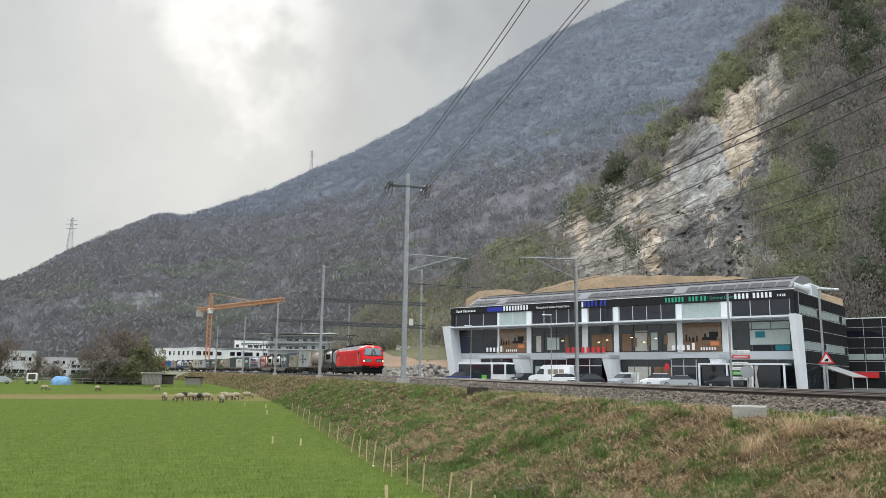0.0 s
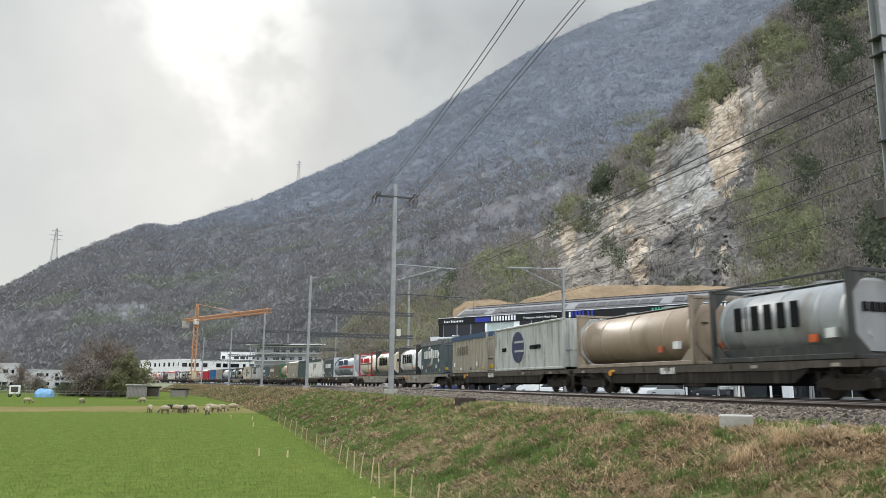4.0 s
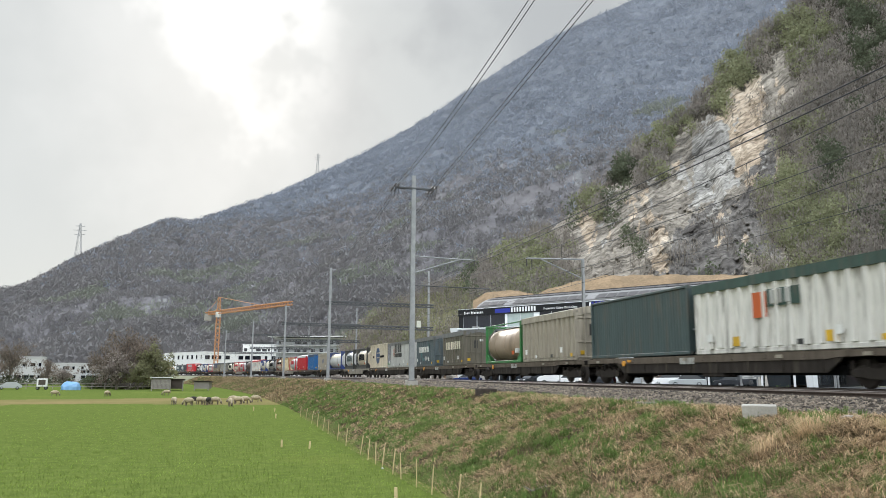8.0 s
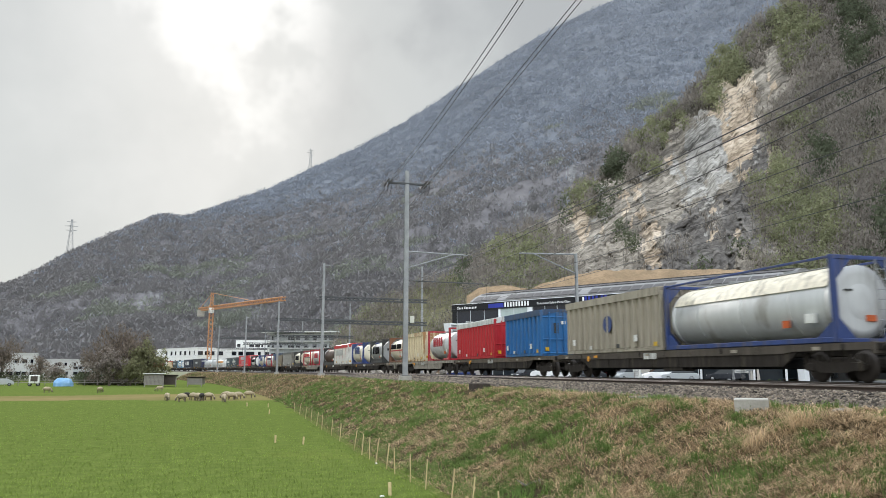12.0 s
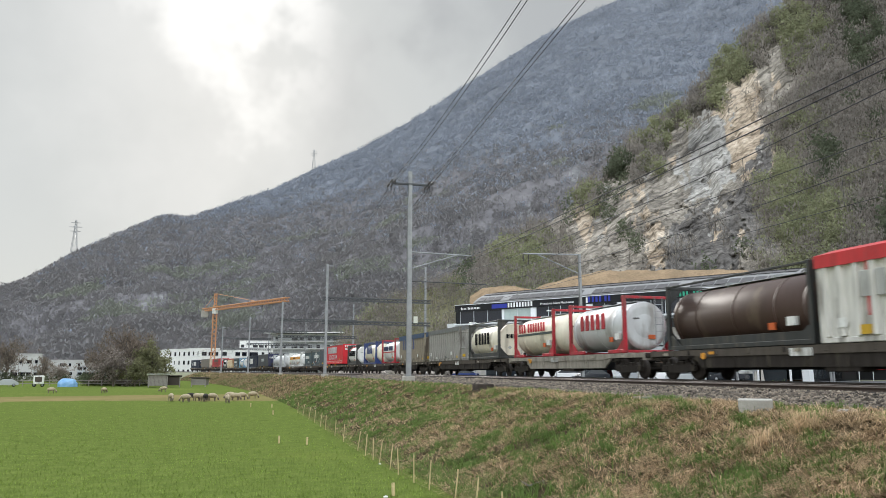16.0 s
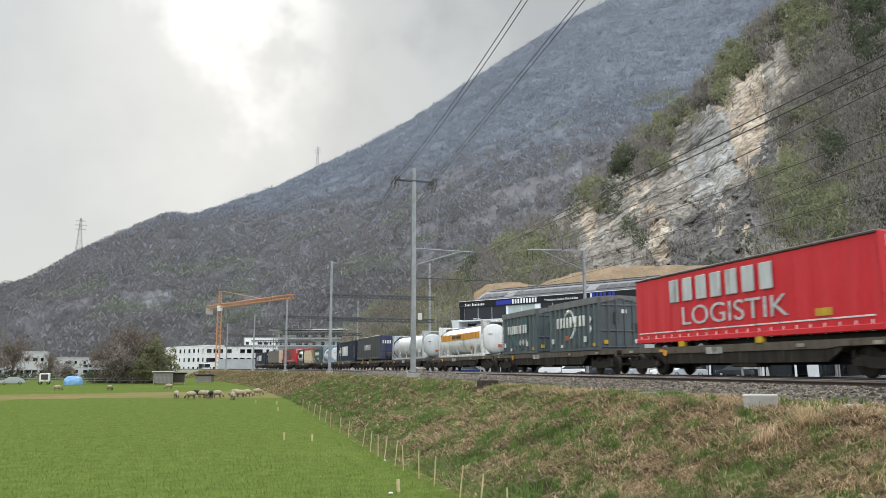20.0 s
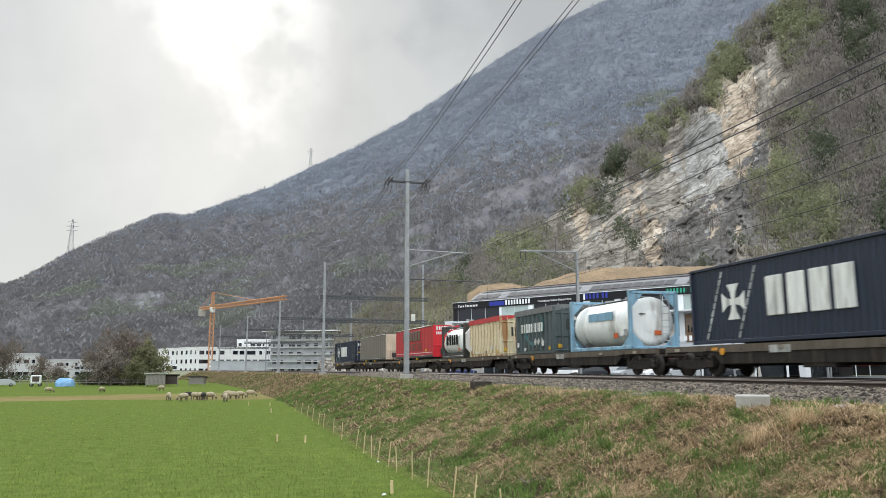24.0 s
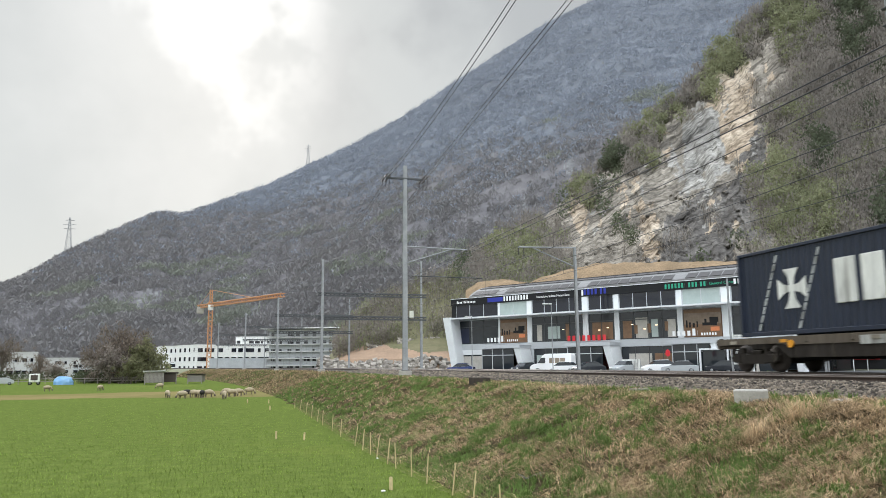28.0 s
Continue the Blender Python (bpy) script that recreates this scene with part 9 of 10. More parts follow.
M["blossom"] = mat("pale_blossom", (0.33, 0.285, 0.25), (0.20, 0.17, 0.148), scale=0.5, fine=0.2, island=0.4, **LEAF)
M["willow"] = mat("willow_green", (0.26, 0.26, 0.145), (0.18, 0.18, 0.10), scale=0.4, fine=0.2, island=0.4, **LEAF)
M["twigs"] = mat("brown_twigs", (0.225, 0.184, 0.150), (0.140, 0.114, 0.094), scale=0.5, fine=0.2, island=0.4, **LEAF)
M["hedge"] = mat("dark_hedge", (0.105, 0.122, 0.072), (0.075, 0.088, 0.054), scale=0.5, fine=0.2, island=0.4, **LEAF)
for nm, lab, az, d, h, cr, per, sp, tw in (("bare_tree", "tall leafless brown tree behind the shed", -7.7, 172, 12.2, "twigs", 14, 0.42, 1.6),
                                           ("bare_tree", "leafless brown tree with fine twigs", -8.8, 170, 9.5, "twigs", 13, 0.45, 1.6),
                                           ("bare_tree", "leafless brown tree with fine twigs", -6.8, 176, 11.0, "twigs", 13, 0.42, 1.6),
                                           ("blossom_tree", "tree with pale pinkish blossom", -8.1, 162, 8.3, "blossom", 9, 0.40, 0),
                                           ("green_tree", "round tree in fresh olive-green leaf", -5.7, 168, 8.8, "willow", 16, 0.46, 0),
                                           ("green_tree", "smaller tree in fresh green leaf", -6.7, 160, 5.8, "willow", 12, 0.45, 0),
                                           ("bare_tree", "low leafless fruit tree", -12.4, 210, 6.5, "twigs", 10, 0.5, 1.6),
                                           ("blossom_tree", "white flowering fruit tree", -11.5, 205, 5.0, "blossom", 10, 0.5, 0),
                                           ("bare_tree", "leafless tree at the edge of the meadow", -14.6, 230, 11.0, "twigs", 12, 0.45, 1.6),
                                           ("bare_tree", "leafless tree at the edge of the meadow", -16.2, 220, 12.0, "twigs", 12, 0.45, 1.6),
                                           ("bare_tree", "leafless tree beyond the houses", -13.6, 320, 12.0, "twigs", 10, 0.5, 1.6)):
    x, y = polar(az, d)
    tree(nm, lab, float(x), float(y), h, M[cr], M["bark"], per * 4, int(abs(az * 10)) + d, sp, 0.021, low=0.12, twig=tw)
g_ = np.random.default_rng(77)
n = 150
az = np.concatenate([g_.uniform(-10.0, -4.7, 90), g_.uniform(-17, -10.0, 60)])
d = np.where(az > -10, 174.0, 226.0) + g_.uniform(-4, 4, n)
hx, hy = polar(az, d)
hh = g_.uniform(0.8, 1.7, n)
woods("hedge", *crowns(g_, np.stack([hx, hy, ground_z(hx, hy) + hh * 0.8], -1), hh, 90, 1.0, 0.12), M["hedge"], "dark evergreen hedge along the far edge of the meadow")


def shed(x, y, rz, w, d, h, wall, roof, label, front=None):
    t = thing("shed", label, "shed", "sheds by the meadow", at=pose(x, y, 0.0, 0, 0, rz))
    n = int(w / 0.22)
    me = mesh_of("plank", (lambda b: (rbox(b, 0, 0.2, 0, 0.04, 0, h, 0.01), b)[1])(BM()), front or wall)
    for i in range(n):
        part("plank", me, None, t, at=pose(-w / 2 + i * w / n, -d / 2, 0.35))
    bm = BM()
    rbox(bm, -w / 2, w / 2, -d / 2 + 0.05, d / 2, 0.35, h + 0.3, 0.02)
    part("body", bm, wall, t)
    bm = BM()
    prism(bm, [(-d / 2 - 0.3, h + 0.5), (d / 2 + 0.3, h + 0.25), (d / 2 + 0.3, h + 0.35), (-d / 2 - 0.3, h + 0.62)], "x", -w / 2 - 0.3, w / 2 + 0.3)
    part("roof", bm, roof, t)
    for sx in (-1, 1):
        bm = BM()
        rbox(bm, sx * (w / 2 - 0.1) - 0.08, sx * (w / 2 - 0.1) + 0.08, -d / 2 - 0.02, -d / 2 + 0.1, 0, h + 0.4, 0.01)
        part("post", bm, M["plank_grey"], t)
    return t


shed(-13.6, 149.8, 5, 3.4, 2.6, 1.9, M["plank_dark"], M["render_white"], "small shed with grey boarded front and white roof edge", M["plank_grey"])
shed(-11.2, 153.0, 5, 2.6, 3.0, 1.6, M["plank_dark"], M["plank_dark"], "dark wooden lean-to shed by the meadow")
shed(-6.3, 153.3, -12, 2.8, 2.2, 1.25, M["plank_grey"], M["plank_dark"], "low weathered wooden shelter")
shed(-20.0, 168.0, 0, 7.5, 3.0, 1.6, M["plank_dark"], M["roof_tile"], "long dark stable with a rusty brown roof")
tp = BM()
bmesh.ops.create_icosphere(tp, subdivisions=3, radius=1.0)
for v in tp.verts:
    k = 1 + 0.12 * noise.noise(v.co * 2.5)
    v.co = Vector((math.copysign(abs(v.co.x) ** 0.6, v.co.x) * 1.75 * k, v.co.y * 1.2 * k, max(-0.1, math.copysign(abs(v.co.z) ** 0.7, v.co.z) * 1.55 * k)))
solo("tarpaulin_cover", tp, M["blue_tarp"], "heap covered with a pale blue tarpaulin", "tarpaulin heap", at=pose(-30.4, 157.5, 0.0))
cv = thing("livestock_trailer", "small white livestock trailer", "trailer", at=pose(-36.0, 160.3, 0, 0, 0, 10))
bm = BM()
rbox(bm, -0.9, 0.9, -1.2, 1.2, 0.5, 2.1, 0.12)
part("box", bm, P["white"], cv)
bm = BM()
rbox(bm, -0.6, 0.6, -1.23, -1.19, 0.9, 1.9, 0.02)
part("opening", bm, M["plank_dark"], cv)
car_wheels(cv, (-0.7, 0.7), 0.9, 0.32)
sc = thing("parked_car", "grey car parked at the meadow's edge", "car", "parked vehicles", at=pose(-42.0, 162, 0, 0, 0, 15))
bm = BM()
prism(bm, [(-2.1, 0.3), (-2.1, 0.75), (-1.2, 0.95), (-0.6, 1.4), (1.0, 1.42), (1.8, 0.95), (2.1, 0.8), (2.1, 0.3)], "y", -0.85, 0.85)
bmesh.ops.bevel(bm, geom=bm.edges[:], offset=0.06, segments=2, affect='EDGES')
part("body", bm, P["car_silver"], sc)
car_wheels(sc, (-1.3, 1.3), 0.85, 0.3)
rf = thing("rail_fence", "low wooden rail fence at the far edge of the meadow", "fence", at=pose(-52, 166, 0, 0, 0, -2))
for i in range(16):
    bm = BM()
    rbox(bm, i * 2.4 - 0.06, i * 2.4 + 0.06, -0.06, 0.06, 0, 1.15, 0.01)
    part("post", bm, M["plank_grey"], rf)
for z in (0.5, 1.0):
    bm = BM()
    rbox(bm, 0, 36.0, -0.1, -0.06, z, z + 0.12, 0.01)
    part("rail", bm, M["plank_grey"], rf)


def block_building(name, label, at, L, D, z0, z1, wall, rows, cols, win=(1.4, 1.5), skip=0.0, seed=1, start=1.2):
    """Plain rendered block with real window openings set as recessed panes with sills."""
    t = thing(name, label, "building", "far buildings", at=at)
    bm = BM()
    rbox(bm, 0, L, 0, D, z0, z1, 0.05)
    part("wall", bm, wall, t)
    bm = BM()
    rbox(bm, -0.15, L + 0.15, -0.15, D + 0.15, z1, z1 + 0.35, 0.05)
    part("roof_edge", bm, wall, t)
    r = random.Random(seed)
    for j in range(rows):
        z = z0 + start + j * (z1 - z0) / rows
        for i in range(cols):
            if r.random() < skip:
                continue
            x = (i + 0.5) * L / cols - win[0] / 2
            w = win[0] * r.choice((0.6, 1.0, 1.0, 1.5))
            bm = BM()
            rbox(bm, x, x + w, -0.06, 0.05, z, z + win[1], 0.02)
            wd = part("window", bm, M["pane_dark"], t)
            bm = BM()
            rbox(bm, x - 0.1, x + w + 0.1, -0.14, -0.07, z - 0.12, z - 0.02, 0.01)
            part("sill", bm, M["grey_panel"], wd)
    return t


# white blocks under construction beyond the far curve, with their scaffold and crane
a = polar(-5.15, 418)
b = polar(-2.4, 376)
c = polar(2.75, 380)
ang1 = math.degrees(math.atan2(b[1] - a[1], b[0] - a[0]))
ang2 = math.degrees(math.atan2(c[1] - b[1], c[0] - b[0]))
block_building("white_block", "white rendered three-storey block with small windows", pose(float(a[0]), float(a[1]), 0, 0, 0, ang1), math.hypot(b[0] - a[0], b[1] - a[1]), 14, 0.5, 13.4, M["render_white"], 3, 9, (1.3, 1.9), 0.15, 3)
block_building("white_block", "long white rendered block with wide dark windows", pose(float(b[0]), float(b[1]), 0, 0, 0, ang2), math.hypot(c[0] - b[0], c[1] - b[1]), 14, 0.5, 13.2, M["render_white"], 3, 11, (2.2, 1.8), 0.12, 5)
a, b = polar(0.3, 385), polar(3.5, 372)
block_building("white_block", "taller white block set back behind", pose(float(a[0]), float(a[1]) + 14, 0, 0, 0, -8), 24, 10, 0.5, 18.0, M["render_white"], 4, 8, (1.6, 1.5), 0.1, 7)
a = polar(-1.5, 345)
block_building("site_hall", "long low grey site hall", pose(float(a[0]), float(a[1]), 0, 0, 0, 1), 34, 8, 0.5, 6.5, M["far_grey"], 1, 3, (2.0, 1.0), 0.3, 9)
a = polar(2.7, 345)
gb = block_building("concrete_shell", "grey concrete building shell wrapped in scaffolding", pose(float(a[0]), float(a[1]), 0, 0, 0, -22), 30, 16, 0.5, 19.0, M["far_grey"], 5, 8, (1.8, 1.6), 0.1, 11)
for i in range(13):
    bm = BM()
    rod(bm, (i * 2.6 - 0.5, -1.3, 0.5), (i * 2.6 - 0.5, -1.3, 21.0), 0.08, 5)
    part("scaffold_pole", bm, M["steel"], gb)
for z in range(6):
    bm = BM()
    rbox(bm, -0.8, 31.2, -1.5, -0.3, 3.15 + z * 3.1, 3.65 + z * 3.1, 0.02)
    part("scaffold_deck", bm, M["far_pale"], gb, "pale scaffold deck with toe boards")
    bm = BM()
    rod(bm, (-0.8, -1.4, 4.5 + z * 3.1), (31.2, -1.4, 4.5 + z * 3.1), 0.07, 5)
    part("guard_rail", bm, M["steel"], gb)
bm = BM()
rbox(bm, -3, 33, -3.5, 17, 19.6, 20.0, 0.03)
part("shed_roof", bm, M["render_white"], gb, "pale projecting roof slab")

cx, cy = (float(q) for q in polar(-1.55, 362))
cr = thing("tower_crane", "orange tower crane with a long lattice jib", "crane", at=pose(cx, cy, 0.5))


def lattice(bm, p, q, half, n, up=Vector((0, 0, 1)), r=0.24):
    p, q = Vector(p), Vector(q)
    d = (q - p).normalized()
    s = d.cross(up) if abs(d.z) < 0.9 else Vector((1, 0, 0))
    s = s.normalized() * half
    w = d.cross(s).normalized() * half
    cs = [s + w, s - w, -s - w, -s + w]
    for c_ in cs:
        rod(bm, p + c_, q + c_, r, 5)
    for i in range(n):
        a_, b_ = p.lerp(q, i / n), p.lerp(q, (i + 1) / n)
        for k in range(4):
            rod(bm, a_ + cs[k], b_ + cs[(k + 1) % 4], r * 0.6, 4)


bm = BM()
lattice(bm, (0, 0, 0), (0, 0, 32.5), 0.85, 16)
part("tower", bm, M["crane"], cr)
tipx, tipy = (float(q) for q in polar(3.64, 305))
jd = Vector((tipx - cx, tipy - cy, 0))
jl = jd.length
jd.normalize()
bm = BM()
lattice(bm, (0, 0, 31.0), tuple(jd * jl + Vector((0, 0, 30.9))), 0.7, 30, r=0.22)
part("jib", bm, M["crane"], cr)
bm = BM()
lattice(bm, (0, 0, 31.0), tuple(jd * -13 + Vector((0, 0, 31.0))), 0.6, 6, r=0.22)
part("counter_jib", bm, M["crane"], cr)
bm = BM()
lattice(bm, (0, 0, 32.5), (0, 0, 38.0), 0.5, 4, r=0.2)
rod(bm, (0, 0, 38), tuple(jd * jl * 0.62 + Vector((0, 0, 31.6))), 0.12, 5)
rod(bm, (0, 0, 38), tuple(jd * -12 + Vector((0, 0, 31.6))), 0.12, 5)
part("apex", bm, M["crane"], cr)
bm = BM()
rbox(bm, -1.2, 1.2, -1.6, 0.6, 28.6, 31.0, 0.1)
part("cabin", bm, P["white"], cr)
p_ = jd * -11
bm = BM()
rbox(bm, p_.x - 1.6, p_.x + 1.6, p_.y - 1.6, p_.y + 1.6, 27.6, 30.6, 0.1)
part("counterweight", bm, M["concrete"], cr)

for az, d, L, h, ang, wl, lab in ((-12.2, 330, 16, 6.8, 6, "far_pale", "low white house with a flat roof far across the meadow"), (-14.9, 300, 12, 8.5, 10, "far_pale", "pale two-storey house far across the valley"),
                                  (-10.4, 300, 9, 4.2, 0, "far_grey", "low grey house behind the trees"), (-17.5, 330, 14, 8.0, 10, "far_grey", "grey house at the edge of the valley")):
    x, y = (float(q) for q in polar(az, d))
    block_building("distant_house", lab, pose(x, y, 0, 0, 0, ang), L, 9, 0, h, M[wl], 2, 5, (1.4, 1.2), 0.1, int(d))


def pylon(az, d, el0, h):
    """Steel lattice pylon standing on the mountainside."""
    x, y = (float(q) for q in polar(az, d))
    z = 3.1 + math.tan(radians(el0)) * math.hypot(x, y)
    t = thing("lattice_pylon", "grey steel lattice pylon on the mountain ridge", "pylon", "pylons", at=pose(x, y, z - 6))
    bm = BM()
    k = h / 10
    for sx in (-1, 1):
        for sy in (-1, 1):
            rod(bm, (sx * h * 0.09, sy * h * 0.09, 0), (sx * 0.9, sy * 0.9, h + 6), 0.45, 4, 0.3)
    for i in range(10):
        w0 = h * 0.09 * (1 - i / 10) + 0.9 * i / 10
        w1 = h * 0.09 * (1 - (i + 1) / 10) + 0.9 * (i + 1) / 10
        z0_, z1_ = i * (h + 6) / 10, (i + 1) * (h + 6) / 10
        for a_, b_ in ((-1, 1), (1, -1)):
            rod(bm, (a_ * w0, -w0, z0_), (b_ * w1, -w1, z1_), 0.22, 4)
            rod(bm, (a_ * w0, w0, z0_), (b_ * w1, w1, z1_), 0.22, 4)
    part("tower", bm, M["steel"], t)
    for f_, w_ in ((0.68, 0.16), (0.80, 0.19), (0.92, 0.14)):
        bm = BM()
        zz = (h + 6) * f_
        for s in (-1, 1):
            rod(bm, (0, 0, zz + 0.8), (s * h * w_, 0, zz), 0.3, 4)
            rod(bm, (0, 0, zz - 0.8), (s * h * w_, 0, zz), 0.3, 4)
        part("cross_arm", bm, M["steel"], t)


pylon(-11.2, 1385, 8.1, 54)
pylon(5.27, 1840, 15.3, 46)

# pale broken rock heaped along the foot of the earth slope
M["wall_stone"] = mat("broken_rock", (0.43, 0.395, 0.35), (0.24, 0.215, 0.185), 0.95, 1.2, 0.8, bump=0.5, fine=0.4, island=0.5, spec=0.1)


def rubble(az0, az1, d, z0, z1, deep, seed):
    g = np.random.default_rng(seed)
    x0, y0 = polar(az0, d)
    x1, y1 = polar(az1, d)
    L = math.hypot(x1 - x0, y1 - y0)
    t = thing("rock_pile", "long heap of pale broken rocks below bare earth", "rock pile", "rock piles", at=pose(float(x0), float(y0), 0, 0, 0, math.degrees(math.atan2(y1 - y0, x1 - x0))))
    bm = BM()
    prism(bm, [(0.15, z0), (deep * 0.75, z1 - 0.5), (deep + 2.5, z1 - 0.5), (deep + 2.5, z0)], "x", 0, L)
    part("core", bm, M["earth"], t)
    bm = BM()
    for _ in range(int(L * (z1 - z0) * 7)):
        x, u = g.uniform(0, L), g.random()
        top = 0.78 + 0.22 * math.sin(x * 0.45 + seed) * math.sin(x * 0.17 + 1)
        w = g.uniform(0.16, 0.5)
        c = Vector((x, 0.15 + u * deep * 0.75 - g.uniform(0.1, 0.45), z0 + (z1 - z0 - 0.3) * top * u + g.uniform(0.1, 0.5)))
        turn = Euler(tuple(g.uniform(-0.6, 0.6, 3))).to_matrix()
        for q in box(bm, -w, w, -w * 0.8, w * 0.8, -w * 0.62, w * 0.62):
            q.co = c + turn @ (q.co * float(g.uniform(0.75, 1.15)))
    part("broken_rock", bm, M["wall_stone"], t)["kind"] = "stuff"


rubble(6.2, 16.2, 152, 1.5, 4.9, 3.0, 1)
rubble(10.0, 12.4, 195, 6.6, 8.7, 1.4, 2)
rubble(12.3, 15.8, 195, 8.2, 10.4, 1.4, 3)


# ================= grass =================
M["straw"] = mat("dry_straw", (0.510, 0.375, 0.235), (0.270, 0.198, 0.120), scale=1.2, fine=0.15, island=0.7, rough=0.9, spec=0.0, thin=0.35)
M["straw_pale"] = mat("bleached_straw", (0.660, 0.495, 0.310), (0.430, 0.318, 0.195), scale=1.2, fine=0.1, island=0.35, rough=0.9, spec=0.0, thin=0.35)
M["brown_grass"] = mat("brown_grass", (0.195, 0.135, 0.075), (0.108, 0.075, 0.043), scale=1.2, fine=0.15, island=0.65, rough=0.95, spec=0.0, thin=0.35)
M["green_grass"] = mat("green_grass", (0.145, 0.215, 0.060), (0.078, 0.128, 0.038), scale=1.2, fine=0.15, island=0.4, rough=0.9, spec=0.0, thin=0.35)
M["meadow_blade"] = mat("meadow_blade", (0.192, 0.256, 0.054), (0.108, 0.158, 0.033), scale=0.3, amount=0.8, fine=0.15, island=0.5, rough=0.9, spec=0.0, thin=0.35)


def blades(rng, x, y, length, width, lean, down=0.0, swirl=3.0):
    """Bent grass blades of two segments each, rooted in the ground. down: how far they are combed downhill (-x)."""
    n = len(x)
    z = ground_z(x, y)
    # tufts lie over in swirls
    a = 9.0 * vnoise(x * 0.8, y * 0.8, 75, 2) + swirl * rng.normal(size=n)
    dx, dy = np.cos(a) - down, np.sin(a)
    k = np.hypot(dx, dy) + 1e-6
    dx, dy = dx / k, dy / k
    sx, sy = -dy * width / 2, dx * width / 2
    up = length * np.sqrt(np.clip(1 - lean ** 2, 0.02, 1))
    out = length * lean
    root = np.stack([x, y, z - 0.02], -1)
    side = np.stack([sx, sy, np.zeros(n)], -1)
    mid = root + np.stack([dx * out * 0.4, dy * out * 0.4, up * 0.7], -1)
    tip = root + np.stack([dx * out, dy * out, up * (1 - 0.75 * lean)], -1)
    v = np.stack([root - side, root + side, mid + side * 0.8, mid - side * 0.8, tip], 1).reshape(-1, 3)
    i = np.arange(n)[:, None] * 5
    f = np.concatenate([i + np.array([[0, 1, 2]]), i + np.array([[0, 2, 3]]), i + np.array([[3, 2, 4]])])
    return v, f


def clumped(rng, count, x0, x1, y0, y1, tufts, radius, near=1.6):
    cx = rng.uniform(x0, x1, tufts)
    cy = y0 + (y1 - y0) * rng.random(tufts) ** near
    i = rng.integers(0, tufts, count)
    r = radius * np.abs(rng.normal(size=count))
    a = rng.random(count) * 6.283
    return cx[i] + r * np.cos(a), cy[i] + r * np.sin(a)


def make_grass():
    rng = np.random.default_rng(9)
    # bank
    def on_bank(x, y):
        e = across(x, y)
        return (e > foot(y) + 0.1) & (e < 12.2 + 0.35 * vnoise(x * 1.1, y * 1.1, 77, 2)) & ~((np.abs(x - 11.1) < 0.8) & (np.abs(y - 33.6) < 1.2))
    for nm, m, count, tufts, rad, ln, wd, lean, down, lab, seed in (
            ("dry_grass", "straw", 98000, 7000, 0.24, (0.16, 0.42), 0.0105, (0.82, 1.0), 0.35, "matted straw-coloured dry grass on the bank", 61),
            ("brown_grass", "brown_grass", 125000, 8000, 0.30, (0.14, 0.36), 0.009, (0.82, 1.0), 0.3, "dead brown grass on the bank", 62),
            ("green_grass", "green_grass", 190000, 3200, 0.18, (0.14, 0.34), 0.012, (0.35, 0.95), 0.2, "fresh green grass tufts on the bank", 63)):
        x, y = clumped(rng, count, 4.0, 12.6, 9.0, 85.0, tufts, rad, 2.4)
        shift = np.clip(y - CY, 0, 100) ** 2 / 2010
        x = x - shift
        patch = vnoise(x * 0.9, y * 0.7, 71, 4, 0.65)
        ok = on_bank(x, y)
        near = np.exp(-((across(x, y) - foot(y)) / 1.4) ** 2) - 1.3 * np.clip((across(x, y) - 9.6) / 1.4, 0, 1)
        fresh = 0.30 * np.clip((y - 16) / 14, 0, 1) - 0.24 * np.clip((19 - y) / 6, 0, 1)
        blur = 0.16 + 0.55 * np.clip((y - 22) / 25, 0, 1)
        ok &= (patch + near * 0.4 + 0.7 * fresh > -0.17 + blur * rng.normal(size=count)) if nm == "green_grass" else (patch + near * 0.6 + fresh < 0.24 + blur * rng.normal(size=count))
        x, y = x[ok], y[ok]
        n = len(x)
        far = 1 + np.clip((y - 25) / 40, 0, 1.5)
        v, f = blades(rng, x, y, rng.uniform(*ln, n), wd * rng.uniform(0.6, 1.5, n) * far, rng.uniform(*lean, n), down, 0.8)
        solo(nm, raw_mesh(nm, v, f, M[m]), None, lab, "grass", kind="stuff")
        # farther along the bank, coarser
        k = 32000
        y = rng.uniform(80, 260, k)
        e = rng.uniform(0, 1, k)
        x = foot(y) + e * (12.7 - foot(y)) - np.clip(y - CY, 0, 400) ** 2 / 2010
        patch = vnoise(x * 0.35, y * 0.2, 72, 3)
        ok = patch + 0.6 * rng.normal(size=k) - 0.5 * e > 0.1 if nm == "green_grass" else patch + 0.6 * rng.normal(size=k) < 0.05
        x, y = x[ok], y[ok]
        v, f = blades(rng, x, y, rng.uniform(0.25, 0.5, len(x)), np.full(len(x), 0.020), rng.uniform(0.3, 0.95, len(x)), 0.2)
        solo(nm, raw_mesh(nm, v, f, M[m]), None, lab, "grass", kind="stuff")
    # long tangled stems lying over one another
    n = 52000
    x, y = clumped(rng, n, 4.0, 12.6, 9.0, 46.0, 8000, 0.3, 1.7)
    ok = on_bank(x, y) & (vnoise(x * 0.9, y * 0.7, 71, 4, 0.65) < 0.2) & (rng.random(n) < np.clip((46 - y) / 24, 0, 1))
    x, y = x[ok], y[ok]
    v, f = blades(rng, x, y, rng.uniform(0.35, 0.8, len(x)), rng.uniform(0.007, 0.013, len(x)) * (1 + np.clip((y - 20) / 20, 0, 1)), rng.uniform(0.96, 1.0, len(x)), 0.1, 2.0)
    solo("tangled_straw", raw_mesh("tangled_straw", v, f, M["straw_pale"]), None, "long tangled stems of bleached straw", "grass", kind="stuff")
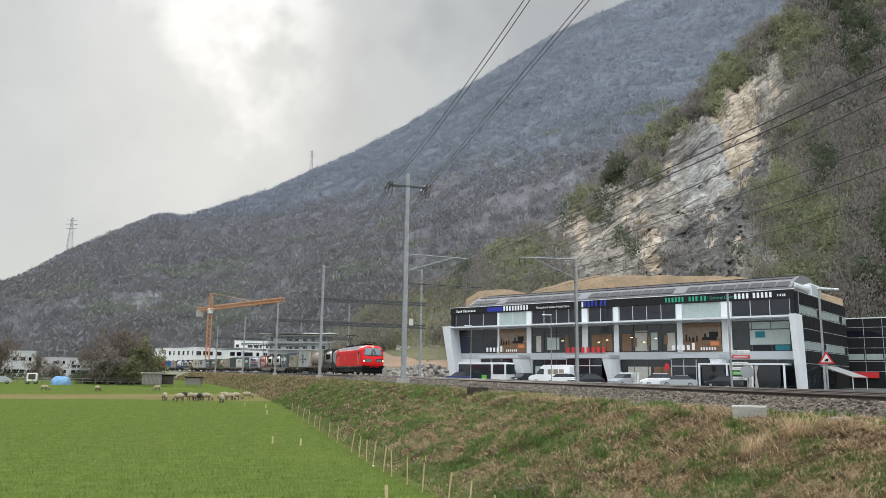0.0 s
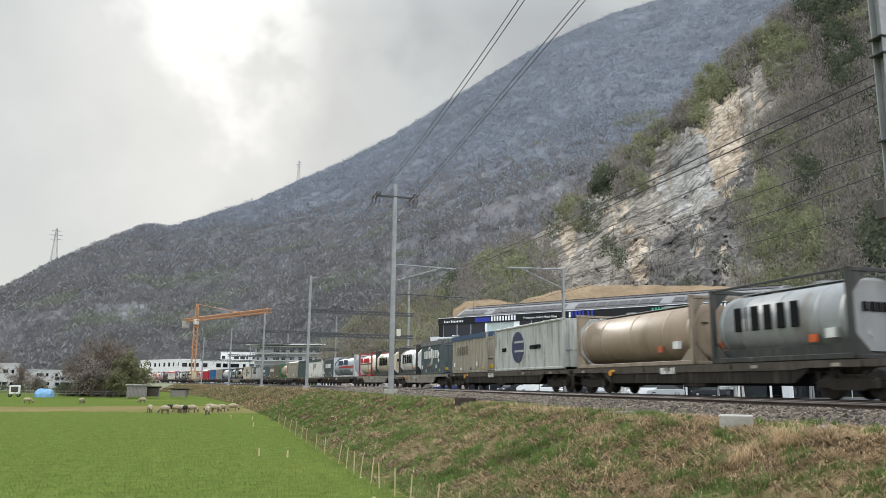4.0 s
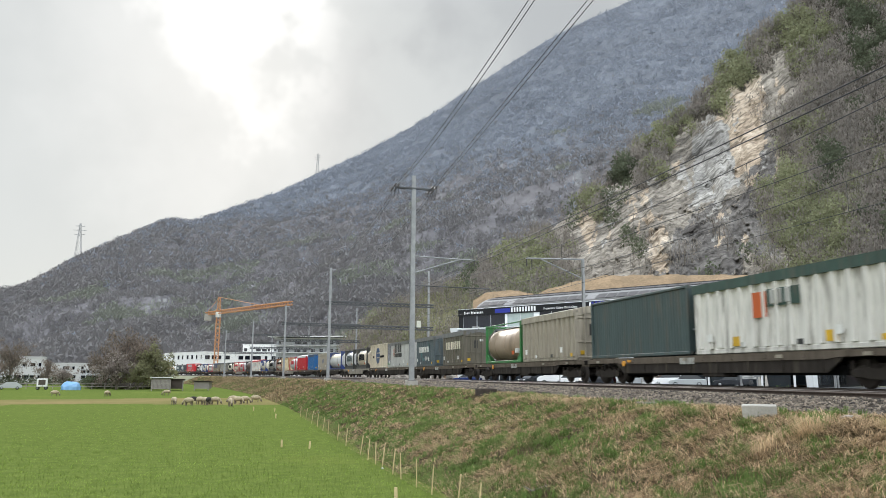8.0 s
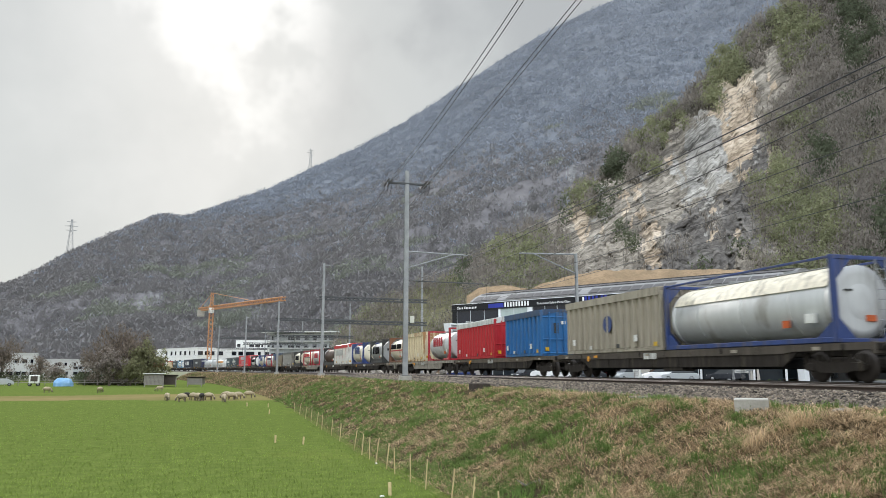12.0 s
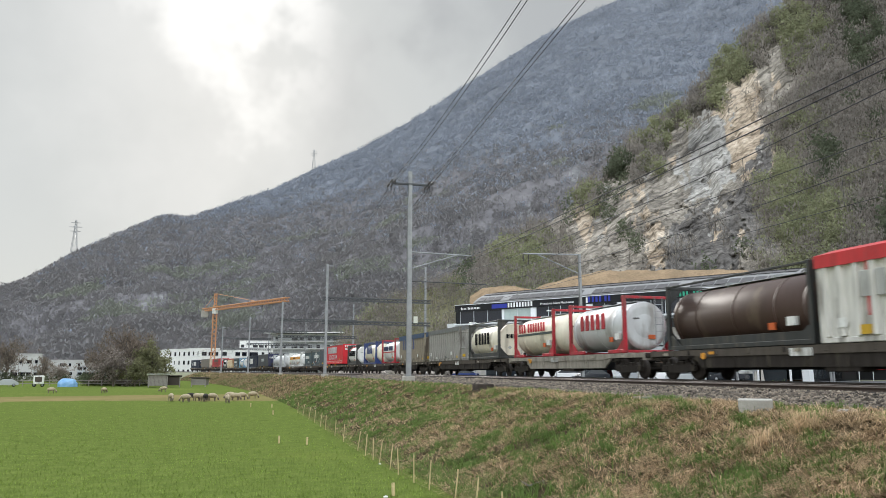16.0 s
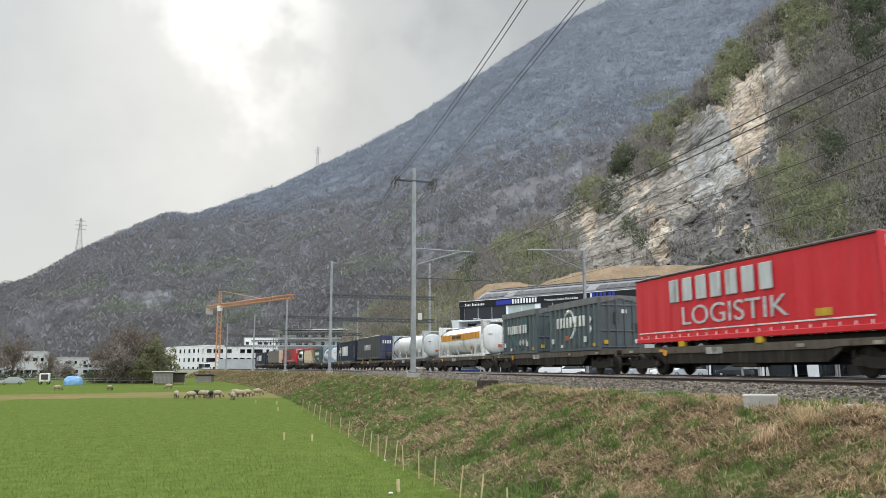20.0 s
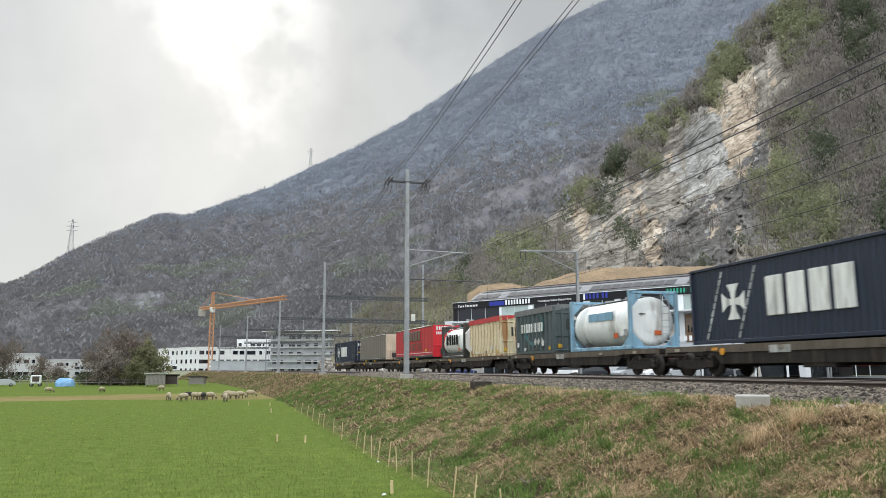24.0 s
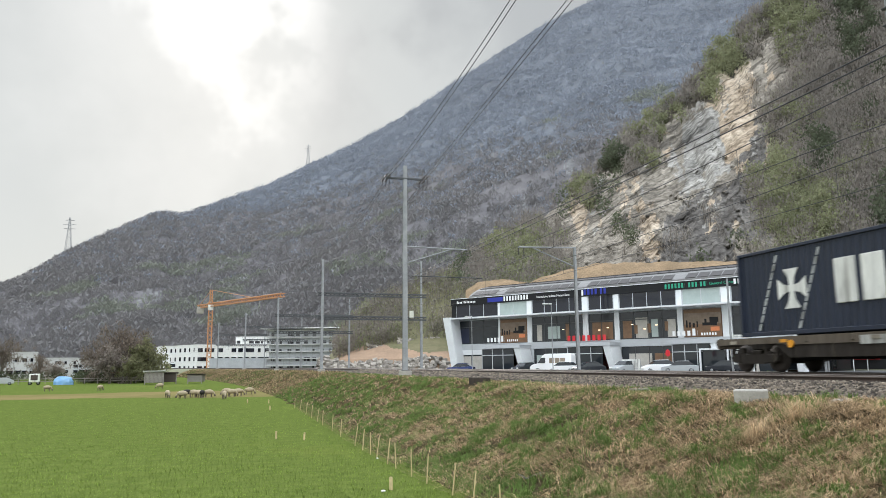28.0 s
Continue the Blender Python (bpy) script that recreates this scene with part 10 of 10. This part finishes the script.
    # straw tussocks below the ballast, with green shoots at their crowns
    for nm, m, spots, ln, lab in (("straw_tussock", "straw_pale", ((10.4, 12.0, 330, 0.2), (9.6, 12.3, 200, 0.18)), (0.35, 0.75), "drooping tussocks of bleached straw"),
                                  ("green_tussock", "green_grass", ((10.55, 12.1, 260, 0.14), (9.5, 12.6, 240, 0.14), (10.9, 12.4, 160, 0.25), (7.6, 12.0, 200, 0.2)), (0.25, 0.5), "fresh green tufts growing through the straw")):
        x, y = [], []
        if nm == "green_tussock":
            # small bright tufts dotted over the near bank
            tx, ty = rng.uniform(6.8, 11.9, 75), 10 + 14 * rng.random(75)
            spots += tuple((a_, b_, int(k_), r_) for a_, b_, k_, r_ in zip(tx, ty, rng.uniform(40, 120, 75), rng.uniform(0.07, 0.17, 75)) if on_bank(a_, b_))
        for cx_, cy_, k, r in spots:
            a, q = rng.random(k) * 6.283, r * np.abs(rng.normal(size=k))
            x.append(cx_ + q * np.cos(a))
            y.append(cy_ + q * np.sin(a))
        x, y = np.concatenate(x), np.concatenate(y)
        v, f = blades(rng, x, y, rng.uniform(*ln, len(x)), np.full(len(x), 0.010), rng.uniform(0.6, 0.99, len(x)), 0.9)
        solo(nm, raw_mesh(nm, v, f, M[m]), None, lab, "grass", kind="stuff")
    # meadow
    n = 95000
    y = 15 + 70 * rng.random(n) ** 2.6
    x = -28 * (0.25 + y / 45) * rng.random(n) + 8.0
    keep = across(x, y) < foot(y) + 0.3
    x, y = x[keep], y[keep]
    far = 1 + np.clip((y - 22) / 25, 0, 2)
    v, f = blades(rng, x, y, rng.uniform(0.07, 0.17, len(x)) * np.interp(y, [25, 80], [1, 0.5]), 0.013 * far, rng.uniform(0.55, 0.97, len(x)))
    solo("meadow_grass", raw_mesh("meadow_grass", v, f, M["meadow_blade"]), None, "short green meadow grass", "grass", kind="stuff")
    # weeds on the far edge of the ballast, in front of the car park
    n = 9000
    y = rng.uniform(10, 100, n)
    x = 21.4 + 1.2 * rng.random(n) - np.clip(y - CY, 0, 100) ** 2 / 2010
    clump = vnoise(x * 0.3, y * 0.22, 81, 2) > 0.1
    x, y = x[clump], y[clump]
    v, f = blades(rng, x, y, rng.uniform(0.25, 0.65, len(x)), np.full(len(x), 0.03), rng.uniform(0.2, 0.8, len(x)))
    solo("trackside_weeds", raw_mesh("trackside_weeds", v, f, M["green_grass"]), None, "green weeds beside the far track", "weeds", kind="stuff")


make_grass()


# ================= what moves =================
def motions():
    """The whole train rolls along the line towards the camera and past it, slowing very slightly."""
    for ob, s in TRAIN:
        rows = []
        for i in range(29):
            t = float(i)
            x, y, f = on_line(TRACK_FAR, s - 24.927 * t + 0.0298 * t * t)
            rows.append((t, pose(x, y, RAIL, 0, 0, math.degrees(f))))
        walk(ob, rows)
    # the bus drives off past the building and on beside the railway
    rows = []
    for i in range(57):
        t = 0.5 * i
        run = 10.8 * min(t, 24.0)
        if run < 30:
            m = B_AT @ pose(12.0 - run, -6.0, G0 + 0.02)
        else:
            k = min(1.0, (run - 30) / 25)
            k = k * k * (3 - 2 * k)
            x, y, f = on_line(TRACK_FAR + 6.7 - 1.0 * k, 137.3 + (run - 30))
            m = pose(x, y, G0 + 0.02, 0, 0, -55.7 * (1 - k) + (-90 + math.degrees(f)) * k)
        rows.append((t, m))
    walk(bus, rows)


motions()
